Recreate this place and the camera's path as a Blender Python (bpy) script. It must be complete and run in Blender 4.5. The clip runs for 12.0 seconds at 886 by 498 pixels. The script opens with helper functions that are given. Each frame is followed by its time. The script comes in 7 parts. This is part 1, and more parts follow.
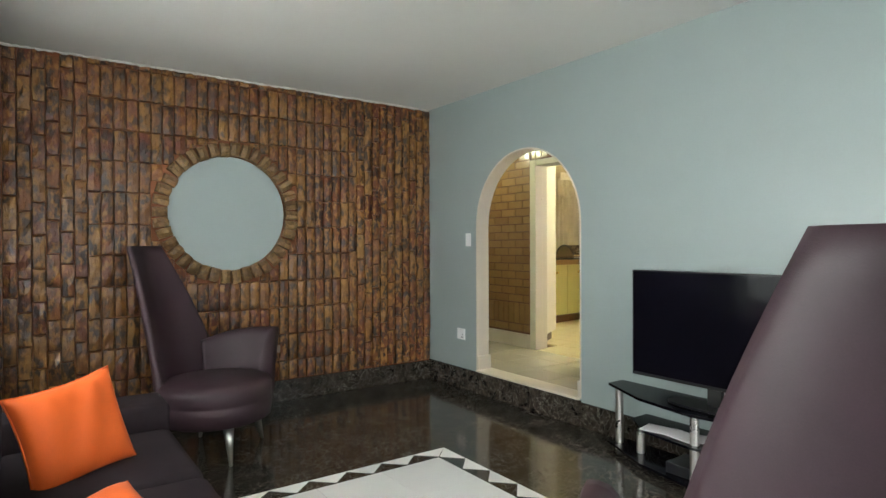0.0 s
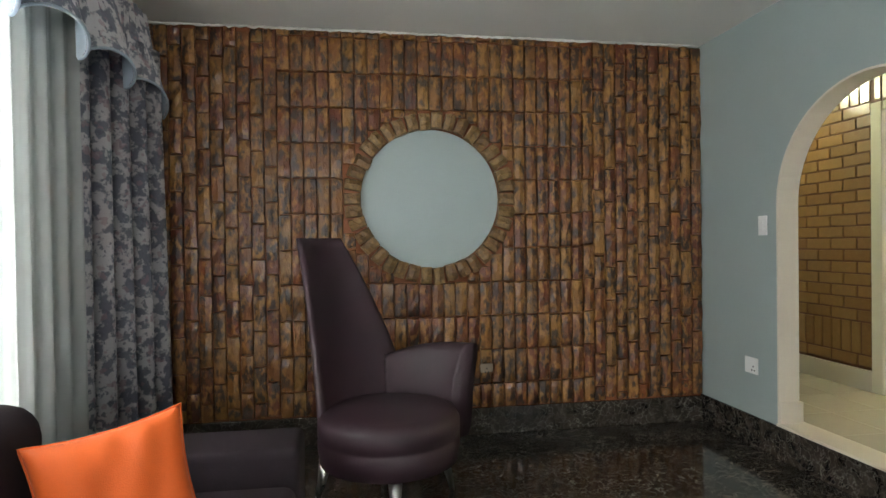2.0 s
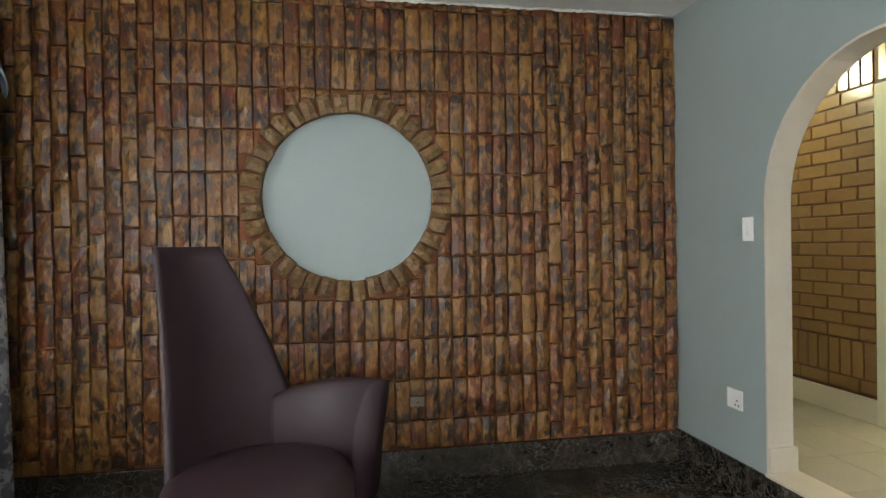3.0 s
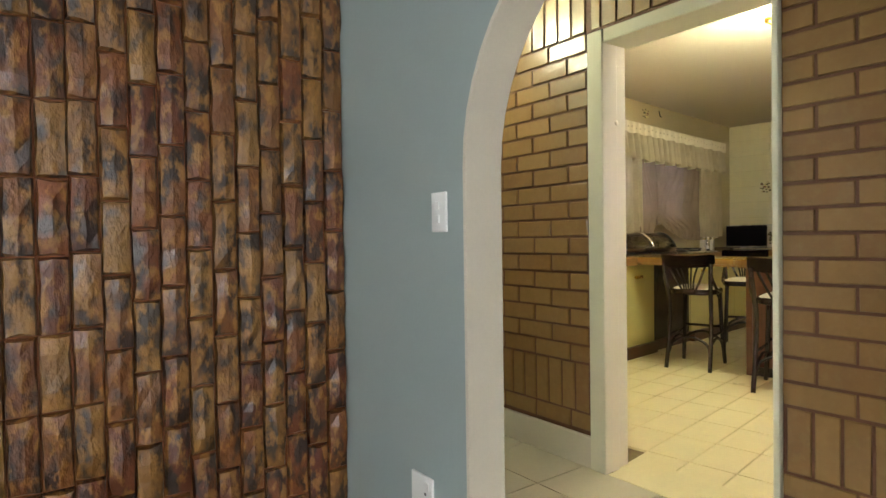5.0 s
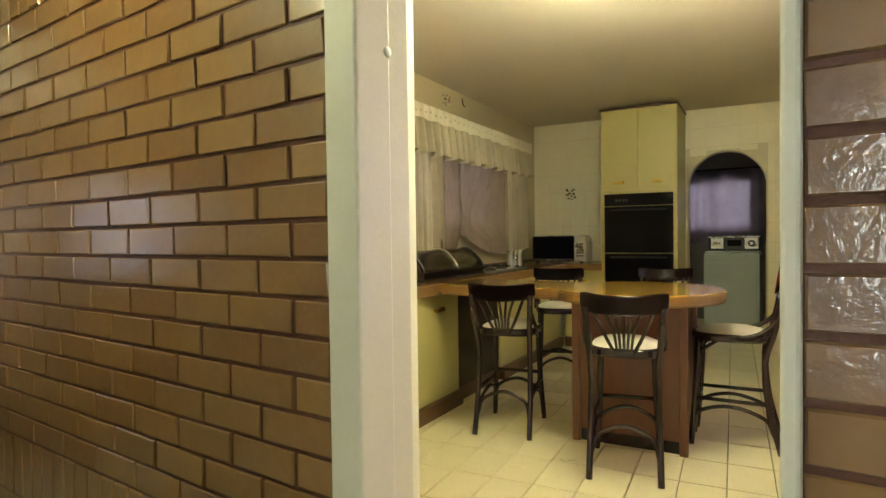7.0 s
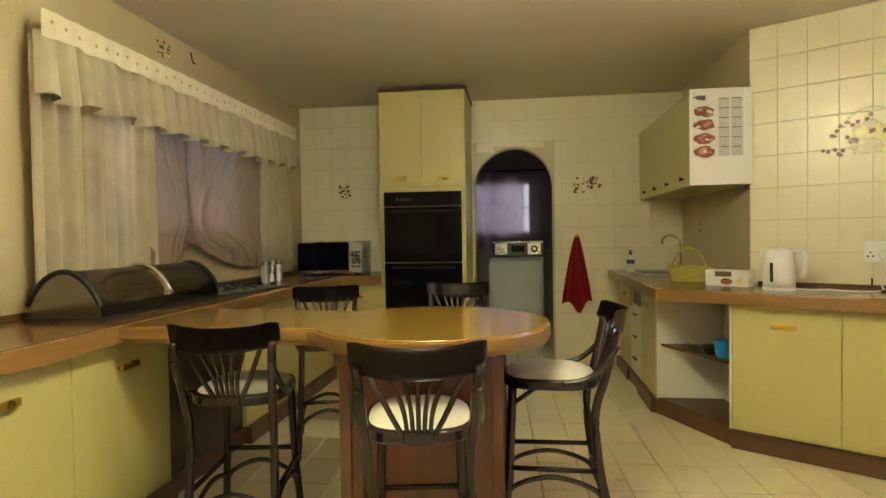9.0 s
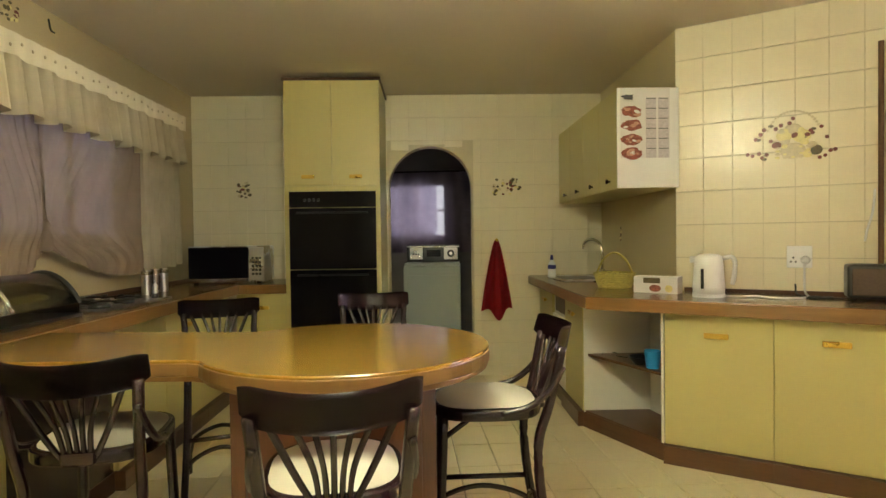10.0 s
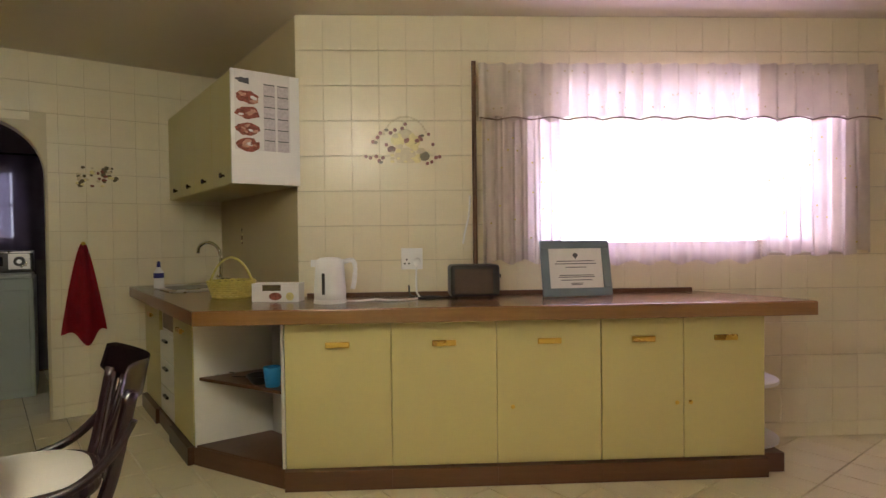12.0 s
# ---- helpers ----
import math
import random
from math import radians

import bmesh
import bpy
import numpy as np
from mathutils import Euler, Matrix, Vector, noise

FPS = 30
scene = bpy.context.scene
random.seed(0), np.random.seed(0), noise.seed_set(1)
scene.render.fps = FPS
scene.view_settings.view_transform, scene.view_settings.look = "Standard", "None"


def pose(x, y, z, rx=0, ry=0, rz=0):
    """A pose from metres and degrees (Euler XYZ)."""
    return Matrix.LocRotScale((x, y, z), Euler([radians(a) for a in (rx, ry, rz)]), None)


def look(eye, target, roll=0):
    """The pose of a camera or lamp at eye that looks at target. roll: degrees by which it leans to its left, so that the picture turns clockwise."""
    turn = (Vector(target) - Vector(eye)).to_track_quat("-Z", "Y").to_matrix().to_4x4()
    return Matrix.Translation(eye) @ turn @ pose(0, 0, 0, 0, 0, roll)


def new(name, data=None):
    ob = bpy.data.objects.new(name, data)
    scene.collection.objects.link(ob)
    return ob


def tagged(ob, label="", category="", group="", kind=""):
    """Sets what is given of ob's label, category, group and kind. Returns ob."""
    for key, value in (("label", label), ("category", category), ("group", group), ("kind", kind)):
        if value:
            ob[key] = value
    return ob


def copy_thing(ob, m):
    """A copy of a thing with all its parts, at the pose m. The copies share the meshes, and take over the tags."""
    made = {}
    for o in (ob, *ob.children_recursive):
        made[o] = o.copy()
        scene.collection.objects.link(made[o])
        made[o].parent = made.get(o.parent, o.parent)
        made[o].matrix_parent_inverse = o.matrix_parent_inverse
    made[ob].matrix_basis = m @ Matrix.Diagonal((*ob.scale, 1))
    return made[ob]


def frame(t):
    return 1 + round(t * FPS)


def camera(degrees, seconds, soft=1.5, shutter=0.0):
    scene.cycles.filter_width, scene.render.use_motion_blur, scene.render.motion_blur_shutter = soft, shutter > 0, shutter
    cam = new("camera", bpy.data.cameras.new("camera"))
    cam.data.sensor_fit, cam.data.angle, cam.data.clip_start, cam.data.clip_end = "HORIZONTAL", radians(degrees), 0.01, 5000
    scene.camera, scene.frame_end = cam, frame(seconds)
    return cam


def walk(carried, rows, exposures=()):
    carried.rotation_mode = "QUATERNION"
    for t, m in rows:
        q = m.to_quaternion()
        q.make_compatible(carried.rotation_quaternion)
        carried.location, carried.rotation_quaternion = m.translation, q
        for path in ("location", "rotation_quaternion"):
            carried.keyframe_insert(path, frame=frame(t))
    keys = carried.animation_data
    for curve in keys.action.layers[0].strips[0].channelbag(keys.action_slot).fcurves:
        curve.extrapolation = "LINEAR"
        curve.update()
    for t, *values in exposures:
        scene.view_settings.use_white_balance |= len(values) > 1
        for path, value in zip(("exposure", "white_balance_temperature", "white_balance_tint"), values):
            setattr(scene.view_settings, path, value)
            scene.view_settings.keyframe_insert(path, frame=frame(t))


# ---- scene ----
cam = camera(74.5, 12.0)
METRES, EYE, TILT, LEAN, TURN = 7.25, 1.305, 0.0, 0.0, -35.2
ROWS = [
    (0.0, 0.0, 0.0, 0.0, -0.0, -0.3, 0.18),
    (0.5, 0.0063, 0.0325, -0.0003, 8.92, -0.34, 0.34),
    (1.0, 0.009, 0.071, -0.0039, 17.2, -0.32, 0.43),
    (1.5, 0.0058, 0.1229, -0.0047, 23.01, -0.39, 0.55),
    (2.0, 0.0082, 0.1755, -0.005, 26.35, -0.45, 0.67),
    (2.5, 0.0137, 0.2272, -0.0014, 27.11, -0.31, 0.79),
    (4.5, 0.0155, 0.443, -0.0002, 6.79, -0.84, 0.83),
    (5.0, 0.0281, 0.4897, -0.0035, -1.14, -0.95, 0.8),
    (5.5, 0.0473, 0.5392, -0.0013, -7.06, -1.06, 0.86),
    (6.0, 0.0632, 0.5949, -0.0014, -11.7, -1.13, 0.87),
    (6.5, 0.0803, 0.6458, 0.0027, -15.46, -1.22, 0.74),
    (7.0, 0.1027, 0.6927, 0.0154, -19.93, -1.28, 0.76),
    (7.5, 0.1226, 0.7317, 0.0185, -25.17, -1.32, 0.76),
    (9.5, 0.2195, 0.8572, 0.0182, -45.73, -1.17, 0.82),
    (10.0, 0.2312, 0.8742, 0.0198, -50.23, -1.08, 0.77),
    (10.5, 0.2461, 0.8801, 0.0186, -57.51, -1.0, 0.87),
    (11.0, 0.2661, 0.8855, 0.0197, -65.93, -1.02, 0.82),
    (11.5, 0.2799, 0.885, 0.0199, -75.8, -1.15, 0.74),
    (12.0, 0.2935, 0.8841, 0.0182, -84.85, -1.13, 0.69),
]
walk(cam, [(t, pose(0, 0, EYE, TILT, LEAN, TURN) @ pose(METRES * x, METRES * y, METRES * z, 90 + pitch, roll, yaw)) for t, x, y, z, yaw, pitch, roll in ROWS],
     exposures=[(0.0, 0.08, 6500, 7), (1.0, 0.06, 6500, 7), (1.5, -0.12, 6500, 8), (2.5, -0.05, 6500, 8), (4.5, 0.18, 6500, 9), (6.5, 0.15, 6500, 7), (7.5, 0.16, 6500, 5), (9.5, 0.21, 6350, 9), (10.5, 0.24, 6050, 13), (11.2, -0.06, 5850, 19), (12.0, -0.35, 5600, 25)])

# ---------------------------------------------------------------- world and large lights
world = bpy.data.worlds.new("sky")
scene.world = world
world.use_nodes = True
wn = world.node_tree.nodes
sky = wn.new("ShaderNodeTexSky")
sky.sky_type, sky.sun_disc = "NISHITA", False
sky.sun_elevation, sky.sun_rotation = radians(40), radians(200)
world.node_tree.links.new(sky.outputs[0], wn["Background"].inputs[0])
wn["Background"].inputs[1].default_value = 0.12
sun = new("sun", bpy.data.lights.new("sun", "SUN"))
sun.data.energy, sun.data.angle, sun.data.color = 1.0, radians(12), (1.0, 0.95, 0.88)
sun.matrix_world = look((0, 0, 20), (6, 9, 0))


def area_light(name, eye, target, w, h, power, color):
    li = bpy.data.lights.new(name, "AREA")
    li.shape, li.size, li.size_y, li.energy, li.color = "RECTANGLE", w, h, power, color
    ob = new(name, li)
    ob.matrix_world = look(eye, target)
    return ob


# ---------------------------------------------------------------- plan
LIV_X0, LIV_X1 = -0.62, 3.232     # window wall and arch wall faces of the lounge
LIV_Y0, LIV_Y1 = -2.2, 4.805      # rear wall and brick wall
LIV_H = 2.65
HW_X0, HW_X1, HW_Z0, HW_Z1 = 3.39, 3.86, 1.22, 1.74   # small window at the end of the hall
HALL_X0, HALL_X1 = 3.360, 4.37
FLOOR2 = 0.20                     # hall and kitchen floor, one step up
KIT_H = 2.735
ARCH_Y0, ARCH_Y1, ARCH_SPRING, ARCH_TOP = 2.855, 4.068, 1.48, 2.092
DOOR_Y0, DOOR_Y1, DOOR_TOP = 3.735, 4.540, 2.20
KIT = pose(10.40, 3.30, 0, 0, 0, 6)            # kitchen frame: X into the back wall, Y along it
ANG = pose(8.77, 3.02, 0, 0, 0, 62.6)          # slanted window wall: X along it, Y into the room
KIT_LEFT = 3.56                                # kitchen frame Y of the lace-curtain wall
ARC2_Y0, ARC2_Y1, ARC2_TOP = 1.07, 1.82, 2.28  # arch to the laundry

area_light("window_light_lounge", (LIV_X0 - 0.05, 2.05, 1.4), (3, 2.05, 1.2), 2.9, 1.8, 230, (0.96, 1.0, 0.98))
area_light("window_light_rear", (1.2, LIV_Y0 - 0.05, 1.5), (1.3, 3, 1.3), 1.9, 1.3, 38, (0.96, 1.0, 0.98))
area_light("window_light_kitchen", ANG @ Vector((-2.25, -0.12, 1.85)), ANG @ Vector((-2.25, 2, 1.5)), 1.9, 0.95, 44, (1.0, 0.75, 0.98))
area_light("window_light_lace", KIT @ Vector((-1.9, KIT_LEFT + 0.12, 1.7)), KIT @ Vector((-1.9, 0, 1.4)), 1.9, 0.9, 0.15, (0.95, 0.9, 1.0))
area_light("window_light_laundry", (12.34, 5.35, 1.8), (10, 5.2, 1.4), 1.0, 0.6, 1.6, (0.9, 0.88, 1.0))


# ---------------------------------------------------------------- materials
def nodes_of(name):
    m = bpy.data.materials.new(name)
    m.use_nodes = True
    nt = m.node_tree
    return m, nt, nt.nodes["Principled BSDF"]


def add(nt, kind, **inputs):
    n = nt.nodes.new(kind)
    for k, v in inputs.items():
        key = k.replace("_", " ")
        if isinstance(v, bpy.types.NodeSocket):
            nt.links.new(v, n.inputs[key])
        else:
            n.inputs[key].default_value = v
    return n


def ramp(nt, fac, stops):
    r = nt.nodes.new("ShaderNodeValToRGB")
    els = r.color_ramp.elements
    while len(els) < len(stops):
        els.new(0.5)
    for e, (p, c) in zip(els, stops):
        e.position, e.color = p, (*c, 1)
    nt.links.new(fac, r.inputs[0])
    return r.outputs[0]


def mixc(nt, fac, a, b, mode="MIX"):
    n = nt.nodes.new("ShaderNodeMix")
    n.data_type, n.blend_type = "RGBA", mode
    for sock, v in ((n.inputs[0], fac), (n.inputs[6], a), (n.inputs[7], b)):
        if isinstance(v, bpy.types.NodeSocket):
            nt.links.new(v, sock)
        elif isinstance(v, tuple):
            sock.default_value = (*v, 1)
        else:
            sock.default_value = v
    return n.outputs[2]


def math_node(nt, op, a, b=0.0):
    n = nt.nodes.new("ShaderNodeMath")
    n.operation = op
    for i, v in enumerate((a, b)):
        if isinstance(v, bpy.types.NodeSocket):
            nt.links.new(v, n.inputs[i])
        else:
            n.inputs[i].default_value = v
    return n.outputs[0]


def coords(nt, stretch=(1, 1, 1), per_object=False):
    tc = nt.nodes.new("ShaderNodeTexCoord")
    mp = nt.nodes.new("ShaderNodeMapping")
    nt.links.new(tc.outputs["Object"], mp.inputs[0])
    mp.inputs["Scale"].default_value = stretch
    if per_object:
        oi = nt.nodes.new("ShaderNodeObjectInfo")
        cb = nt.nodes.new("ShaderNodeCombineXYZ")
        s = math_node(nt, "MULTIPLY", oi.outputs["Random"], 37.0)
        for i in range(3):
            nt.links.new(s, cb.inputs[i])
        nt.links.new(cb.outputs[0], mp.inputs["Location"])
    return mp.outputs[0]


def noise_tex(nt, vec, scale, detail=4.0, rough=0.55):
    return add(nt, "ShaderNodeTexNoise", Vector=vec, Scale=scale, Detail=detail, Roughness=rough).outputs[0]


def bump(nt, bsdf, height, strength, dist=0.01):
    b = add(nt, "ShaderNodeBump", Strength=strength, Distance=dist, Height=height)
    nt.links.new(b.outputs[0], bsdf.inputs["Normal"])


def surface(name, color, rough=0.5, metal=0.0, vary=0.12, scale=6.0, fine=90.0, relief=0.12, spread=0.12, per_object=True, stretch=(1, 1, 1), sheen=0.0, coat=0.0, spec=0.5):
    """A paint, cloth, metal or plastic: two scales of tone, roughness that wanders, fine relief."""
    m, nt, b = nodes_of(name)
    v = coords(nt, stretch, per_object)
    big, small = noise_tex(nt, v, scale), noise_tex(nt, v, fine, 2.0)
    dark = tuple(c * (1 - vary) for c in color)
    light = tuple(min(1, c * (1 + vary)) for c in color)
    c1 = ramp(nt, big, [(0.3, dark), (0.7, light)])
    c2 = mixc(nt, 0.35, c1, ramp(nt, small, [(0.3, dark), (0.7, light)]))
    nt.links.new(c2, b.inputs["Base Color"])
    r = math_node(nt, "MULTIPLY_ADD", big, spread)
    r.node.inputs[2].default_value = max(0.02, rough - spread / 2)
    nt.links.new(r, b.inputs["Roughness"])
    b.inputs["Metallic"].default_value = metal
    b.inputs["Sheen Weight"].default_value = sheen
    b.inputs["Coat Weight"].default_value = coat
    b.inputs["Specular IOR Level"].default_value = spec
    if relief:
        bump(nt, b, small, relief, 0.004)
    return m


def brick_random(nt):
    oi = nt.nodes.new("ShaderNodeObjectInfo")
    ge = nt.nodes.new("ShaderNodeNewGeometry")
    return math_node(nt, "FRACT", math_node(nt, "ADD", oi.outputs["Random"], ge.outputs["Random Per Island"]))


def clinker(name, stops, rough, patches, world_scale=9.0, coat=0.0, streak=(1, 1, 1), hi=0.4, dark=(0.035, 0.028, 0.024), tan=(0.42, 0.25, 0.09), relief=0.8):
    m, nt, b = nodes_of(name)
    tc = nt.nodes.new("ShaderNodeNewGeometry")
    mp = nt.nodes.new("ShaderNodeMapping")
    nt.links.new(tc.outputs["Position"], mp.inputs[0])
    mp.inputs["Scale"].default_value = streak
    rnd = brick_random(nt)
    base = ramp(nt, rnd, stops)
    # every brick takes its own piece of the stain pattern
    shift = nt.nodes.new("ShaderNodeVectorMath")
    shift.operation = "MULTIPLY_ADD"
    nt.links.new(rnd, shift.inputs[0])
    shift.inputs[1].default_value = (31.0, 17.0, 23.0)
    nt.links.new(mp.outputs[0], shift.inputs[2])
    v = shift.outputs[0]
    blot = noise_tex(nt, v, world_scale * 2.6, 2.5, 0.55)
    smear = noise_tex(nt, v, world_scale * 5.0, 3.0, 0.55)
    c = mixc(nt, ramp(nt, blot, [(0.455, (0, 0, 0)), (0.58, (patches, patches, patches))]), base, dark)
    c = mixc(nt, ramp(nt, smear, [(0.50, (0, 0, 0)), (0.62, (hi, hi, hi))]), c, tan)
    c = mixc(nt, ramp(nt, noise_tex(nt, v, 1.3), [(0.3, (0, 0, 0)), (0.7, (0.25, 0.25, 0.25))]), c, tuple(x * 0.6 for x in stops[0][1]))
    nt.links.new(c, b.inputs["Base Color"])
    rr = math_node(nt, "MULTIPLY_ADD", smear, 0.2)
    rr.node.inputs[2].default_value = rough - 0.1
    nt.links.new(rr, b.inputs["Roughness"])
    b.inputs["Coat Weight"].default_value = coat
    b.inputs["Coat Roughness"].default_value = 0.07
    if coat > 0.5:
        # thick brushed varnish, rippled and uneven
        ripple = add(nt, "ShaderNodeBump", Strength=0.22, Distance=0.006, Height=noise_tex(nt, mp.outputs[0], 95.0, 2.0))
        nt.links.new(ripple.outputs[0], b.inputs["Coat Normal"])
        b.inputs["Coat IOR"].default_value = 1.8
    bump(nt, b, mixc(nt, 0.4, smear, noise_tex(nt, v, 60.0, 2.0)), relief, 0.012)
    return m


M_CLINKER = clinker("stained_split_brick", [(0.0, (0.105, 0.024, 0.009)), (0.25, (0.17, 0.044, 0.012)), (0.5, (0.20, 0.078, 0.018)), (0.75, (0.26, 0.130, 0.030)), (1.0, (0.125, 0.024, 0.009))], 0.40, 0.94, 6.5, 0.12, (1, 1, 0.55), 0.75, (0.024, 0.014, 0.012), (0.38, 0.182, 0.046), 0.9)
M_RING = clinker("ring_brick", [(0.0, (0.19, 0.10, 0.040)), (0.6, (0.24, 0.14, 0.055)), (1.0, (0.28, 0.17, 0.07))], 0.5, 0.35, 10.0, 0.1)
M_FACE = clinker("varnished_face_brick", [(0.0, (0.270, 0.132, 0.041)), (0.5, (0.312, 0.163, 0.051)), (1.0, (0.355, 0.194, 0.063))], 0.42, 0.10, 7.0, 0.9, (1, 1, 1), 0.15, (0.12, 0.06, 0.025), (0.40, 0.26, 0.10), 0.12)
M_MORTAR = surface("brown_mortar", (0.19, 0.062, 0.022), 0.8, vary=0.25, relief=0.5, per_object=False)
M_MORTAR2 = surface("dark_brown_mortar", (0.135, 0.050, 0.022), 0.55, vary=0.25, relief=0.5, per_object=False)
M_BLUE = surface("blue_grey_wall_paint", (0.345, 0.405, 0.405), 0.42, vary=0.035, scale=1.4, fine=140, relief=0.10, per_object=False)
M_CEIL = surface("white_ceiling_paint", (0.70, 0.69, 0.66), 0.8, vary=0.03, scale=1.1, fine=160, relief=0.12, per_object=False)
M_CEIL2 = surface("kitchen_ceiling_paint", (0.70, 0.62, 0.51), 0.75, vary=0.04, scale=1.1, fine=160, relief=0.12, per_object=False)
M_CREAM = surface("cream_gloss_paint", (0.70, 0.63, 0.53), 0.38, vary=0.05, scale=3, fine=120, relief=0.10, per_object=False)
M_WHITE = surface("white_gloss_paint", (0.78, 0.76, 0.66), 0.25, vary=0.04, scale=2.5, relief=0.05, per_object=False, coat=0.3)
M_JAMB = surface("cream_door_frame_paint", (0.80, 0.765, 0.62), 0.45, vary=0.04, scale=3, relief=0.08, per_object=False)
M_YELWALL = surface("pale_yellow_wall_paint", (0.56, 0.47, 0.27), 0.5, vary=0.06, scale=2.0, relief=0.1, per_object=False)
M_TILE = surface("cream_glazed_tile", (0.76, 0.69, 0.50), 0.30, vary=0.035, scale=5, relief=0.03, spread=0.06)
M_GROUT = surface("tile_grout", (0.56, 0.50, 0.36), 0.85, vary=0.15, per_object=False)
# the pale yellow paint made darker, shade above the pelmet put into the colour
M_LACEWALL = surface("shaded_yellow_wall_paint", (0.50, 0.41, 0.245), 0.55, vary=0.07, scale=2.0, relief=0.1, per_object=False)
M_TILEBASE = surface("plain_tiled_wall", (0.60, 0.53, 0.35), 0.5, vary=0.05, per_object=False)
M_MONTH = surface("printed_month_block", (0.56, 0.52, 0.56), 0.7, vary=0.15, scale=90, relief=0.0)
M_FLOORTILE = surface("cream_floor_tile", (0.74, 0.66, 0.42), 0.30, vary=0.06, scale=4, fine=60, relief=0.06)
M_FLOORGROUT = surface("dark_floor_grout", (0.22, 0.165, 0.08), 0.9, vary=0.2, per_object=False)
M_HALLFLOOR = surface("hall_stone_tile", (0.55, 0.50, 0.40), 0.2, vary=0.05, scale=3, relief=0.03)
M_CAB = surface("olive_cream_laminate", (0.55, 0.48, 0.195), 0.38, vary=0.03, scale=2.2, relief=0.04, spread=0.06)
M_CABWHITE = surface("white_melamine", (0.72, 0.70, 0.63), 0.4, vary=0.03, relief=0.03)
M_WHITEPLASTIC = surface("white_plastic", (0.84, 0.84, 0.83), 0.3, vary=0.02, relief=0.02)
M_BLACK = surface("black_plastic", (0.012, 0.012, 0.013), 0.3, vary=0.2, relief=0.03)
M_BLACKGLASS = surface("black_glass", (0.004, 0.0035, 0.006), 0.10, vary=0.1, relief=0.0, spread=0.03, spec=0.12)
M_STEEL = surface("brushed_steel", (0.55, 0.54, 0.52), 0.28, metal=1.0, vary=0.06, relief=0.05)
M_BIN = surface("polished_dark_steel", (0.50, 0.47, 0.42), 0.16, metal=1.0, vary=0.03, relief=0.0, spread=0.03)
M_CHROME = surface("chrome", (0.75, 0.75, 0.75), 0.10, metal=1.0, vary=0.03, relief=0.0, spread=0.05)
M_BRASS = surface("brass", (0.62, 0.41, 0.075), 0.28, metal=0.8, vary=0.1, relief=0.03)
M_LEATHER = surface("plum_leatherette", (0.034, 0.0150, 0.022), 0.55, vary=0.22, scale=7, fine=420, relief=0.10, spread=0.14)
M_SUEDE = surface("plum_suede", (0.026, 0.018, 0.022), 0.85, vary=0.25, scale=9, fine=220, relief=0.35, spec=0.15)
M_ORANGE = surface("orange_velvet", (0.70, 0.105, 0.006), 0.7, vary=0.10, scale=8, fine=300, relief=0.2, sheen=0.05)
M_RED = surface("red_towel", (0.40, 0.016, 0.024), 0.9, vary=0.2, scale=20, fine=300, relief=0.6)
M_PAD = surface("cream_seat_vinyl", (0.62, 0.58, 0.47), 0.35, vary=0.05, scale=6, fine=200, relief=0.1)
M_MACHINE = surface("grey_green_enamel", (0.42, 0.46, 0.40), 0.3, vary=0.03, relief=0.02)
M_PAPER = surface("paper", (0.74, 0.72, 0.72), 0.7, vary=0.04, scale=12, relief=0.03)
M_SMOKED = surface("smoked_glass", (0.075, 0.052, 0.042), 0.18, vary=0.2, relief=0.0)
M_INK = surface("dark_ink", (0.10, 0.10, 0.12), 0.7, relief=0.0)
M_MEAT = surface("printed_red_food", (0.26, 0.075, 0.05), 0.6, vary=0.75, scale=70, fine=160, relief=0.0)
M_MEATPALE = surface("printed_pink_food", (0.50, 0.27, 0.20), 0.6, vary=0.5, scale=70, fine=160, relief=0.0)
M_TEAL = surface("teal_picture_frame", (0.17, 0.22, 0.255), 0.5, vary=0.1)
M_BLUEPL = surface("blue_plastic", (0.02, 0.22, 0.50), 0.35)
M_NAVY = surface("navy_plastic", (0.02, 0.02, 0.16), 0.35)
M_WICKER = surface("yellow_wicker", (0.55, 0.47, 0.12), 0.55, vary=0.25, scale=30)
# laundry plaster, its colour darkened to hold the shade beyond the arch
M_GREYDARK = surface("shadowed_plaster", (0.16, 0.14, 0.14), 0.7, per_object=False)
M_DECAL_RED = surface("decal_berry", (0.16, 0.03, 0.02), 0.3, vary=0.4, scale=40, relief=0)
M_DECAL_YEL = surface("decal_lemon", (0.70, 0.62, 0.27), 0.3, vary=0.15, scale=40, relief=0)
M_DECAL_DARK = surface("decal_leaf", (0.10, 0.075, 0.03), 0.3, vary=0.4, scale=40, relief=0)
M_DECAL_PALE = surface("decal_basket", (0.63, 0.55, 0.36), 0.25, vary=0.15, scale=40, relief=0)


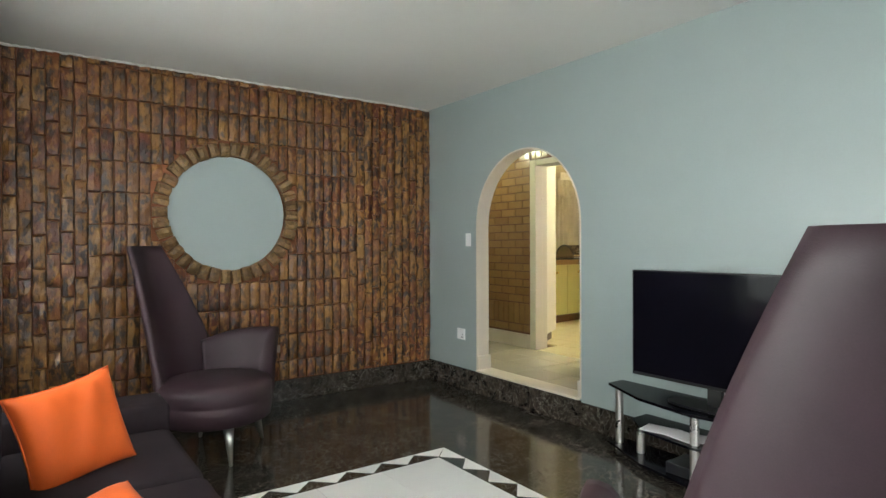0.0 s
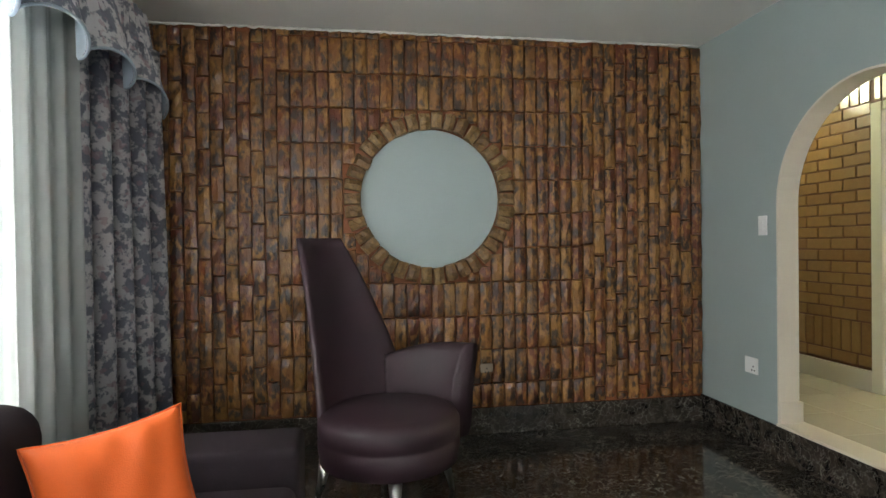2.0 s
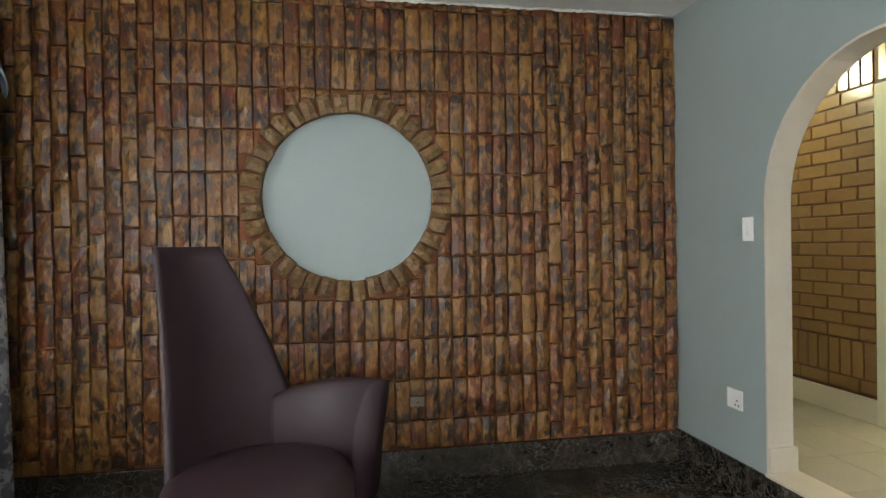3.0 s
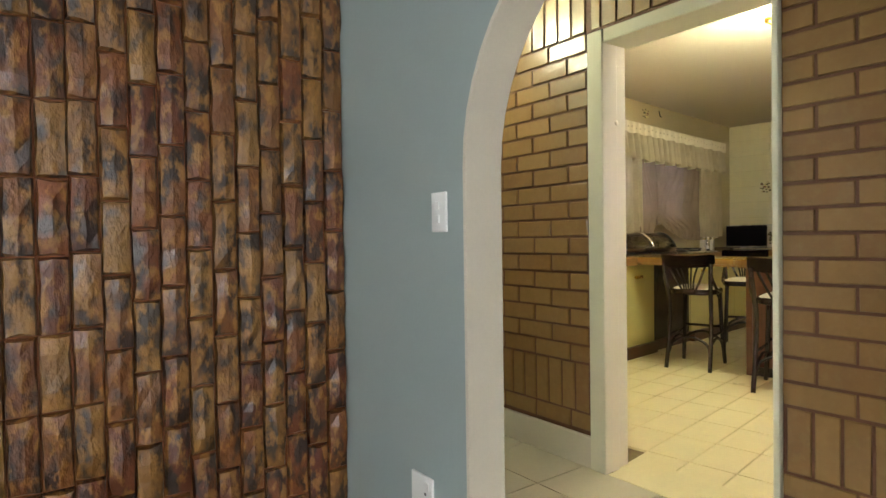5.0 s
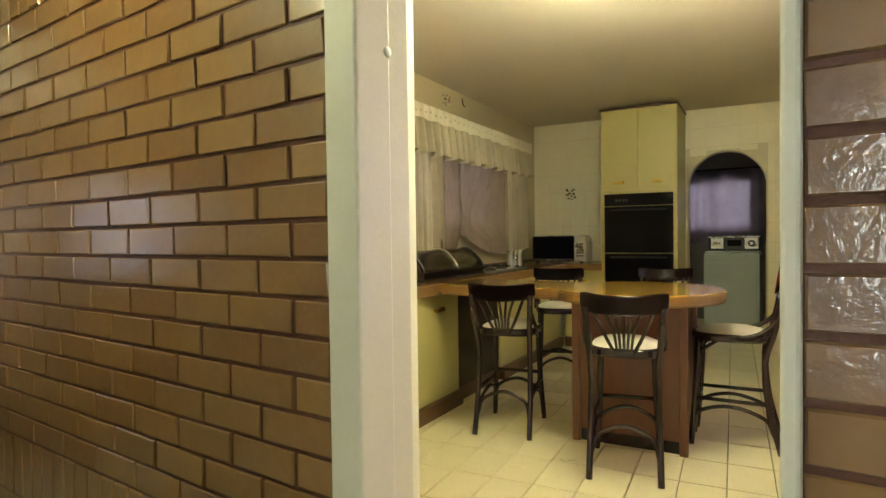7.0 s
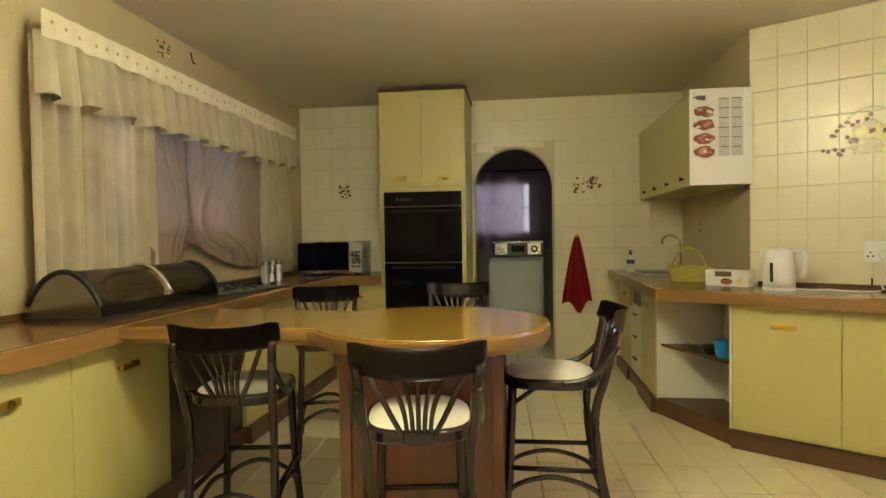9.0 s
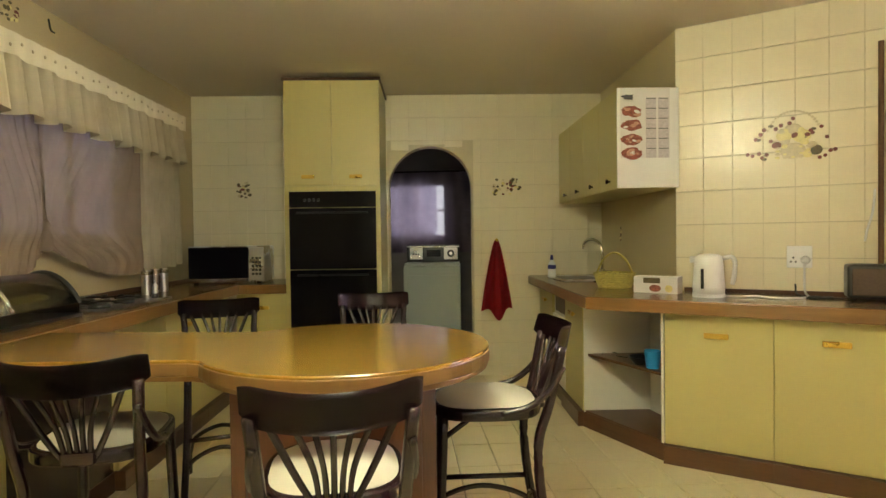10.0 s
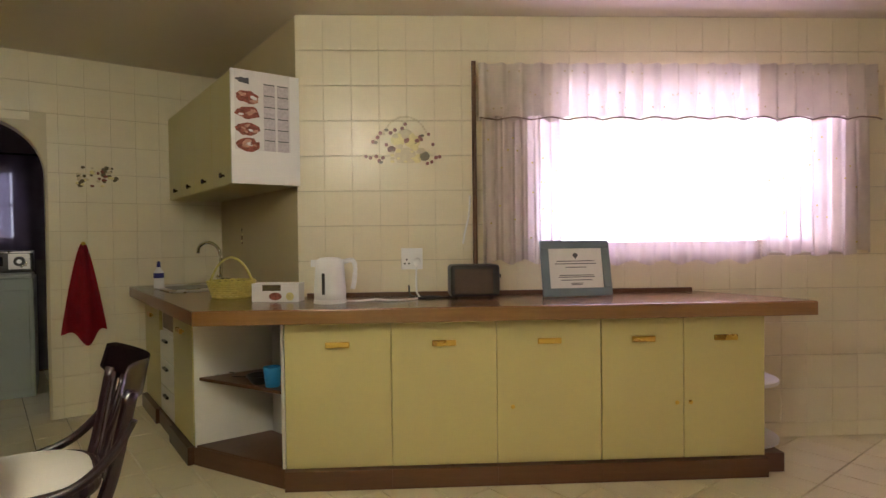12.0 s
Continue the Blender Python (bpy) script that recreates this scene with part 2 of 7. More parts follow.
def wood(name, dark, light, rough, axis_scale, coat=0.4, knots=0.0, streak=None):
    m, nt, b = nodes_of(name)
    v = coords(nt, axis_scale, True)
    n1, n2 = noise_tex(nt, v, 1.0, 5.0, 0.6), noise_tex(nt, v, 9.0, 3.0, 0.6)
    c = ramp(nt, mixc(nt, 0.35, n1, n2), [(0.32, dark), (0.52, tuple((p + q) / 2 for p, q in zip(dark, light))), (0.7, light)])
    if streak:
        s = noise_tex(nt, coords(nt, streak, True), 1.0, 3.0, 0.6)
        c = mixc(nt, ramp(nt, s, [(0.52, (0, 0, 0)), (0.62, (0.85, 0.85, 0.85))]), c, tuple(x * 0.55 for x in dark))
        c = mixc(nt, ramp(nt, s, [(0.34, (0.5, 0.5, 0.5)), (0.42, (0, 0, 0))]), c, tuple(min(1, x * 1.25) for x in light))
    if knots:
        kv = coords(nt, (1, 1, 1), True)
        c = mixc(nt, ramp(nt, noise_tex(nt, kv, 9.0, 1.0), [(0.68, (0, 0, 0)), (0.76, (knots, knots, knots))]), c, tuple(x * 0.45 for x in dark))
    nt.links.new(c, b.inputs["Base Color"])
    b.inputs["Roughness"].default_value = rough
    b.inputs["Coat Weight"].default_value = coat
    b.inputs["Coat Roughness"].default_value = 0.12
    bump(nt, b, n2, 0.08, 0.003)
    return m


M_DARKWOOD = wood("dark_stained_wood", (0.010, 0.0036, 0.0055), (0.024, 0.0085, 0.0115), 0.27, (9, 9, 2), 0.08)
M_TABLE = wood("varnished_pine", (0.185, 0.100, 0.011), (0.285, 0.165, 0.022), 0.24, (14, 1.6, 3), 0.5, 0.8)
M_WORKTOP = wood("wood_laminate_worktop", (0.135, 0.062, 0.022), (0.20, 0.10, 0.036), 0.26, (3, 26, 26), 0.35)
M_WORKEDGE = wood("wood_worktop_edge", (0.18, 0.092, 0.027), (0.26, 0.14, 0.042), 0.3, (3, 3, 40), 0.4)
M_PLINTH = wood("brown_plinth", (0.075, 0.030, 0.012), (0.12, 0.052, 0.02), 0.4, (3, 3, 30), 0.2)
M_REDWOOD = wood("red_brown_panel", (0.10, 0.032, 0.012), (0.16, 0.055, 0.02), 0.35, (20, 20, 2), 0.4)


def marble():
    m, nt, b = nodes_of("dark_brown_marble_tile")
    ge = nt.nodes.new("ShaderNodeNewGeometry")
    v = ge.outputs["Position"]
    warp = nt.nodes.new("ShaderNodeTexNoise")
    nt.links.new(v, warp.inputs["Vector"])
    warp.inputs["Scale"].default_value = 7.0
    warp.inputs["Detail"].default_value = 5.0
    vv = nt.nodes.new("ShaderNodeVectorMath")
    vv.operation = "MULTIPLY_ADD"
    nt.links.new(warp.outputs["Color"], vv.inputs[0])
    vv.inputs[1].default_value = (0.28, 0.28, 0.28)
    nt.links.new(v, vv.inputs[2])
    vo = nt.nodes.new("ShaderNodeTexVoronoi")
    vo.feature = "DISTANCE_TO_EDGE"
    nt.links.new(vv.outputs[0], vo.inputs["Vector"])
    vo.inputs["Scale"].default_value = 19.0
    vein = ramp(nt, vo.outputs["Distance"], [(0.0, (0.75, 0.75, 0.75)), (0.05, (0.0, 0.0, 0.0))])
    gate = ramp(nt, noise_tex(nt, v, 5.0), [(0.30, (0, 0, 0)), (0.60, (1, 1, 1))])
    c = ramp(nt, noise_tex(nt, v, 14.0, 6.0, 0.65), [(0.3, (0.013, 0.010, 0.009)), (0.55, (0.044, 0.035, 0.028)), (0.75, (0.095, 0.076, 0.060))])
    c = mixc(nt, mixc(nt, 1.0, vein, gate, "MULTIPLY"), c, (0.23, 0.215, 0.185))
    nt.links.new(c, b.inputs["Base Color"])
    b.inputs["Roughness"].default_value = 0.12
    b.inputs["Specular IOR Level"].default_value = 0.6
    bump(nt, b, noise_tex(nt, v, 3.0, 2.0), 0.02, 0.02)
    return m


M_MARBLE = marble()
M_WHITETILE = surface("white_polished_tile", (0.74, 0.73, 0.72), 0.12, vary=0.03, scale=2.5, relief=0.02, spread=0.05)


def cloth(name, color, see=0.35, glow=0.5, vary=0.06, rough=0.85, pattern=None):
    """Curtain cloth: diffuse and translucent, with holes between the threads for sheer kinds."""
    m, nt, b = nodes_of(name)
    out = nt.nodes["Material Output"]
    v = coords(nt)
    col = ramp(nt, noise_tex(nt, v, 5.0), [(0.3, tuple(c * (1 - vary) for c in color)), (0.7, tuple(min(1, c * (1 + vary)) for c in color))])
    if pattern:
        n1 = noise_tex(nt, v, 15.0, 4.0, 0.6)
        n2 = noise_tex(nt, v, 31.0, 3.0, 0.5)
        n3 = noise_tex(nt, v, 17.0, 2.0, 0.5)
        col = mixc(nt, ramp(nt, n1, [(0.465, (0, 0, 0)), (0.53, (1, 1, 1))]), col, pattern[0])
        col = mixc(nt, ramp(nt, n2, [(0.60, (0, 0, 0)), (0.64, (0.8, 0.8, 0.8))]), col, pattern[1])
        col = mixc(nt, ramp(nt, n3, [(0.60, (0, 0, 0)), (0.64, (0.6, 0.6, 0.6))]), col, pattern[2])
    d = add(nt, "ShaderNodeBsdfDiffuse", Color=col, Roughness=rough)
    t = add(nt, "ShaderNodeBsdfTranslucent", Color=col)
    mx = nt.nodes.new("ShaderNodeMixShader")
    mx.inputs[0].default_value = glow
    nt.links.new(d.outputs[0], mx.inputs[1])
    nt.links.new(t.outputs[0], mx.inputs[2])
    last = mx.outputs[0]
    if see > 0:
        tr = nt.nodes.new("ShaderNodeBsdfTransparent")
        m2 = nt.nodes.new("ShaderNodeMixShader")
        m2.inputs[0].default_value = see
        nt.links.new(last, m2.inputs[1])
        nt.links.new(tr.outputs[0], m2.inputs[2])
        last = m2.outputs[0]
    nt.links.new(last, out.inputs["Surface"])
    return m


M_SHEER = cloth("white_sheer_voile", (0.66, 0.67, 0.66), 0.12, 0.38)
M_FLORAL = cloth("grey_floral_drape", (0.25, 0.255, 0.30), 0.0, 0.12, 0.1, 0.9, [(0.68, 0.65, 0.66), (0.20, 0.20, 0.24), (0.46, 0.32, 0.35)])
M_LINING = cloth("pale_blue_lining", (0.42, 0.48, 0.55), 0.0, 0.3)
M_LACE = cloth("cream_lace", (0.54, 0.47, 0.34), 0.02, 0.14, 0.12)
M_LACEHEAD = cloth("white_lace_heading", (0.74, 0.67, 0.52), 0.0, 0.1, 0.05)
M_LACESIDE = cloth("cream_lace_panel", (0.50, 0.43, 0.31), 0.03, 0.12, 0.12)
M_MAUVE = cloth("mauve_sheer", (0.255, 0.19, 0.145), 0.03, 0.04, 0.1)
M_LACEPINK = cloth("white_lace", (0.68, 0.61, 0.55), 0.05, 0.32, 0.08)
M_VALANCE = cloth("white_lace_valance", (0.70, 0.64, 0.56), 0.03, 0.27, 0.1)
M_VIOLET = cloth("violet_grey_sheer", (0.18, 0.145, 0.185), 0.06, 0.30, 0.1)


def glass():
    m, nt, b = nodes_of("window_glass")
    b.inputs["Base Color"].default_value = (1, 1, 1, 1)
    b.inputs["Roughness"].default_value = 0.0
    b.inputs["Transmission Weight"].default_value = 1.0
    b.inputs["IOR"].default_value = 1.02
    return m


M_GLASS = glass()


def glowing(name, color, strength):
    m, nt, b = nodes_of(name)
    b.inputs["Base Color"].default_value = (*color, 1)
    b.inputs["Emission Color"].default_value = (*color, 1)
    b.inputs["Emission Strength"].default_value = strength
    return m


M_OUTSIDE = glowing("bright_overcast_distance", (1.0, 1.0, 1.0), 6.0)
M_OUTSIDE_HALL = glowing("open_overcast_sky", (0.95, 0.97, 1.0), 14.0)
M_OUTSIDE_DIM = glowing("shaded_yard_distance", (0.62, 0.60, 0.72), 0.30)
M_LAMP = glowing("lit_lamp_glass", (1.0, 0.86, 0.45), 9.0)


# ---------------------------------------------------------------- mesh helpers
def mesh_of(name, bm, material):
    me = bpy.data.meshes.new(name)
    bm.to_mesh(me)
    bm.free()
    if material:
        me.materials.append(material)
    return me


def part(name, bm, material, parent, label="", smooth=False):
    """Link a bmesh as ONE mesh object under a thing or under a part."""
    ob = new(name, mesh_of(name, bm, material))
    if smooth:
        ob.data.shade_smooth()
    ob.parent = parent
    if label:
        ob["label"] = label
    return ob


def thing(name, label, category, m=None, group="", kind=""):
    ob = new(name)
    ob.empty_display_size = 0.1
    if m is not None:
        ob.matrix_world = m
    return tagged(ob, label, category, group, kind)


def solid(name, bm, material, label, category, group="", kind="", m=None, smooth=False):
    ob = new(name, mesh_of(name, bm, material))
    if smooth:
        ob.data.shade_smooth()
    if m is not None:
        ob.matrix_world = m
    return tagged(ob, label, category, group, kind)


def box(lo, hi, bevel=0.0, seg=2, bm=None, m=None):
    bm = bm or bmesh.new()
    made = bmesh.ops.create_cube(bm, size=1.0)["verts"]
    for v in made:
        v.co = Vector([(a + b) / 2 + c * (b - a) for a, b, c in zip(lo, hi, v.co)])
    if bevel:
        edges = list({e for v in made for e in v.link_edges})
        res = bmesh.ops.bevel(bm, geom=edges, offset=bevel, segments=seg, profile=0.5, affect="EDGES")
        made = list({v for f in res["faces"] for v in f.verts} | {v for v in made if v.is_valid})
    if m is not None:
        for v in made:
            v.co = m @ v.co
    return bm


def prism(outline, z0, z1, bevel=0.0, seg=2, bm=None):
    """A flat plate with that outline (x, y), from z0 to z1."""
    bm = bm or bmesh.new()
    low = [bm.verts.new((x, y, z0)) for x, y in outline]
    top = [bm.verts.new((x, y, z1)) for x, y in outline]
    n = len(outline)
    faces = [bm.faces.new(low[::-1]), bm.faces.new(top)]
    faces += [bm.faces.new((low[i], low[(i + 1) % n], top[(i + 1) % n], top[i])) for i in range(n)]
    bmesh.ops.recalc_face_normals(bm, faces=faces)
    if bevel:
        bmesh.ops.bevel(bm, geom=list({e for f in faces[:2] for e in f.edges}), offset=bevel, segments=seg, profile=0.5, affect="EDGES")
    return bm


def lathe(profile, n=32, bm=None, m=None):
    """Turn (radius, z) pairs round the z axis."""
    bm = bm or bmesh.new()
    rings = []
    for r, z in profile:
        if r < 1e-5:
            rings.append([bm.verts.new((0, 0, z))])
        else:
            rings.append([bm.verts.new((r * math.cos(2 * math.pi * i / n), r * math.sin(2 * math.pi * i / n), z)) for i in range(n)])
    made = [v for ring in rings for v in ring]
    for a, b in zip(rings, rings[1:]):
        for i in range(n):
            j = (i + 1) % n
            if len(a) == 1 and len(b) == 1:
                continue
            if len(a) == 1:
                bm.faces.new((a[0], b[j], b[i]))
            elif len(b) == 1:
                bm.faces.new((a[i], a[j], b[0]))
            else:
                bm.faces.new((a[i], a[j], b[j], b[i]))
    if m is not None:
        for v in made:
            v.co = m @ v.co
    return bm


def tube(points, radius, n=10, bm=None, closed=False, flat=1.0):
    """A bar along a line of points; radius may be one number or one per point."""
    bm = bm or bmesh.new()
    pts = [Vector(p) for p in points]
    rad = [radius] * len(pts) if isinstance(radius, (int, float)) else list(radius)
    rings = []
    up = Vector((0, 0, 1))
    for i, p in enumerate(pts):
        a, b = (pts[i - 1], pts[(i + 1) % len(pts)]) if closed else (pts[max(i - 1, 0)], pts[min(i + 1, len(pts) - 1)])
        d = (b - a).normalized()
        side = d.cross(up)
        if side.length < 0.05:
            side = d.cross(Vector((0, 1, 0)))
        side.normalize()
        up2 = side.cross(d).normalized()
        rings.append([bm.verts.new(p + rad[i] * (math.cos(2 * math.pi * k / n) * side + flat * math.sin(2 * math.pi * k / n) * up2)) for k in range(n)])
    pairs = list(zip(rings, rings[1:])) + ([(rings[-1], rings[0])] if closed else [])
    for a, b in pairs:
        for k in range(n):
            bm.faces.new((a[k], a[(k + 1) % n], b[(k + 1) % n], b[k]))
    if not closed:
        bm.faces.new(rings[0][::-1])
        bm.faces.new(rings[-1])
    return bm


def smooth_path(points, per=6):
    """Points along a Catmull-Rom curve through the given ones."""
    p = [Vector(q) for q in points]
    p = [2 * p[0] - p[1]] + p + [2 * p[-1] - p[-2]]
    out = []
    for i in range(1, len(p) - 2):
        for k in range(per):
            t = k / per
            out.append(0.5 * (2 * p[i] + (p[i + 1] - p[i - 1]) * t + (2 * p[i - 1] - 5 * p[i] + 4 * p[i + 1] - p[i + 2]) * t * t + (3 * p[i] - p[i - 1] - 3 * p[i + 1] + p[i + 2]) * t ** 3))
    out.append(p[-2])
    return out


def sheet(f, nu, nv, thick=0.0, bm=None):
    """A skin over f(u, v), u and v from 0 to 1; with thickness if asked."""
    bm = bm or bmesh.new()
    grid = [[bm.verts.new(f(i / nu, j / nv)) for j in range(nv + 1)] for i in range(nu + 1)]
    faces = []
    for i in range(nu):
        for j in range(nv):
            faces.append(bm.faces.new((grid[i][j], grid[i + 1][j], grid[i + 1][j + 1], grid[i][j + 1])))
    if thick:
        bmesh.ops.solidify(bm, geom=faces, thickness=thick)
    return bm


def super_ellipse(a, b, p, n=40):
    pts = []
    for i in range(n):
        t = 2 * math.pi * i / n
        c, s = math.cos(t), math.sin(t)
        pts.append((a * math.copysign(abs(c) ** (2 / p), c), b * math.copysign(abs(s) ** (2 / p), s)))
    return pts


def arch_points(y0, y1, spring, top, n=24):
    mid, half = (y0 + y1) / 2, (y1 - y0) / 2
    return [(mid + half * math.cos(math.pi * i / n), spring + (top - spring) * math.sin(math.pi * i / n)) for i in range(n + 1)]


def arch_wall(x0, x1, ya, yb, z0, z1, y0, y1, base, spring, top):
    """A wall between x0 and x1 with an arched opening through it."""
    bm = bmesh.new()
    arc = arch_points(y0, y1, spring, top)
    rings = []
    for x in (x0, x1):
        inner = [(x, y1, base)] + [(x, y, z) for y, z in arc] + [(x, y0, base)]
        outer = [(x, yb, base)] + [(x, yb if i < 3 else (ya if i > len(arc) - 4 else ya + (yb - ya) * (1 - (i - 3) / (len(arc) - 7))), z1 if 3 <= i <= len(arc) - 4 else (spring + (z1 - spring) * (i / 3) if i < 3 else spring + (z1 - spring) * ((len(arc) - 1 - i) / 3))) for i in range(len(arc))] + [(x, ya, base)]
        rings.append(([bm.verts.new(p) for p in inner], [bm.verts.new(p) for p in outer]))
    (i0, o0), (i1, o1) = rings
    for k in range(len(i0) - 1):
        bm.faces.new((i0[k], i0[k + 1], o0[k + 1], o0[k]))
        bm.faces.new((i1[k + 1], i1[k], o1[k], o1[k + 1]))
        bm.faces.new((o0[k], o0[k + 1], o1[k + 1], o1[k]))
    for a in (0, -1):
        bm.faces.new((i0[a], o0[a], o1[a], i1[a]))
    if base > z0:
        box((x0, ya, z0), (x1, yb, base), bm=bm)
    bmesh.ops.recalc_face_normals(bm, faces=bm.faces[:])
    return bm


def arch_lining(x0, x1, y0, y1, base, spring, top, t=0.004, proud=0.003):
    """The painted reveal of an arched opening, a thin plaster skin."""
    bm = bmesh.new()
    arc = [(y1, base)] + arch_points(y0, y1, spring, top) + [(y0, base)]
    mid = ((y0 + y1) / 2, spring)
    rows = []
    for y, z in arc:
        d = Vector((mid[0] - y, (mid[1] - z) if z > spring else 0.0))
        d = d.normalized() * t if d.length > 1e-6 else Vector((0, 0))
        rows.append([bm.verts.new((x, y + q * d.x, z + q * d.y)) for x, q in ((x0 - proud, 0), (x0 - proud, 1), (x1 + proud, 1), (x1 + proud, 0))])
    for a, b in zip(rows, rows[1:]):
        for k in range(4):
            bm.faces.new((a[k], a[(k + 1) % 4], b[(k + 1) % 4], b[k]))
    bmesh.ops.recalc_face_normals(bm, faces=bm.faces[:])
    return bm


# ---------------------------------------------------------------- structure of the lounge
solid("floor", box((LIV_X0 - 0.2, LIV_Y0 - 0.2, -0.15), (HALL_X0, LIV_Y1 + 0.3, 0.0)), M_MARBLE, "polished dark brown veined marble tile floor of the lounge", "floor", kind="structure")
solid("ceiling", box((LIV_X0 - 0.2, LIV_Y0 - 0.2, LIV_H), (LIV_X1 + 0.08, LIV_Y1 + 0.3, LIV_H + 0.12)), M_CEIL, "smooth white painted ceiling of the lounge", "ceiling", kind="structure")
wall_north = solid("wall_north", box((LIV_X0 - 0.2, LIV_Y1 + 0.055, 0), (LIV_X1, LIV_Y1 + 0.3, LIV_H)), M_BLUE, "feature wall of stained upright split bricks round a niche", "wall", kind="structure")
bm = box((LIV_X0, LIV_Y0 - 0.2, 0), (0.2, LIV_Y0, LIV_H))
box((2.2, LIV_Y0 - 0.2, 0), (LIV_X1, LIV_Y0, LIV_H), bm=bm)
box((0.2, LIV_Y0 - 0.2, 0), (2.2, LIV_Y0, 0.8), bm=bm)
box((0.2, LIV_Y0 - 0.2, 2.2), (2.2, LIV_Y0, LIV_H), bm=bm)
solid("wall_rear", bm, M_BLUE, "blue grey painted lounge wall with a rear window", "wall", kind="structure")
wall_arch = solid("wall_arch", arch_wall(LIV_X1, HALL_X0, LIV_Y0 - 0.2, LIV_Y1 + 2.3, 0.0, 3.0, ARCH_Y0, ARCH_Y1, FLOOR2, ARCH_SPRING, ARCH_TOP), M_BLUE, "blue grey painted wall with a round-topped archway", "wall", kind="structure")
part("arch_reveal", arch_lining(LIV_X1, HALL_X0, ARCH_Y0, ARCH_Y1, FLOOR2, ARCH_SPRING, ARCH_TOP, 0.012, 0.003), M_CREAM, wall_arch, "cream painted reveal of the archway")
part("reveal_foot", box((LIV_X1 - 0.008, ARCH_Y1 - 0.034, FLOOR2 + 0.004), (HALL_X0 + 0.012, ARCH_Y1 - 0.012, FLOOR2 + 0.125), 0.004), M_CREAM, wall_arch, "cream skirting block at the foot of the reveal")
part("reveal_foot", box((LIV_X1 - 0.008, ARCH_Y0 + 0.012, FLOOR2 + 0.004), (HALL_X0 + 0.012, ARCH_Y0 + 0.034, FLOOR2 + 0.125), 0.004), M_CREAM, wall_arch)

# ragged bead of white ceiling paint along the top of the bricks
rp = random.Random(3)
bead = [(LIV_X0 + 0.02 * i, LIV_Y1 - 0.012 + rp.uniform(-0.004, 0.004), LIV_H - 0.004 - rp.uniform(0, 0.007)) for i in range(int((LIV_X1 - LIV_X0) / 0.02))]
solid("trim", tube(bead, [rp.uniform(0.004, 0.011) for _ in bead], 6), M_CEIL, "ragged bead of white paint above the bricks", "trim", kind="structure")

# window wall with an opening for the wide lounge window
WL_Y0, WL_Y1, WL_Z0, WL_Z1 = 0.55, 3.36, 0.45, 2.35
bm = box((LIV_X0 - 0.2, LIV_Y0, 0), (LIV_X0, WL_Y0, LIV_H))
box((LIV_X0 - 0.2, WL_Y1, 0), (LIV_X0, LIV_Y1 + 0.3, LIV_H), bm=bm)
box((LIV_X0 - 0.2, WL_Y0, 0), (LIV_X0, WL_Y1, WL_Z0), bm=bm)
box((LIV_X0 - 0.2, WL_Y0, WL_Z1), (LIV_X0, WL_Y1, LIV_H), bm=bm)
solid("wall_window", bm, M_BLUE, "blue grey painted wall around the wide lounge window", "wall", kind="structure")


def window(name, m, w, h, nx, nz, label):
    """Steel window, local x along it, y outwards, z up from its sill; frame, mullions and panes."""
    win = thing(name, label, "window", m, kind="structure")
    t = 0.035
    for lo, hi in (((0, 0, 0), (t, 0.05, h)), ((w - t, 0, 0), (w, 0.05, h)), ((t, 0, 0), (w - t, 0.05, t)), ((t, 0, h - t), (w - t, 0.05, h))):
        part("window_frame", box(lo, hi, 0.004), M_WHITE, win)
    for i in range(1, nx):
        part("mullion", box((w * i / nx - 0.014, 0.008, t), (w * i / nx + 0.014, 0.042, h - t), 0.003), M_WHITE, win)
    for j in range(1, nz):
        part("transom", box((t, 0.01, h * j / nz - 0.012), (w - t, 0.04, h * j / nz + 0.012), 0.003), M_WHITE, win)
    for i in range(nx):
        pane = part("pane", box((w * i / nx + 0.014, 0.022, t), (w * (i + 1) / nx - 0.014, 0.027, h - t)), M_GLASS, win)
        pane.visible_shadow = False
    part("window_sill", box((-0.05, -0.10, -0.04), (w + 0.05, 0.0, 0.0), 0.006), M_WHITE, win)
    return win


window("window_1", pose(LIV_X0 - 0.1, WL_Y0, WL_Z0, 0, 0, 90), WL_Y1 - WL_Y0, WL_Z1 - WL_Z0, 4, 1, "wide white steel lounge window behind sheer curtains")

window("window_6", pose(HW_X0, 6.88, HW_Z0), HW_X1 - HW_X0, HW_Z1 - HW_Z0, 1, 1, "small white steel window at the end of the hall")
window("window_5", pose(2.2, LIV_Y0 - 0.1, 0.8, 0, 0, 180), 2.0, 1.4, 3, 1, "white steel rear window of the lounge")

# marble skirting along the walls, and the dark riser under the arch
for lo, hi in (((LIV_X0, LIV_Y1 - 0.012, 0), (LIV_X1 - 0.012, LIV_Y1 + 0.012, 0.175)), ((LIV_X1 - 0.012, ARCH_Y1, 0), (LIV_X1 + 0.002, LIV_Y1 + 0.012, 0.185)), ((LIV_X1 - 0.012, LIV_Y0, 0), (LIV_X1 + 0.002, ARCH_Y0, 0.175))):
    solid("baseboard", box(lo, hi, 0.002), M_MARBLE, "dark veined marble skirting along the lounge wall", "skirting", kind="structure")
solid("step_riser", box((LIV_X1 - 0.022, ARCH_Y0 + 0.002, 0), (LIV_X1 + 0.001, ARCH_Y1 - 0.002, FLOOR2 - 0.012), 0.002), M_MARBLE, "dark veined marble riser of the step under the arch", "step", kind="structure")
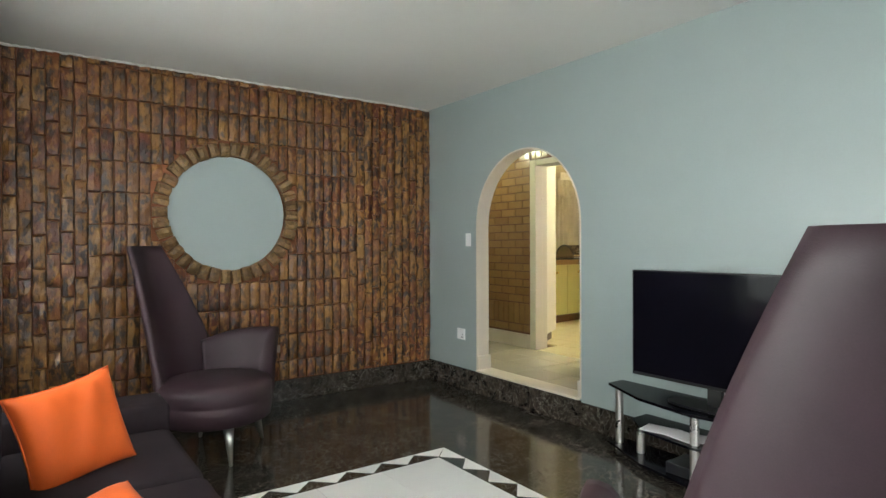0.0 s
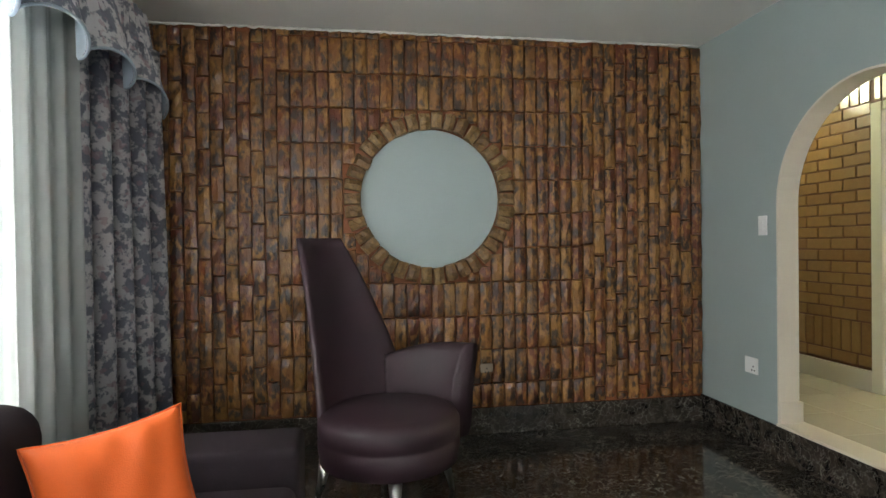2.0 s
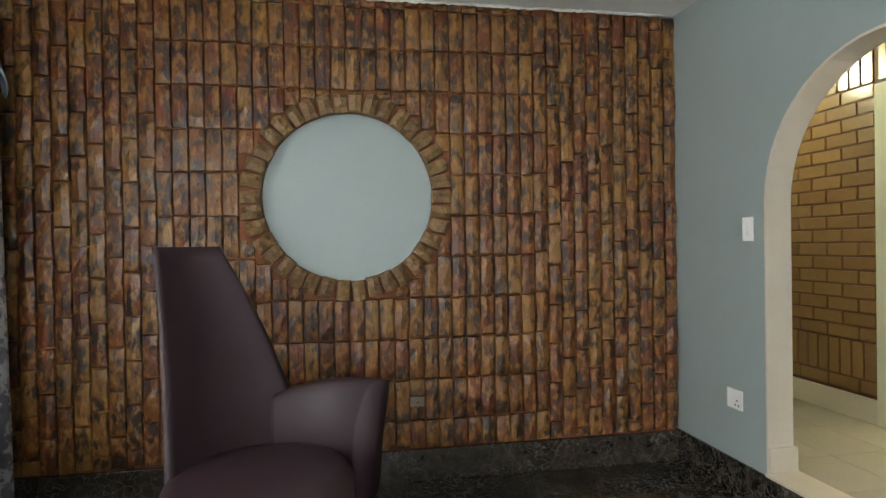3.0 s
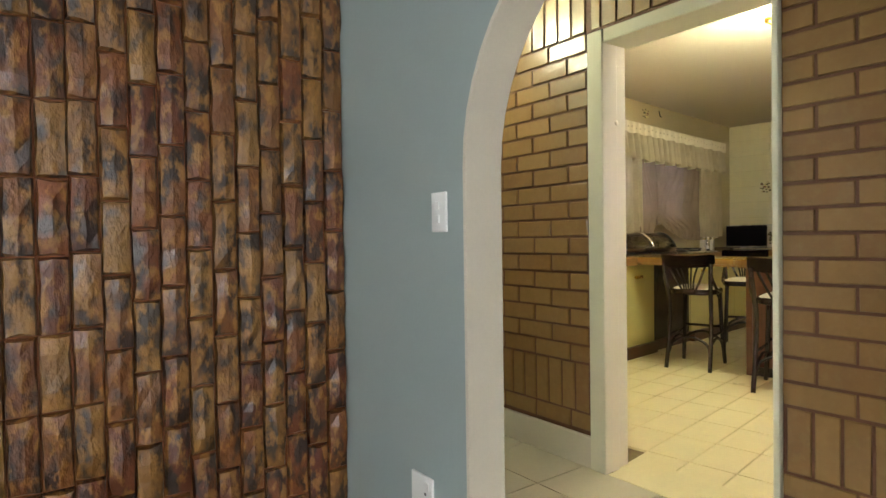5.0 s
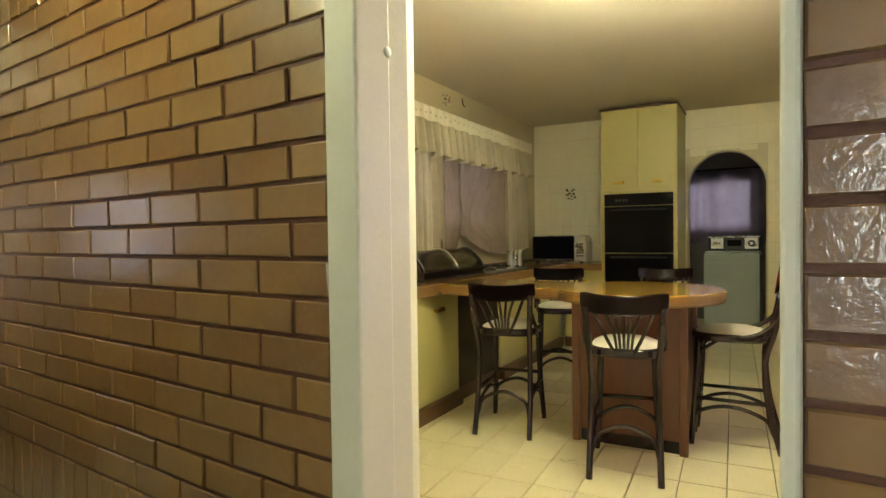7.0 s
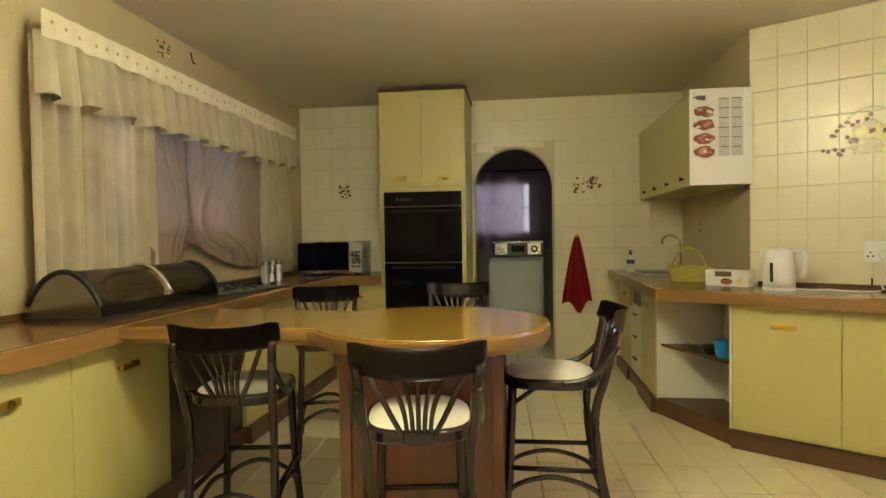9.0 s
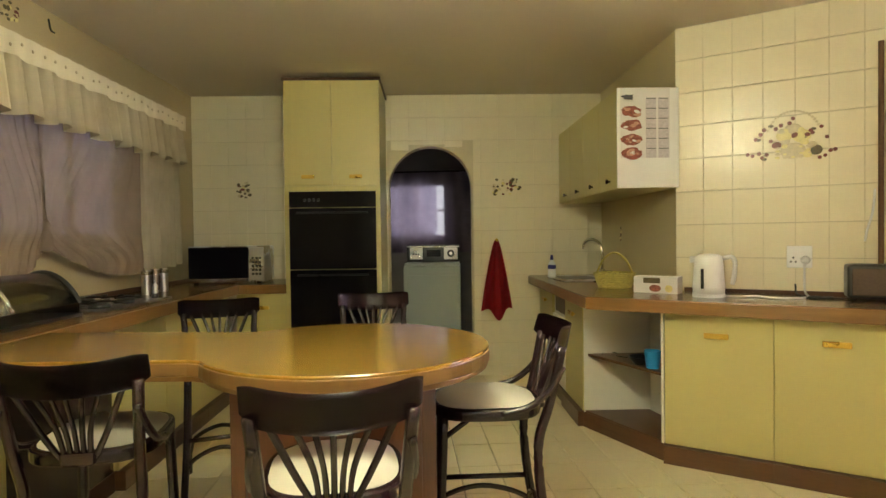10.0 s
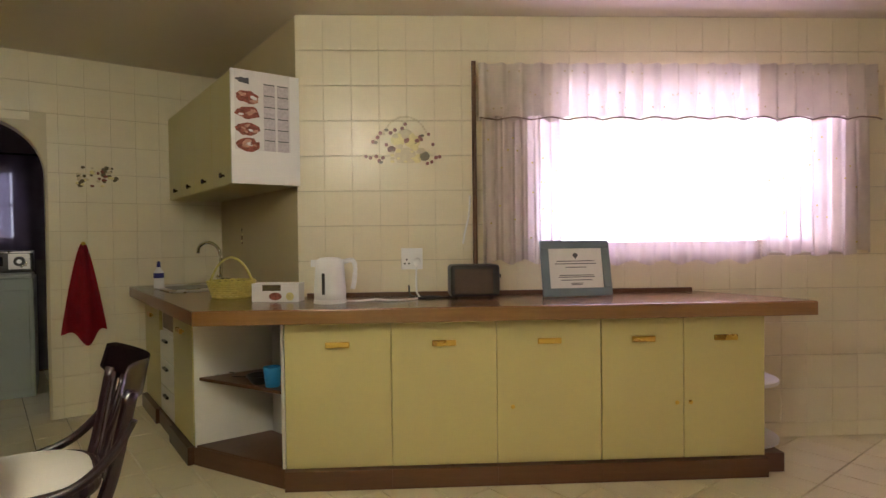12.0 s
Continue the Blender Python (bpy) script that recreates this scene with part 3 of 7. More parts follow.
solid("threshold", box((LIV_X1 - 0.024, ARCH_Y0 + 0.014, FLOOR2 - 0.011), (HALL_X0 + 0.03, ARCH_Y1 - 0.014, FLOOR2 + 0.004), 0.003), M_CREAM, "cream stone threshold of the archway step", "threshold", kind="structure")

# ---------------------------------------------------------------- hall
solid("floor_hall", box((HALL_X0, 0.6, 0.0), (4.60, 6.95, FLOOR2 - 0.012)), M_FLOORGROUT, "hall floor bed under pale stone tiles", "floor", kind="structure")
solid("ceiling_hall", box((HALL_X0, 0.6, 2.80), (4.52, 6.95, 2.92)), M_CEIL, "white painted hall ceiling", "ceiling", kind="structure")
bm = box((HALL_X0, 6.82, 0), (4.37, 6.97, HW_Z0))
box((HALL_X0, 6.82, HW_Z1), (4.37, 6.97, 2.80), bm=bm)
box((HALL_X0, 6.82, HW_Z0), (HW_X0, 6.97, HW_Z1), bm=bm)
box((HW_X1, 6.82, HW_Z0), (4.37, 6.97, HW_Z1), bm=bm)
wall_hall_end = solid("wall_hall_end", bm, M_MORTAR2, "brick end wall of the hall with a small window", "wall", kind="structure")
solid("wall_hall_south", box((HALL_X0, 0.5, 0), (4.37, 0.6, 2.80)), M_CREAM, "plain cream end wall of the hall", "wall", kind="structure")
bm = box((4.380, DOOR_Y1, 0), (4.52, 6.97, 2.80))
box((4.380, 0.5, 0), (4.52, DOOR_Y0, 2.80), bm=bm)
box((4.380, DOOR_Y0, DOOR_TOP), (4.52, DOOR_Y1, 2.80), bm=bm)
wall_hall = solid("wall_hall", bm, M_MORTAR2, "varnished yellow brown face brick wall with kitchen doorway", "wall", kind="structure")
for y0, y1 in ((DOOR_Y1 + 0.002, 6.82), (0.6, DOOR_Y0 - 0.002)):
    solid("baseboard", box((4.356, y0, FLOOR2), (4.381, y1, FLOOR2 + 0.145), 0.004), M_CREAM, "cream painted skirting under the hall bricks", "skirting", kind="structure")
solid("baseboard", box((HALL_X0, 6.795, FLOOR2), (4.35, 6.82, FLOOR2 + 0.145), 0.004), M_CREAM, "cream painted skirting under the hall bricks", "skirting", kind="structure")

# kitchen door frame, rebated cream steel
frame_1 = thing("door_frame", "cream glossy steel door frame of the kitchen", "door frame", kind="structure")
part("jamb", box((4.346, DOOR_Y1 - 0.075, FLOOR2 + 0.002), (4.452, DOOR_Y1 + 0.012, DOOR_TOP + 0.012), 0.006), M_JAMB, frame_1)
part("rebate", box((4.4525, DOOR_Y1 - 0.058, FLOOR2 + 0.002), (4.535, DOOR_Y1 + 0.012, DOOR_TOP + 0.012), 0.004), M_JAMB, frame_1)
part("jamb", box((4.352, DOOR_Y0 - 0.012, FLOOR2 + 0.002), (4.535, DOOR_Y0 + 0.012, DOOR_TOP + 0.012), 0.006), M_JAMB, frame_1)
# small added blob that stands in for the white highlight on the jamb
part("paint_run", lathe([(0, 0), (0.010, 0.001), (0.012, 0.004), (0, 0.007)], 12, m=pose(4.44, DOOR_Y1 - 0.0745, 1.80, 90)), M_JAMB, frame_1, "small raised blob standing in for a highlight on the jamb", smooth=True)
part("head", box((4.352, DOOR_Y0 + 0.0125, DOOR_TOP - 0.05), (4.535, DOOR_Y1 - 0.0755, DOOR_TOP + 0.012), 0.006), M_JAMB, frame_1)
solid("threshold", box((4.362, DOOR_Y0 + 0.013, FLOOR2 - 0.014), (4.64, DOOR_Y1 - 0.0752, FLOOR2 + 0.003), 0.002), M_FLOORTILE, "worn stone strip between hall and kitchen tiles", "threshold", kind="structure")

# ---------------------------------------------------------------- kitchen shell
solid("floor_kitchen", box((4.52, -2.2, 0.0), (13.0, 7.4, FLOOR2 - 0.012)), M_FLOORGROUT, "kitchen floor bed with dark joints", "floor", kind="structure")
solid("ceiling_kitchen", box((4.52, -2.2, KIT_H), (13.0, 7.4, KIT_H + 0.12)), M_CEIL2, "off-white painted kitchen ceiling", "ceiling", kind="structure")
bm = arch_wall(0.0, 0.13, -0.30, KIT_LEFT + 0.2, 0.0, KIT_H, ARC2_Y0, ARC2_Y1, FLOOR2 - 0.01, 1.90, ARC2_TOP)
wall_back = solid("wall_back", bm, M_TILEBASE, "cream tiled kitchen wall with an arch to the laundry", "wall", kind="structure", m=KIT)
part("arch_reveal", arch_lining(0.0, 0.13, ARC2_Y0, ARC2_Y1, FLOOR2, 1.90, ARC2_TOP, 0.006, 0.009), M_YELWALL, wall_back)
LW_X0, LW_X1, LW_Z0, LW_Z1 = -2.85, -0.95, 1.47, 2.25
bm = box((-5.46, KIT_LEFT, 0), (LW_X0, KIT_LEFT + 0.2, KIT_H))
box((LW_X1, KIT_LEFT, 0), (0.0, KIT_LEFT + 0.2, KIT_H), bm=bm)
box((LW_X0, KIT_LEFT, 0), (LW_X1, KIT_LEFT + 0.2, LW_Z0), bm=bm)
box((LW_X0, KIT_LEFT, LW_Z1), (LW_X1, KIT_LEFT + 0.2, KIT_H), bm=bm)
solid("wall_lace", bm, M_LACEWALL, "pale yellow kitchen wall behind the lace curtains", "wall", kind="structure", m=KIT)
window("window_2", KIT @ pose(LW_X0, KIT_LEFT + 0.1, LW_Z0), LW_X1 - LW_X0, LW_Z1 - LW_Z0, 3, 1, "kitchen window behind mauve sheers and lace")
# the sink wall's shade comes from this paint, darker than the cream tiles
solid("wall_sink", box((-1.635, -0.24, 0), (0.0, -0.10, KIT_H)), M_YELWALL, "cream wall behind the sink, its shade held by darker yellow paint", "wall", kind="structure", m=KIT)
AW_X0, AW_X1, AW_Z0, AW_Z1 = -3.20, -1.36, 1.36, 2.32
bm = box((-6.0, -0.2, 0), (AW_X0, -0.012, KIT_H))
box((AW_X1, -0.2, 0), (0.03, -0.012, KIT_H), bm=bm)
box((AW_X0, -0.2, 0), (AW_X1, -0.012, AW_Z0), bm=bm)
box((AW_X0, -0.2, AW_Z1), (AW_X1, -0.012, KIT_H), bm=bm)
wall_slant = solid("wall_slant", bm, M_GROUT, "cream tiled slanted kitchen wall around a bright window", "wall", kind="structure", m=ANG)
window("window_3", ANG @ pose(AW_X1, -0.1, AW_Z0, 0, 0, 180), AW_X1 - AW_X0, AW_Z1 - AW_Z0, 1, 1, "bright kitchen window behind short white lace curtains")
solid("wall_kitchen_south", box((4.52, -2.3, 0), (7.0, -2.2, KIT_H)), M_YELWALL, "plain pale yellow kitchen wall", "wall", kind="structure")
bm = box((4.522, DOOR_Y1 + 0.013, 0), (4.56, 7.0, KIT_H))
box((4.522, -2.2, 0), (4.56, DOOR_Y0 - 0.013, KIT_H), bm=bm)
box((4.522, DOOR_Y0 - 0.013, DOOR_TOP + 0.013), (4.56, DOOR_Y1 + 0.013, KIT_H), bm=bm)
solid("wall_kitchen_west", bm, M_YELWALL, "plain pale yellow kitchen wall beside the door", "wall", kind="structure")

# laundry beyond the arch
bm = box((12.35, 3.4, 0), (12.5, 4.75, KIT_H))
box((12.35, 5.95, 0), (12.5, 6.6, KIT_H), bm=bm)
box((12.35, 4.75, 0), (12.5, 5.95, 1.45), bm=bm)
box((12.35, 4.75, 2.15), (12.5, 5.95, KIT_H), bm=bm)
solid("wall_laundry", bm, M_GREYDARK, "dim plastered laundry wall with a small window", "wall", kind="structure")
for y0, y1 in ((3.3, 3.4), (6.5, 6.6)):
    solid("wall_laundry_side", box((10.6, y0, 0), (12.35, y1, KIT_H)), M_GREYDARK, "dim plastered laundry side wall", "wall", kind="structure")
window("window_4", pose(12.42, 4.75, 1.45, 0, 0, -90) @ pose(-1.2, 0, 0), 1.2, 0.7, 3, 2, "small laundry window behind a violet sheer")

solid("backdrop_hall", box((-9.0, 11.0, -1.0), (7.0, 11.1, 6.0)), M_OUTSIDE_HALL, "bright overcast distance outside the hall window", "backdrop", kind="structure")
solid("backdrop_rear", box((-5.0, -7.1, -1.0), (8.0, -7.0, 7.0)), M_OUTSIDE, "bright overcast distance outside the rear window", "backdrop", kind="structure")
# bright distance outside the windows
solid("backdrop_lounge", box((-6.0, -6.0, -1.0), (-5.9, 10.0, 7.0)), M_OUTSIDE, "bright overcast distance outside the lounge window", "backdrop", kind="structure")
solid("backdrop_kitchen", box((-9.0, -5.1, -1.0), (5.0, -5.0, 7.0)), M_OUTSIDE, "bright overcast distance outside the kitchen window", "backdrop", kind="structure", m=ANG)
solid("backdrop_yard", box((-8.0, 6.5, -1.0), (6.0, 6.6, 6.0)), M_OUTSIDE_DIM, "shaded yard outside the lace window", "backdrop", kind="structure", m=KIT)
solid("backdrop_laundry", box((16.0, 0.0, -1.0), (16.1, 10.0, 6.0)), M_OUTSIDE_DIM, "shaded yard outside the laundry window", "backdrop", kind="structure")
solid("ground", box((-60, -60, -0.5), (70, 70, -0.16)), surface("yard_soil", (0.16, 0.13, 0.09), 0.9, vary=0.3, scale=0.8, per_object=False), "bare yard ground around the house", "ground", kind="structure")


# ---------------------------------------------------------------- kitchen units
TOP_Z = 1.10
Ainv = KIT.inverted() @ ANG


def ang_in_kit(x, y):
    p = Ainv @ Vector((x, y, 0))
    return (p.x, p.y)


def line_cross(p, d, q, e):
    """Where p + a d meets q + b e, in the plan."""
    det = d[0] * -e[1] + e[0] * d[1]
    a = ((q[0] - p[0]) * -e[1] + e[0] * (q[1] - p[1])) / det
    return (p[0] + a * d[0], p[1] + a * d[1])


ux, uy = ang_in_kit(1, 0)[0] - ang_in_kit(0, 0)[0], ang_in_kit(1, 0)[1] - ang_in_kit(0, 0)[1]
front_corner = line_cross((0, 0.57), (1, 0), ang_in_kit(0, 0.61), (ux, uy))
outline = [(-0.002, -0.097), (-0.002, 0.57), front_corner, ang_in_kit(-2.65, 0.61), ang_in_kit(-2.65, 0.52), ang_in_kit(-2.33, 0.004), ang_in_kit(-0.01, 0.004), (-1.625, -0.097)]
worktop = thing("worktop", "long brown wood-grain worktop bending along the slanted wall", "worktop", KIT)
part("slab", prism(outline, TOP_Z - 0.034, TOP_Z, 0.004), M_WORKTOP, worktop)
# thick front lip
lip = [(-0.002, 0.545), (-0.002, 0.572), line_cross((0, 0.572), (1, 0), ang_in_kit(0, 0.612), (ux, uy)), ang_in_kit(-2.652, 0.612), ang_in_kit(-2.652, 0.585), line_cross((0, 0.545), (1, 0), ang_in_kit(0, 0.585), (ux, uy))]
part("front_lip", prism(lip, TOP_Z - 0.072, TOP_Z - 0.003, 0.004), M_WORKEDGE, worktop, "lighter brown rounded front edge")
part("upstand", prism([ang_in_kit(-2.30, 0.002), ang_in_kit(-0.02, 0.002), ang_in_kit(-0.02, 0.016), ang_in_kit(-2.30, 0.016)], TOP_Z, TOP_Z + 0.022, 0.002), M_PLINTH, worktop)


def pull_handle(parent, m, w=0.12):
    """A thick rounded brass bar handle standing off its door."""
    bm = box((-w / 2, -0.026, -0.015), (w / 2, -0.008, 0.015), 0.006, 3)
    for s in (-1, 1):
        box((s * (w / 2 - 0.012) - 0.006, -0.012, -0.006), (s * (w / 2 - 0.012) + 0.006, 0.001, 0.006), bm=bm)
    h = part("handle", bm, M_BRASS, parent, "brass bar handle", smooth=False)
    h.matrix_basis = m
    return h


def base_unit(m, w, doors, depth=0.52, label="olive cream laminate base cabinet with brass pull", group="base cabinets", handles=True, knobs=False):
    """Base cabinet: local x along its front (0 to w), y out of its front, z from the floor; doors of equal width."""
    u = thing("base_cabinet", label, "cabinet", m, group)
    part("body", box((0.0, -depth, 0.1), (w, -0.019, 0.826), 0.001), M_CAB, u)
    part("plinth", box((0.0, -depth, 0.0), (w, 0.034, 0.0985), 0.002), M_PLINTH, u, "brown wooden plinth")
    for i in range(doors):
        a, b = w * i / doors + 0.002, w * (i + 1) / doors - 0.002
        d = part("door", box((a, -0.0185, 0.102), (b, 0.0, 0.822), 0.0015, 1), M_CAB, u)
        if handles:
            pull_handle(d, pose((a + b) / 2, 0.0, 0.715, 0, 0, 180))
    return u


for x1, w, n in ((0.0, 0.525, 1), (-0.525, 0.525, 1), (-1.05, 0.53, 1), (-1.58, 0.85, 2)):
    base_unit(ANG @ pose(x1, 0.53, FLOOR2, 0, 0, 0) @ pose(-w, 0, 0), w, n, 0.518)


# sink run: a door, an open drawer stack, a narrow door, then the open corner shelf
base_unit(KIT @ pose(-0.55, 0.47, FLOOR2), 0.54, 1, 0.5)
stack = thing("drawer_cabinet", "olive cream unit with white drawers under the worktop", "cabinet", KIT @ pose(-0.98, 0.47, FLOOR2))
part("body", box((0.0, -0.5, 0.1), (0.425, -0.02, 0.826)), M_CABWHITE, stack)
part("plinth", box((0.0, -0.5, 0.0), (0.425, 0.012, 0.0985), 0.002), M_PLINTH, stack)
part("inset", box((0.05, -0.019, 0.66), (0.37, -0.012, 0.80), 0.002), M_PLINTH, stack, "brown slot above the drawers")
for z in (0.10, 0.28, 0.46):
    dr = part("drawer", box((0.004, -0.019, z + 0.003), (0.42, 0.0, z + 0.175), 0.002), M_CABWHITE, stack, "white drawer front")
    part("handle", box((0.16, 0.0, z + 0.12), (0.27, 0.018, z + 0.135), 0.003), M_BLACK, dr, "small dark handle")
narrow = base_unit(KIT @ pose(-1.47, 0.47, FLOOR2), 0.485, 1, 0.5)

pA, pB = ang_in_kit(0.004, 0.53), (-1.475, 0.47)
corner = thing("corner_shelf", "open white corner shelf unit with brown shelves", "shelf", KIT)
inner = [pB, (-1.475, 0.0), (-1.62, -0.03), ang_in_kit(0.004, 0.05), pA]
part("plinth", prism([(x, y) for x, y in inner], FLOOR2, FLOOR2 + 0.10, 0.002), M_PLINTH, corner)
part("back_panel", prism([(-1.478, 0.0), (-1.478, 0.465), (-1.49, 0.465), (-1.49, 0.0)], FLOOR2 + 0.1, 1.026), M_CABWHITE, corner, "white side panel")
q0, q1 = ang_in_kit(0.004, 0.05), ang_in_kit(0.004, 0.525)
q2, q3 = ang_in_kit(0.018, 0.525), ang_in_kit(0.018, 0.05)
part("back_panel", prism([q0, q1, q2, q3], FLOOR2 + 0.1, 1.026), M_CABWHITE, corner)
part("back_panel", prism([(-1.49, 0.01), (-1.62, -0.02), ang_in_kit(0.02, 0.06), ang_in_kit(0.05, 0.06), (-1.49, 0.03)], FLOOR2 + 0.1, 1.026), M_CABWHITE, corner)
mid = lambda p, q, t: (p[0] + (q[0] - p[0]) * t, p[1] + (q[1] - p[1]) * t)
part("shelf", prism([(-1.492, 0.44), (-1.492, 0.04), (-1.60, 0.02), ang_in_kit(0.03, 0.08), ang_in_kit(0.022, 0.50)], 0.665, 0.683, 0.002), M_PLINTH, corner, "brown wooden shelf")
part("shelf", prism([(-1.492, 0.46), (-1.492, 0.04), (-1.60, 0.02), ang_in_kit(0.03, 0.08), ang_in_kit(0.022, 0.52)], FLOOR2 + 0.1005, FLOOR2 + 0.112, 0.002), M_PLINTH, corner)
cup = solid("cup", lathe([(0.0, 0.0), (0.036, 0.0), (0.047, 0.10), (0.044, 0.10), (0.034, 0.004), (0.0, 0.004)]), M_BLUEPL, "bright blue plastic cup on the corner shelf", "cup", m=ANG @ pose(0.09, 0.40, 0.684), smooth=False)
bowl = solid("bowl", lathe([(0.0, 0.0), (0.04, 0.0), (0.075, 0.045), (0.07, 0.045), (0.035, 0.006), (0.0, 0.006)]), M_BLACK, "dark bowl on the corner shelf", "bowl", m=ANG @ pose(0.17, 0.33, 0.684))
solid("cable", tube(smooth_path([(0.0, 0.0, 0.004), (0.06, 0.05, 0.004), (0.14, 0.02, 0.004), (0.2, 0.08, 0.004), (0.12, 0.12, 0.004)]), 0.003, 6), M_BLACK, "thin black cable lying on the corner shelf", "cable", m=KIT @ pose(-1.66, 0.24, 0.684))

# white end shelf at the free end of the slanted run
ends = thing("end_shelf", "white rounded open end shelf of the cabinet run", "shelf", ANG @ pose(-2.432, 0, FLOOR2))
arc = [(-0.003, 0.45)] + [(-0.003 - 0.22 * math.sin(a * math.pi / 16) , 0.24 + 0.21 * math.cos(a * math.pi / 16)) for a in range(1, 9)] + [(-0.223, 0.02), (-0.003, 0.02)]
for z in (0.10, 0.42):
    part("shelf", prism(arc, z, z + 0.02, 0.003), M_WHITEPLASTIC, ends)
part("back_panel", box((-0.225, 0.003, 0.0), (-0.003, 0.018, 0.82)), M_WHITEPLASTIC, ends)
part("plinth", box((-0.12, 0.05, 0.0), (-0.003, 0.50, 0.0985), 0.002), M_PLINTH, ends)
for x in (-1.13, -1.97, -2.04):
    solid("lock", lathe([(0, 0), (0.011, 0), (0.011, 0.004), (0.005, 0.006), (0, 0.006)], 14, m=pose(0, 0, 0, -90, 0, 0)), M_BRASS, "small brass cam lock on a cabinet door", "lock", group="cabinet locks", m=ANG @ pose(x, 0.531, FLOOR2 + 0.385))

# wall cabinet with four doors
upper = thing("wall_cabinet", "olive cream wall cabinet with small dark knobs and white end panel", "cabinet", KIT @ pose(-1.64, -0.097, 1.745))
part("body", box((0.006, 0.0, 0.0), (1.63, 0.36, 0.62), 0.001), M_CAB, upper)
part("end_panel", box((-0.012, 0.0, 0.0), (0.005, 0.386, 0.62), 0.001), M_WHITEPLASTIC, upper, "white end panel")
for i in range(4):
    d = part("door", box((0.008 + i * 0.407, 0.3605, 0.002), (0.411 + i * 0.407, 0.38, 0.618), 0.002), M_CAB, upper)
    kx = 0.16 + i * 0.40
    part("knob", lathe([(0, 0), (0.008, 0), (0.006, 0.012), (0.016, 0.018), (0.015, 0.027), (0, 0.03)], 14, m=pose(kx, 0.38, 0.055, -90)), M_DARKWOOD, d, "small dark knob", smooth=True)

# oven tower
tower = thing("oven_tower", "tall olive cream cabinet housing a black double oven", "cabinet", KIT @ pose(-0.70, 1.84, FLOOR2))
part("body", box((0.02, 0.0, 0.1), (0.69, 0.74, 2.485), 0.002), M_CAB, tower)
part("plinth", box((0.03, 0.0, 0.0), (0.69, 0.74, 0.099)), M_PLINTH, tower)
part("cornice", box((-0.006, -0.012, 2.4855), (0.69, 0.752, 2.503), 0.002), M_PLINTH, tower, "thin dark top board")
part("face_frame", box((0.0, 0.0, 0.55), (0.0195, 0.032, 1.66)), M_CAB, tower)
part("face_frame", box((0.0, 0.708, 0.55), (0.0195, 0.74, 1.66)), M_CAB, tower)
part("face_frame", box((0.0, 0.033, 1.625), (0.0195, 0.707, 1.66)), M_CAB, tower)
for y0, y1 in ((0.002, 0.3685), (0.3715, 0.738)):
    d = part("door", box((-0.002, y0, 1.668), (0.0195, y1, 2.48), 0.002), M_CAB, tower)
    pull_handle(d, pose(-0.002, (y0 + y1) / 2, 1.735, 0, 0, -90) @ pose(0, 0, 0), 0.10)
    d2 = part("door", box((-0.002, y0, 0.102), (0.0195, y1, 0.545), 0.002), M_CAB, tower)
oven = thing("oven", "black glass double wall oven set into the tall cabinet", "oven", KIT @ pose(-0.70, 1.875, FLOOR2))
part("control_panel", box((-0.014, 0.0, 1.50), (0.0, 0.67, 1.622), 0.003), M_BLACKGLASS, oven)
part("oven_door", box((-0.016, 0.0, 1.02), (0.0, 0.67, 1.492), 0.004), M_BLACKGLASS, oven, "upper black glass door")
part("oven_door", box((-0.016, 0.0, 0.56), (0.0, 0.67, 1.012), 0.004), M_BLACKGLASS, oven, "lower black glass door")
for z in (1.455, 0.975):
    part("handle", tube([(-0.04, 0.06, z), (-0.04, 0.61, z)], 0.008, 8), M_BLACK, oven)
for i in range(4):
    part("dial", lathe([(0, 0), (0.013, 0), (0.011, 0.012), (0, 0.013)], 14, m=pose(-0.014, 0.55 - 0.035 * i, 1.555, 0, -90)), M_BLACK, oven)

# left run: worktop, its return under the microwave, cabinets
left_top = thing("worktop", "brown wood worktop under the lace-curtained window", "worktop", KIT)
part("slab", prism([(-5.0, 2.99), (-0.62, 2.99), (-0.62, 2.585), (-0.004, 2.585), (-0.004, KIT_LEFT - 0.003), (-5.0, KIT_LEFT - 0.003)], TOP_Z - 0.03, TOP_Z, 0.003), M_WORKTOP, left_top)
part("front_lip", prism([(-5.0, 2.965), (-0.645, 2.965), (-0.645, 2.585), (-0.621, 2.585), (-0.621, 2.989), (-5.0, 2.989)], TOP_Z - 0.072, TOP_Z - 0.002, 0.004), M_WORKEDGE, left_top, "lighter brown rounded front edge")
part("upstand", box((-4.9, KIT_LEFT - 0.02, TOP_Z), (-0.02, KIT_LEFT - 0.004, TOP_Z + 0.03), 0.003), M_PLINTH, left_top)
for x, w, n in ((-3.075, 0.60, 1), (-3.675, 0.60, 1), (-4.275, 0.60, 1)):
    base_unit(KIT @ pose(x, 3.04, FLOOR2, 0, 0, 180), w, n, 0.5)
for x, w, n in ((-0.66, 0.55, 1), (-1.21, 0.55, 1), (-1.76, 0.55, 1)):
    base_unit(KIT @ pose(x, 3.04, FLOOR2, 0, 0, 180), w, n, 0.5)
base_unit(KIT @ pose(-0.60, 2.60, FLOOR2, 0, 0, 90), 0.40, 1, 0.55)
# near-black board: the shade of the knee space is put into its colour
recess = thing("recess_panel", "panel closing the knee space under the worktop, darkened for its shade", "panel", KIT)
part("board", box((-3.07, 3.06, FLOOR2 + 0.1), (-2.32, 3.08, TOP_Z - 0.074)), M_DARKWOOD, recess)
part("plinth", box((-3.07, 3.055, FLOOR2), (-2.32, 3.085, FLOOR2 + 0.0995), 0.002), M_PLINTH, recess)

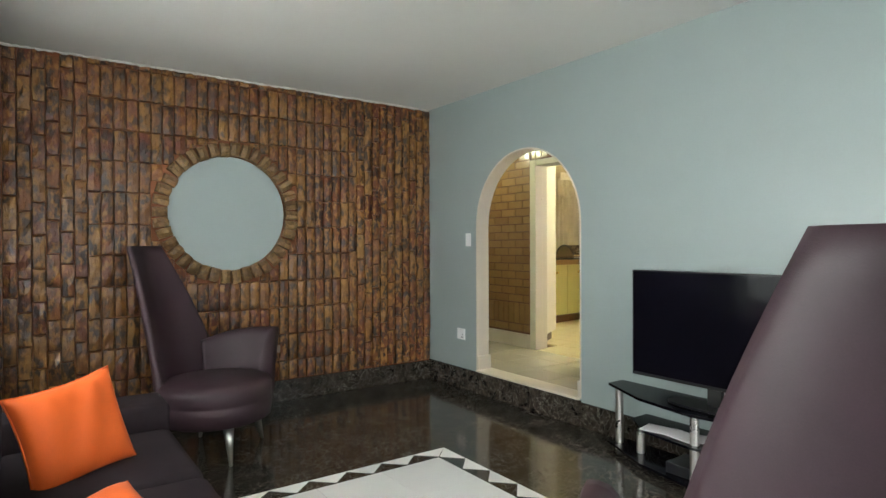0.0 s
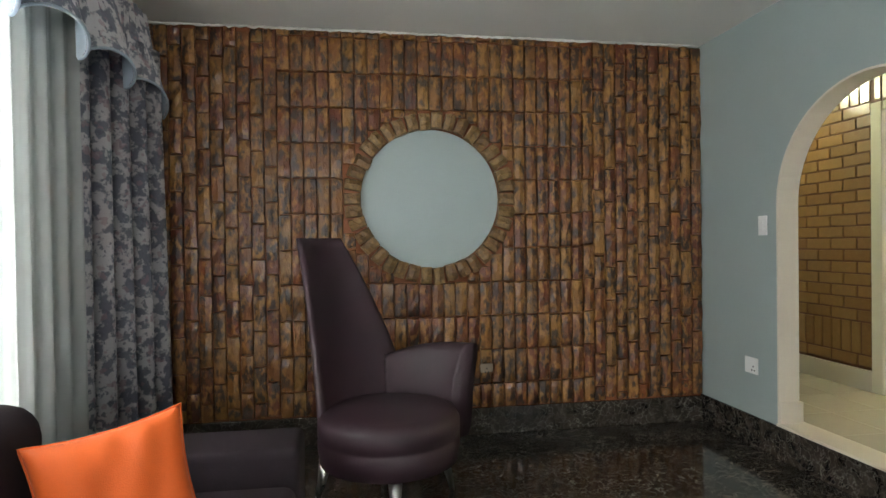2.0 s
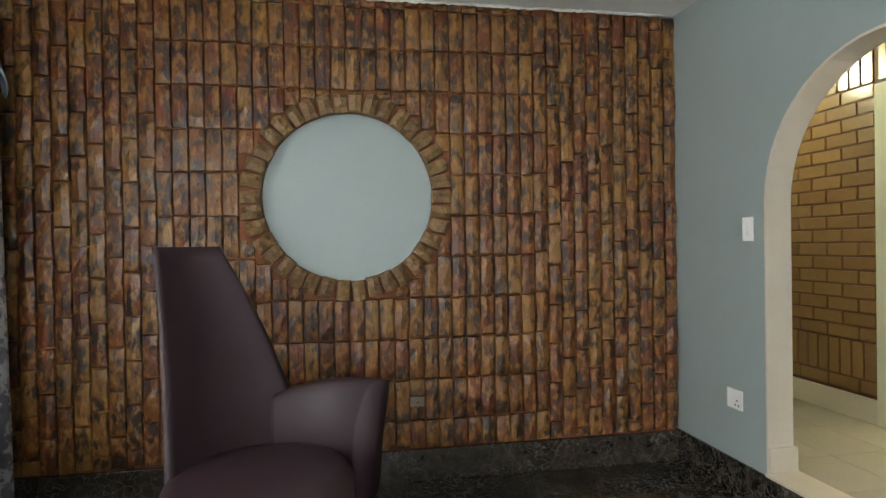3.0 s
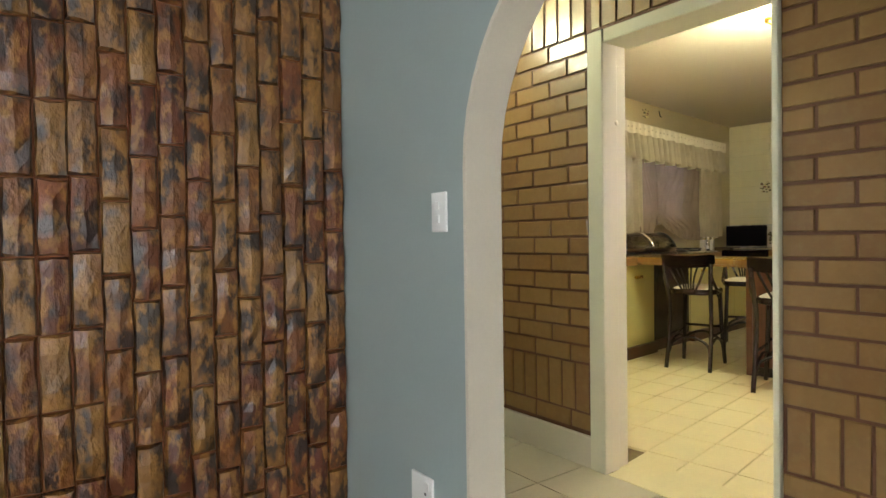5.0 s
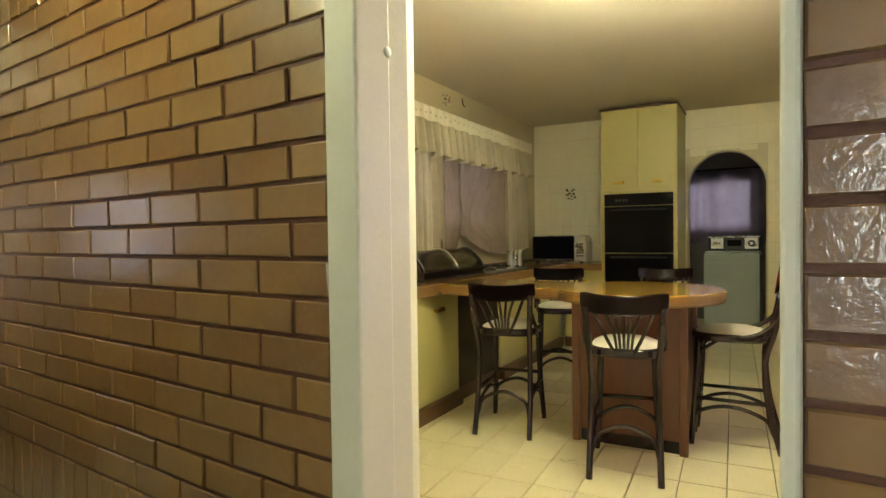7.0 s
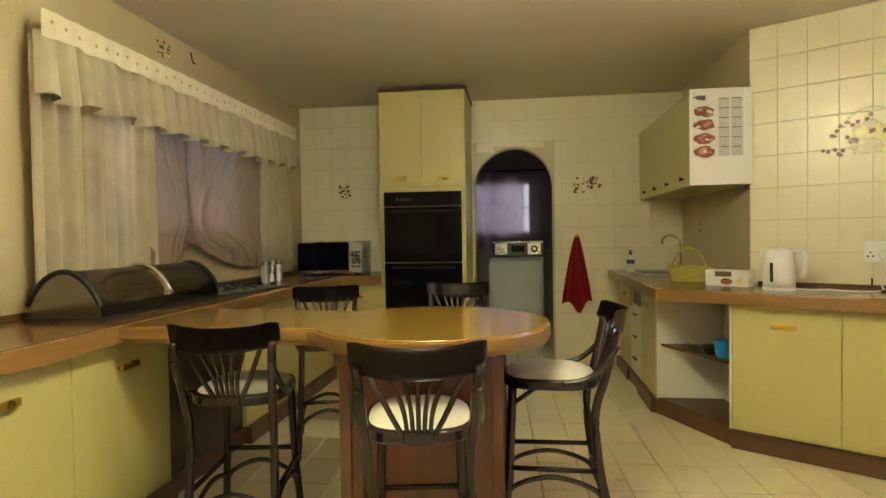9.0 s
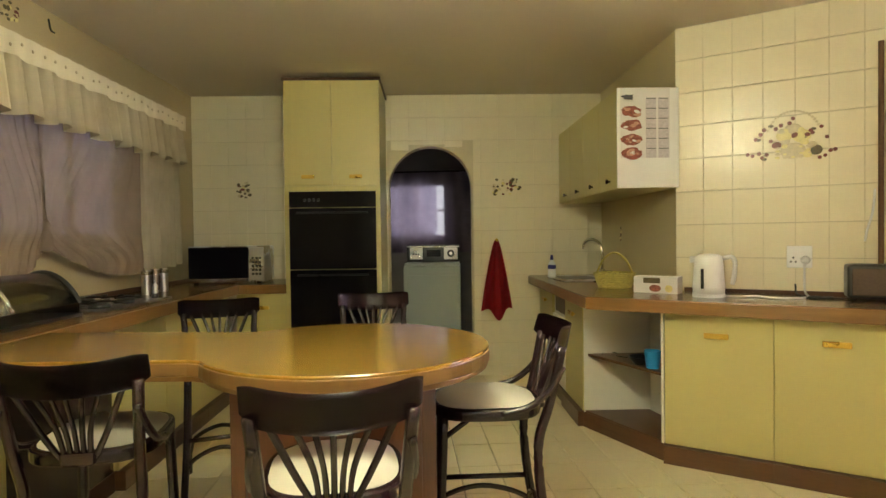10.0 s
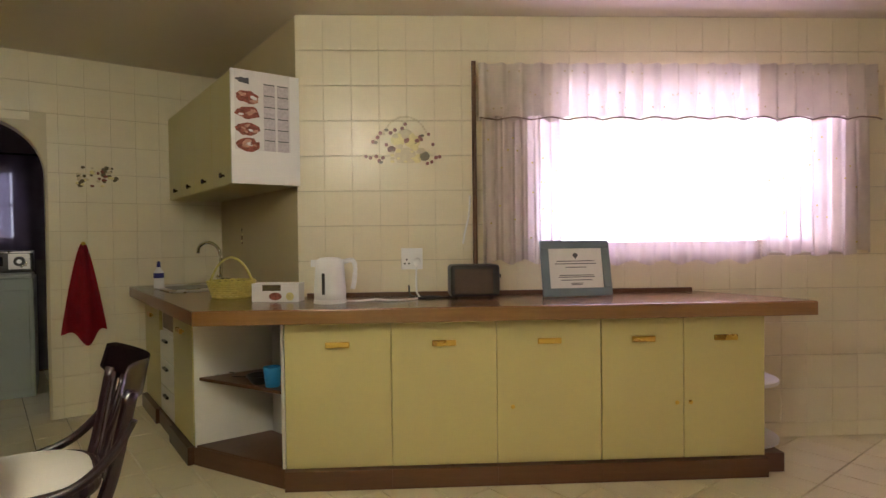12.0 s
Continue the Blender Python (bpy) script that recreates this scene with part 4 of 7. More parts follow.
# peninsula table with a round end on a wooden pedestal
tab = thing("breakfast_table", "varnished pine peninsula table with a round end and brown edge", "table", KIT)
kc = KIT.inverted() @ Vector((6.94, 4.69, 0))
out = []
R = 0.47
for i in range(49):
    a = math.radians(122 + (412 - 122) * i / 48)
    out.append((kc.x + R * math.cos(a), kc.y + R * math.sin(a)))
out += [(kc.x + 0.36, 2.96), (kc.x - 0.21, 2.96), (kc.x - 0.23, kc.y + 0.44)]
part("tabletop", prism(out, TOP_Z - 0.05, TOP_Z - 0.001, 0.006, 3), M_TABLE, tab)
part("edge_band", prism([(kc.x + (x - kc.x) * 0.985, kc.y + (y - kc.y) * 0.985 - 0.004) for x, y in out], TOP_Z - 0.066, TOP_Z - 0.0505, 0.003), M_WORKEDGE, tab)
part("rim_band", prism([(kc.x + (x - kc.x) * 1.006, kc.y + (y - kc.y) * 1.006) for x, y in out], TOP_Z - 0.050, TOP_Z - 0.009, 0.004), M_WORKEDGE, tab, "rounded brown rim of the tabletop")
part("pedestal", box((kc.x - 0.14, kc.y - 0.27, FLOOR2 + 0.07), (kc.x + 0.32, kc.y + 0.32, TOP_Z - 0.067), 0.004), M_REDWOOD, tab, "red-brown panelled pedestal")
for x, y in ((-0.16, -0.29), (-0.16, 0.30), (0.30, -0.29), (0.30, 0.30)):
    part("pilaster", box((kc.x + x, kc.y + y, FLOOR2), (kc.x + x + 0.045, kc.y + y + 0.045, TOP_Z - 0.067), 0.004), M_REDWOOD, tab)
part("plinth", box((kc.x - 0.13, kc.y - 0.26, FLOOR2), (kc.x + 0.31, kc.y + 0.31, FLOOR2 + 0.07)), M_DARKWOOD, tab)


# bentwood bar chair: faces +x, origin on the floor under its seat
def bar_chair():
    c = thing("bar_chair", "dark bentwood bar chair with fan back and cream vinyl seat", "chair", group="bar chairs round the table")
    seat_out = super_ellipse(0.205, 0.205, 3.0)
    part("seat_frame", prism(seat_out, 0.60, 0.645, 0.014, 3), M_DARKWOOD, c, smooth=False)

    def dome(u, v):
        a, r = 2 * math.pi * u, v
        ca, sa = math.cos(a), math.sin(a)
        k = 0.185
        x = k * math.copysign(abs(ca) ** (2 / 3), ca) * r
        y = k * math.copysign(abs(sa) ** (2 / 3), sa) * r
        return (x, y, 0.645 + 0.032 * (1 - r ** 3.2))
    bm = sheet(dome, 40, 10)
    bmesh.ops.remove_doubles(bm, verts=bm.verts[:], dist=0.0005)
    part("seat_pad", bm, M_PAD, c, "cream vinyl seat pad", smooth=True)
    for s in (-1, 1):
        part("leg", tube(smooth_path([(0.16, s * 0.155, 0.61), (0.175, s * 0.165, 0.30), (0.20, s * 0.185, 0.0)]), [0.019] * 7 + [0.018] * 5 + [0.016], 10), M_DARKWOOD, c, smooth=True)
        part("leg", tube(smooth_path([(-0.258, s * 0.200, 0.86), (-0.215, s * 0.184, 0.66), (-0.175, s * 0.175, 0.50), (-0.195, s * 0.180, 0.25), (-0.255, s * 0.185, 0.0)]), 0.018, 10), M_DARKWOOD, c, "rear leg running up into the back post", smooth=True)
        part("arm", tube(smooth_path([(-0.262, s * 0.195, 0.79), (-0.215, s * 0.206, 0.715), (-0.14, s * 0.212, 0.655), (-0.04, s * 0.208, 0.628)]), 0.013, 8), M_DARKWOOD, c, smooth=True)
        part("side_rail", tube([(0.185, s * 0.172, 0.27), (-0.20, s * 0.182, 0.27)], 0.011, 8), M_DARKWOOD, c, smooth=True)
        part("side_arch", tube(smooth_path([(0.195, s * 0.178, 0.10), (0.16, s * 0.170, 0.19), (0.0, s * 0.168, 0.235), (-0.17, s * 0.172, 0.19), (-0.22, s * 0.180, 0.10)]), 0.011, 8), M_DARKWOOD, c, smooth=True)
        part("brace", tube([(0.165, s * 0.158, 0.53), (0.06, s * 0.15, 0.605)], 0.010, 8), M_DARKWOOD, c, smooth=True)
    for x, xa in ((0.19, 0.17), (-0.215, -0.19)):
        part("cross_arch", tube(smooth_path([(x, -0.175, 0.12), (xa, -0.14, 0.21), (xa, 0.0, 0.26), (xa, 0.14, 0.21), (x, 0.175, 0.12)]), 0.011, 8), M_DARKWOOD, c, smooth=True)
    part("cross_rail", tube([(0.18, -0.17, 0.31), (0.18, 0.17, 0.31)], 0.011, 8), M_DARKWOOD, c, smooth=True)

    def crest(u, v):
        e = abs(u * 2 - 1)
        y = (u * 2 - 1) * 0.228
        k = 1 - e * e
        x = -0.228 - 0.082 * k - 0.02 * v
        tip = max(0.0, e - 0.80) / 0.20
        lo = 0.838 - 0.014 * k + 0.024 * tip ** 1.5
        hi = 0.922 + 0.016 * e ** 2 - 0.010 * tip ** 2
        return (x, y, lo + (hi - lo) * v)
    bm = sheet(crest, 30, 6, 0.022)
    part("crest_rail", bm, M_DARKWOOD, c, "broad curved crest rail with pointed ends", smooth=True)
    part("splat_foot", box((-0.222, -0.050, 0.606), (-0.196, 0.050, 0.648), 0.008), M_DARKWOOD, c)
    for i in range(5):
        t = i - 2
        part("slat", tube(smooth_path([(-0.210, t * 0.019, 0.64), (-0.236, t * 0.026, 0.73), (-0.292 + abs(t) * 0.008, t * 0.050, 0.85)]), 0.0085, 6), M_DARKWOOD, c, smooth=True)
    for s in (-1, 1):
        part("slat", tube(smooth_path([(-0.208, s * 0.052, 0.632), (-0.226, s * 0.095, 0.71), (-0.262, s * 0.160, 0.85)]), 0.010, 6), M_DARKWOOD, c, smooth=True)
    # slim build: narrower across than deep
    for piece in c.children:
        for v in piece.data.vertices:
            v.co.y *= 0.91
    return c


chair = bar_chair()
chair.matrix_basis = pose(6.55, 4.635, FLOOR2, 0, 0, 15)
for x, y, a in ((6.80, 5.45, 14), (7.86, 5.58, 205), (8.17, 4.85, 192), (7.24, 4.24, 96)):
    copy_thing(chair, pose(x, y, FLOOR2, 0, 0, a))

# tall white cupboard beside the door
ca = math.degrees(math.atan2(0.408, 0.688))
tall = thing("tall_cupboard", "tall glossy white cupboard beside the kitchen door", "cupboard", pose(4.578, 4.612, FLOOR2, 0, 0, ca))
part("body", prism([(0.0, 0.002), (0.62, 0.002), (0.62, 0.42), (0.36, 0.60), (0.05, 0.09)], 0.10, 2.15, 0.003), M_JAMB, tall)
part("plinth", prism([(0.04, 0.03), (0.58, 0.03), (0.58, 0.40), (0.36, 0.55), (0.09, 0.11)], 0.0, 0.099), M_PLINTH, tall, "brown recessed plinth")
part("door_edge", box((0.0, -0.016, 0.105), (0.62, 0.0, 2.14), 0.003), M_JAMB, tall)

# ceiling lamps: a brass fitting with curled arms in the kitchen, a glass bowl in the hall
def lamp_bulb(loc, power, size):
    li = bpy.data.lights.new("bulb", "POINT")
    li.energy, li.color, li.shadow_soft_size = power, (0.92, 0.90, 0.58), size
    new("bulb", li).location = (loc[0], loc[1], loc[2] - 0.28)


spot = (6.10, 4.38, KIT_H)
lamp = thing("ceiling_lamp", "brass ceiling lamp with curled arms and lit bulbs", "lamp", pose(*spot), group="ceiling lamps")
part("base", lathe([(0, 0), (0.07, 0), (0.06, -0.025), (0.02, -0.04), (0.0, -0.04)], 24), M_BRASS, lamp, smooth=True)
part("stem", lathe([(0, -0.041), (0.009, -0.041), (0.009, -0.10), (0.02, -0.115), (0.012, -0.14), (0, -0.142)], 14), M_BRASS, lamp, smooth=True)
for i in range(3):
    turn = pose(0, 0, -0.09, 0, 0, 120 * i + 20)
    arm = part("arm", tube([turn @ Vector(p) for p in smooth_path([(0.02, 0, -0.03), (0.06, 0, -0.085), (0.12, 0, -0.095), (0.17, 0, -0.06)])], 0.006, 8), M_BRASS, lamp, smooth=True)
    part("socket", lathe([(0, -0.065), (0.016, -0.065), (0.020, -0.04), (0.014, -0.03), (0, -0.03)], 14, m=turn @ pose(0.172, 0, 0)), M_BRASS, arm, smooth=True)
    part("bulb_glass", lathe([(0, -0.03), (0.012, -0.03), (0.020, -0.012), (0.012, -0.004), (0, -0.003)], 14, m=turn @ pose(0.172, 0, 0)), M_LAMP, arm, "small lit bulb", smooth=True)
lamp_bulb(spot, 110, 0.18)
spot = (3.72, 5.32, 2.80)
lamp = thing("ceiling_lamp", "round frosted glass ceiling lamp, lit warm yellow", "lamp", pose(*spot), group="ceiling lamps")
part("base", lathe([(0, -0.0), (0.085, -0.0), (0.085, -0.025), (0.0, -0.025)], 28), M_BRASS, lamp, smooth=False)
part("shade", lathe([(0.083, -0.026), (0.095, -0.05), (0.09, -0.08), (0.06, -0.10), (0.0, -0.108)], 32), M_LAMP, lamp, "lit frosted glass bowl", smooth=True)
lamp_bulb(spot, 25, 0.09)


# ---------------------------------------------------------------- kitchen curtains
def folds(x0, x1, z0, z1, y, n, amp, hem=0.0, lean=0.0, taper=None, steps=140, seed=1):
    rnd = random.Random(seed)
    ph = [rnd.uniform(0, 6.28) for _ in range(4)]

    def f(u, v):
        x = x0 + (x1 - x0) * u
        if taper:
            x = taper(x, v)
        k = 0.55 + 0.45 * (1 - v)
        w = math.sin(2 * math.pi * n * u + ph[0] + 0.8 * math.sin(2 * math.pi * u * 2.3 + ph[1])) + 0.35 * math.sin(2 * math.pi * n * 2.1 * u + ph[2])
        zb = z0 + hem * (0.5 + 0.5 * math.sin(2 * math.pi * n * u * 0.5 + ph[3]))
        return (x, y + amp * k * w + lean * (1 - v), zb + (z1 - zb) * v)
    return sheet(f, steps, 14)


lw = KIT_LEFT
lace = thing("lace_curtain", "cream lace curtain set with a gathered frilled pelmet", "curtain", KIT)
part("pelmet_heading", folds(-3.35, -0.50, 2.325, 2.445, lw - 0.155, 23, 0.007, 0.012, seed=3), M_LACEHEAD, lace, "bright gathered lace heading", smooth=True)
part("frill", folds(-3.35, -0.50, 2.055, 2.36, lw - 0.128, 23, 0.036, 0.03, -0.02, seed=4, steps=300), M_LACE, lace, "gathered lace frill", smooth=True)
part("side_panel", folds(-3.35, -2.50, 1.22, 2.34, lw - 0.075, 7, 0.034, 0.02, seed=5), M_LACESIDE, lace, smooth=True)
part("side_panel", folds(-1.10, -0.52, 1.25, 2.34, lw - 0.075, 6, 0.034, 0.02, seed=6), M_LACESIDE, lace, smooth=True)
rnd2 = random.Random(8)
for i in range(34):
    x = -3.3 + i * 0.082 + rnd2.uniform(-0.015, 0.015)
    z = 2.385 + rnd2.uniform(-0.012, 0.012)
    part("motif", lathe([(0, 0), (0.009, 0), (0.006, 0.004), (0, 0.004)], 8, m=pose(x, lw - 0.164, z, 90)), M_LACE, lace)
sheers = thing("sheer_curtain", "mauve sheer curtains tied together in the middle", "curtain", KIT)


def tied(x_edge, x_mid, z_top, z_knot, y, seed):
    """A sheer hanging straight at one edge and drawn to the knot at the other, its hem rising to it."""
    rnd = random.Random(seed)
    ph = rnd.uniform(0, 6.28)

    def f(u, v):
        hem = 1.225 + 0.28 * u ** 3.2
        z = hem + (z_top - hem) * v
        near = math.exp(-((z - z_knot) / (0.30 if z > z_knot else 0.13)) ** 2)
        x = x_mid + (x_edge - x_mid) * (1 - u) ** (1 + 1.5 * near)
        puff = math.exp(-((z - 1.33) / 0.10) ** 2) * math.sin(math.pi * u) ** 0.7
        w = math.sin(2 * math.pi * 7.5 * u + ph + 0.9 * math.sin(5 * u)) + 0.4 * math.sin(2 * math.pi * 15.7 * u)
        return (x, y - 0.035 * near * u - 0.05 * puff + 0.010 * w * (1 - 0.5 * near * u), z)
    return sheet(f, 130, 30)


part("sheer", tied(-2.60, -2.13, 2.2, 1.56, lw - 0.045, 9), M_MAUVE, sheers, smooth=True)
part("sheer", tied(-1.03, -2.15, 2.2, 1.56, lw - 0.052, 10), M_MAUVE, sheers, smooth=True)
part("tie", lathe([(0.0, 1.345), (0.040, 1.35), (0.048, 1.38), (0.036, 1.43), (0.020, 1.465), (0.030, 1.48), (0.024, 1.50), (0.0, 1.515)], 14, m=pose(-2.14, lw - 0.085, 0.06) @ Matrix.Diagonal((1.1, 0.45, 1, 1))), M_MAUVE, sheers, "gathered knot", smooth=True)

wl = thing("lace_curtain", "short white lace curtains with a gathered valance over a bright window", "curtain", ANG)
part("valance", folds(-3.36, -1.02, 2.09, 2.42, 0.115, 21, 0.028, 0.035, seed=12, steps=260), M_VALANCE, wl, "gathered lace valance", smooth=True)
part("side_panel", folds(-1.50, -1.04, 1.275, 2.40, 0.06, 6, 0.027, 0.03, seed=13), M_LACEPINK, wl, smooth=True)
part("side_panel", folds(-3.36, -2.66, 1.30, 2.40, 0.06, 8, 0.027, 0.035, seed=14), M_LACEPINK, wl, smooth=True)
part("hem", folds(-2.70, -1.46, 1.26, 1.40, 0.07, 13, 0.014, 0.03, seed=15), M_LACEPINK, wl, "lace hem of the drawn-up curtain", smooth=True)
for i in range(46):
    part("motif", lathe([(0, 0), (0.006, 0), (0.004, 0.003), (0, 0.003)], 8, m=pose(-3.33 + 2.28 * i / 45 + rnd2.uniform(-0.02, 0.02), 0.153, rnd2.choice((2.16, 2.24, 2.36)) + rnd2.uniform(-0.01, 0.01), -90)), M_DECAL_PALE, wl)
part("hem_cord", tube([(-3.36 + 2.34 * i / 120, 0.15 + 0.006 * math.sin(i * 1.1), 2.092 + 0.016 * abs(math.sin(i * 0.30))) for i in range(121)], 0.0045, 6), M_MAUVE, wl, "scalloped mauve hem of the valance", smooth=True)
part("rod", tube([(-0.995, 0.085, 1.25), (-0.995, 0.085, 2.44)], 0.013, 10), M_PLINTH, wl, "brown upright batten")
for i in range(40):
    x = rnd2.choice((rnd2.uniform(-1.48, -1.06), rnd2.uniform(-3.33, -2.7)))
    part("motif", lathe([(0, 0), (0.006, 0), (0.004, 0.003), (0, 0.003)], 8, m=pose(x, 0.098, rnd2.uniform(1.36, 2.05), -90)), M_WICKER, wl)
solid("blind_cord", tube(smooth_path([(0, 0, 0.28), (0.01, 0.005, 0.16), (0.035, 0.01, 0.06), (0.045, 0.012, 0.0)]), 0.006, 8), M_WHITEPLASTIC, "white blind cord hanging beside the window", "cord", m=ANG @ pose(-0.975, 0.012, 1.40))

lau = thing("sheer_curtain", "violet grey sheer curtain over the laundry window", "curtain", pose(12.28, 0, 0))
part("sheer", sheet(lambda u, v: (0.02 * math.sin(60 * u + 2 * math.sin(9 * u)), 4.25 + 1.95 * u, 1.32 + 0.95 * v), 160, 8), M_VIOLET, lau, smooth=True)
part("hem", sheet(lambda u, v: (-0.012 + 0.024 * math.sin(60 * u + 2 * math.sin(9 * u)), 4.25 + 1.95 * u, 1.27 + 0.07 * v), 160, 3), M_VIOLET, lau, "gathered frill along the hem", smooth=True)
part("rod", tube([(0.0, 4.2, 2.28), (0.0, 6.25, 2.28)], 0.010, 8), M_DARKWOOD, lau)

# laundry machine
wm = thing("washing_machine", "grey green top-loading washing machine in the laundry", "washing machine", pose(11.12, 4.52, FLOOR2, 0, 0, 3))
part("body", box((0.0, 0.0, 0.0), (0.62, 0.60, 0.955), 0.012, 3), M_MACHINE, wm)
part("front_panel", box((-0.008, 0.03, 0.06), (0.0005, 0.57, 0.86), 0.006), M_MACHINE, wm)
part("lid", box((0.01, 0.01, 0.9555), (0.50, 0.59, 0.985), 0.008), M_MACHINE, wm)
part("control_panel", box((0.30, 0.01, 0.986), (0.60, 0.59, 1.17), 0.012, 3), M_BLACK, wm, "control panel with dials")
for y, w in ((0.105, 0.15), (0.485, 0.14)):
    part("panel_plate", box((0.292, y - w / 2, 1.015), (0.2995, y + w / 2, 1.145), 0.002), M_STEEL, wm, "brushed silver panel plate")
part("display", box((0.294, 0.215, 1.045), (0.2995, 0.37, 1.12), 0.002), M_BLACKGLASS, wm, "dark display window")
part("panel_rim", box((0.288, 0.012, 1.150), (0.2995, 0.588, 1.164), 0.002), M_STEEL, wm)
part("dial", lathe([(0, 0), (0.042, 0), (0.038, 0.02), (0, 0.022)], 20, m=pose(0.292, 0.105, 1.08, 0, -90)), M_BLACK, wm)
part("dial_cap", lathe([(0, 0.022), (0.018, 0.022), (0.016, 0.03), (0, 0.031)], 16, m=pose(0.292, 0.105, 1.08, 0, -90)), M_WHITEPLASTIC, wm)
for y in (0.455, 0.485, 0.515):
    part("button", lathe([(0, 0), (0.010, 0), (0.008, 0.012), (0, 0.013)], 12, m=pose(0.292, y, 1.075, 0, -90)), M_BLACK, wm)

# red towel on a hook
tw = thing("towel", "dark red towel hanging from a hook on the tiles", "towel", KIT @ pose(-0.012, 0.86, 0))
def towel_f(u, v):
    d = 1 - v
    w = 0.035 + 0.245 * d ** 0.8
    z = 1.42 - 0.60 * d - (0.09 * math.sin(2.6 * u + 0.4) ** 2 - 0.03 * math.sin(11 * u)) * d ** 3
    return (-0.03 - 0.020 * math.sin(2 * math.pi * 2.7 * u + 1.0 + 0.8 * d) * (0.25 + 0.75 * d), (u - 0.48) * w, z)


bm = sheet(towel_f, 40, 22, 0.005)
part("cloth", bm, M_RED, tw, smooth=True)
part("hook", lathe([(0, 0), (0.012, 0), (0.008, 0.03), (0.014, 0.04), (0, 0.045)], 12, m=pose(0, 0, 1.425, 0, -90)), M_BRASS, tw)


# tile pictures: thin glazed motifs lying on the tiles
def decal(m, items, label):
    t = thing("tile_picture", label, "tile picture", m, "tile pictures")
    for x, z, r, s, mat_ in items:
        part("motif", lathe([(0, 0), (r, 0), (r * 0.9, 0.0015), (0, 0.002)], 14, m=pose(x, 0.0006, z, -90) @ Matrix.Diagonal((1, s, 1, 1))), mat_, t)
    return t


rnd3 = random.Random(4)
fruit = [(0.0, -0.055, 0.075, 0.72, M_DECAL_PALE), (-0.05, 0.04, 0.055, 0.8, M_DECAL_YEL), (0.05, 0.05, 0.05, 0.8, M_DECAL_YEL), (0.0, 0.09, 0.05, 0.7, M_DECAL_PALE), (-0.08, -0.08, 0.028, 1, M_DECAL_YEL), (-0.13, -0.06, 0.036, 0.9, M_DECAL_DARK), (-0.13, -0.06, 0.02, 0.9, M_DECAL_PALE)]
fruit += [(x, z, 0.013, 1, M_DECAL_RED) for x, z in ((-0.21, -0.07), (-0.235, -0.065), (0.18, -0.09), (0.20, -0.06), (0.155, -0.07), (0.22, 0.04), (0.17, 0.10), (0.07, 0.12), (-0.10, 0.07), (-0.11, 0.055), (0.19, 0.07), (0.10, 0.10), (0.02, 0.13))]
fruit += [(x, z, 0.016, 0.6, M_DECAL_DARK) for x, z in ((0.205, 0.035), (0.17, -0.10), (0.13, 0.12), (-0.07, 0.03), (-0.115, 0.08))]
fruit += [(0.16 * math.cos(a), 0.02 + 0.19 * math.sin(a), 0.008, 1, M_DECAL_PALE) for a in [0.4 + 0.12 * i for i in range(20)]]
fruit += [(0.06 * math.cos(a) * (1 + 0.4 * (k % 3)) - 0.01, 0.03 + 0.055 * math.sin(a * 1.7), 0.022 + 0.006 * (k % 2), 0.8, (M_DECAL_YEL, M_DECAL_PALE, M_DECAL_YEL, M_DECAL_RED)[k % 4]) for k, a in enumerate([0.55 * i for i in range(14)])]
fruit += [(0.045 * (k % 5) - 0.09, -0.03 - 0.022 * (k // 5), 0.016, 0.55, M_DECAL_YEL if k % 2 else M_DECAL_PALE) for k in range(20)]
fruit += [(x, z, 0.012, 1, M_DECAL_RED) for x, z in ((-0.16, 0.09), (-0.19, 0.02), (0.13, 0.02), (0.24, -0.07), (0.27, -0.06), (-0.18, -0.10), (-0.15, -0.11), (0.0, 0.16))]
decal(ANG @ pose(-0.60, -0.002, 1.965), [(x * 0.85, z * 0.85, r * 0.85, q, k) for x, z, r, q, k in fruit], "glazed picture of a fruit basket on the tiles")


def sprig(n, w, h, seed):
    r = random.Random(seed)
    return [(r.uniform(-w, w), r.uniform(-h, h), r.uniform(0.010, 0.018), r.uniform(0.5, 1.0), r.choice((M_DECAL_RED, M_DECAL_DARK, M_DECAL_DARK, M_DECAL_PALE, M_DECAL_YEL))) for _ in range(n)]


KB = KIT @ pose(-0.0095, 0, 0, 0, 0, 90)
decal(KB @ pose(0.76, 0, 1.90), sprig(44, 0.125, 0.07, 5), "glazed sprig of fruit on the back wall tiles")
decal(KB @ pose(3.115, 0, 1.882), sprig(24, 0.06, 0.08, 6), "glazed sprig of fruit on the back wall tiles")
decal(KIT @ pose(-2.25, KIT_LEFT - 0.0025, 2.62, 0, 0, 180), sprig(22, 0.06, 0.05, 7), "painted sprig above the lace pelmet")
decal(KIT @ pose(-0.55, -0.0975, 1.47), sprig(10, 0.03, 0.07, 11), "small glazed sprig on the sink wall")
solid("wall_hook", tube(smooth_path([(0, 0, 0.06), (0.0, -0.012, 0.0), (0.02, -0.02, -0.01)]), 0.005, 6), M_BLACK, "small dark wire hook high on the wall", "hook", m=KIT @ pose(-1.95, KIT_LEFT - 0.004, 2.63))


# ---------------------------------------------------------------- small kitchen things
def on_ang(x, y, a=0.0):
    return ANG @ pose(x, y, TOP_Z + 0.0005, 0, 0, a)


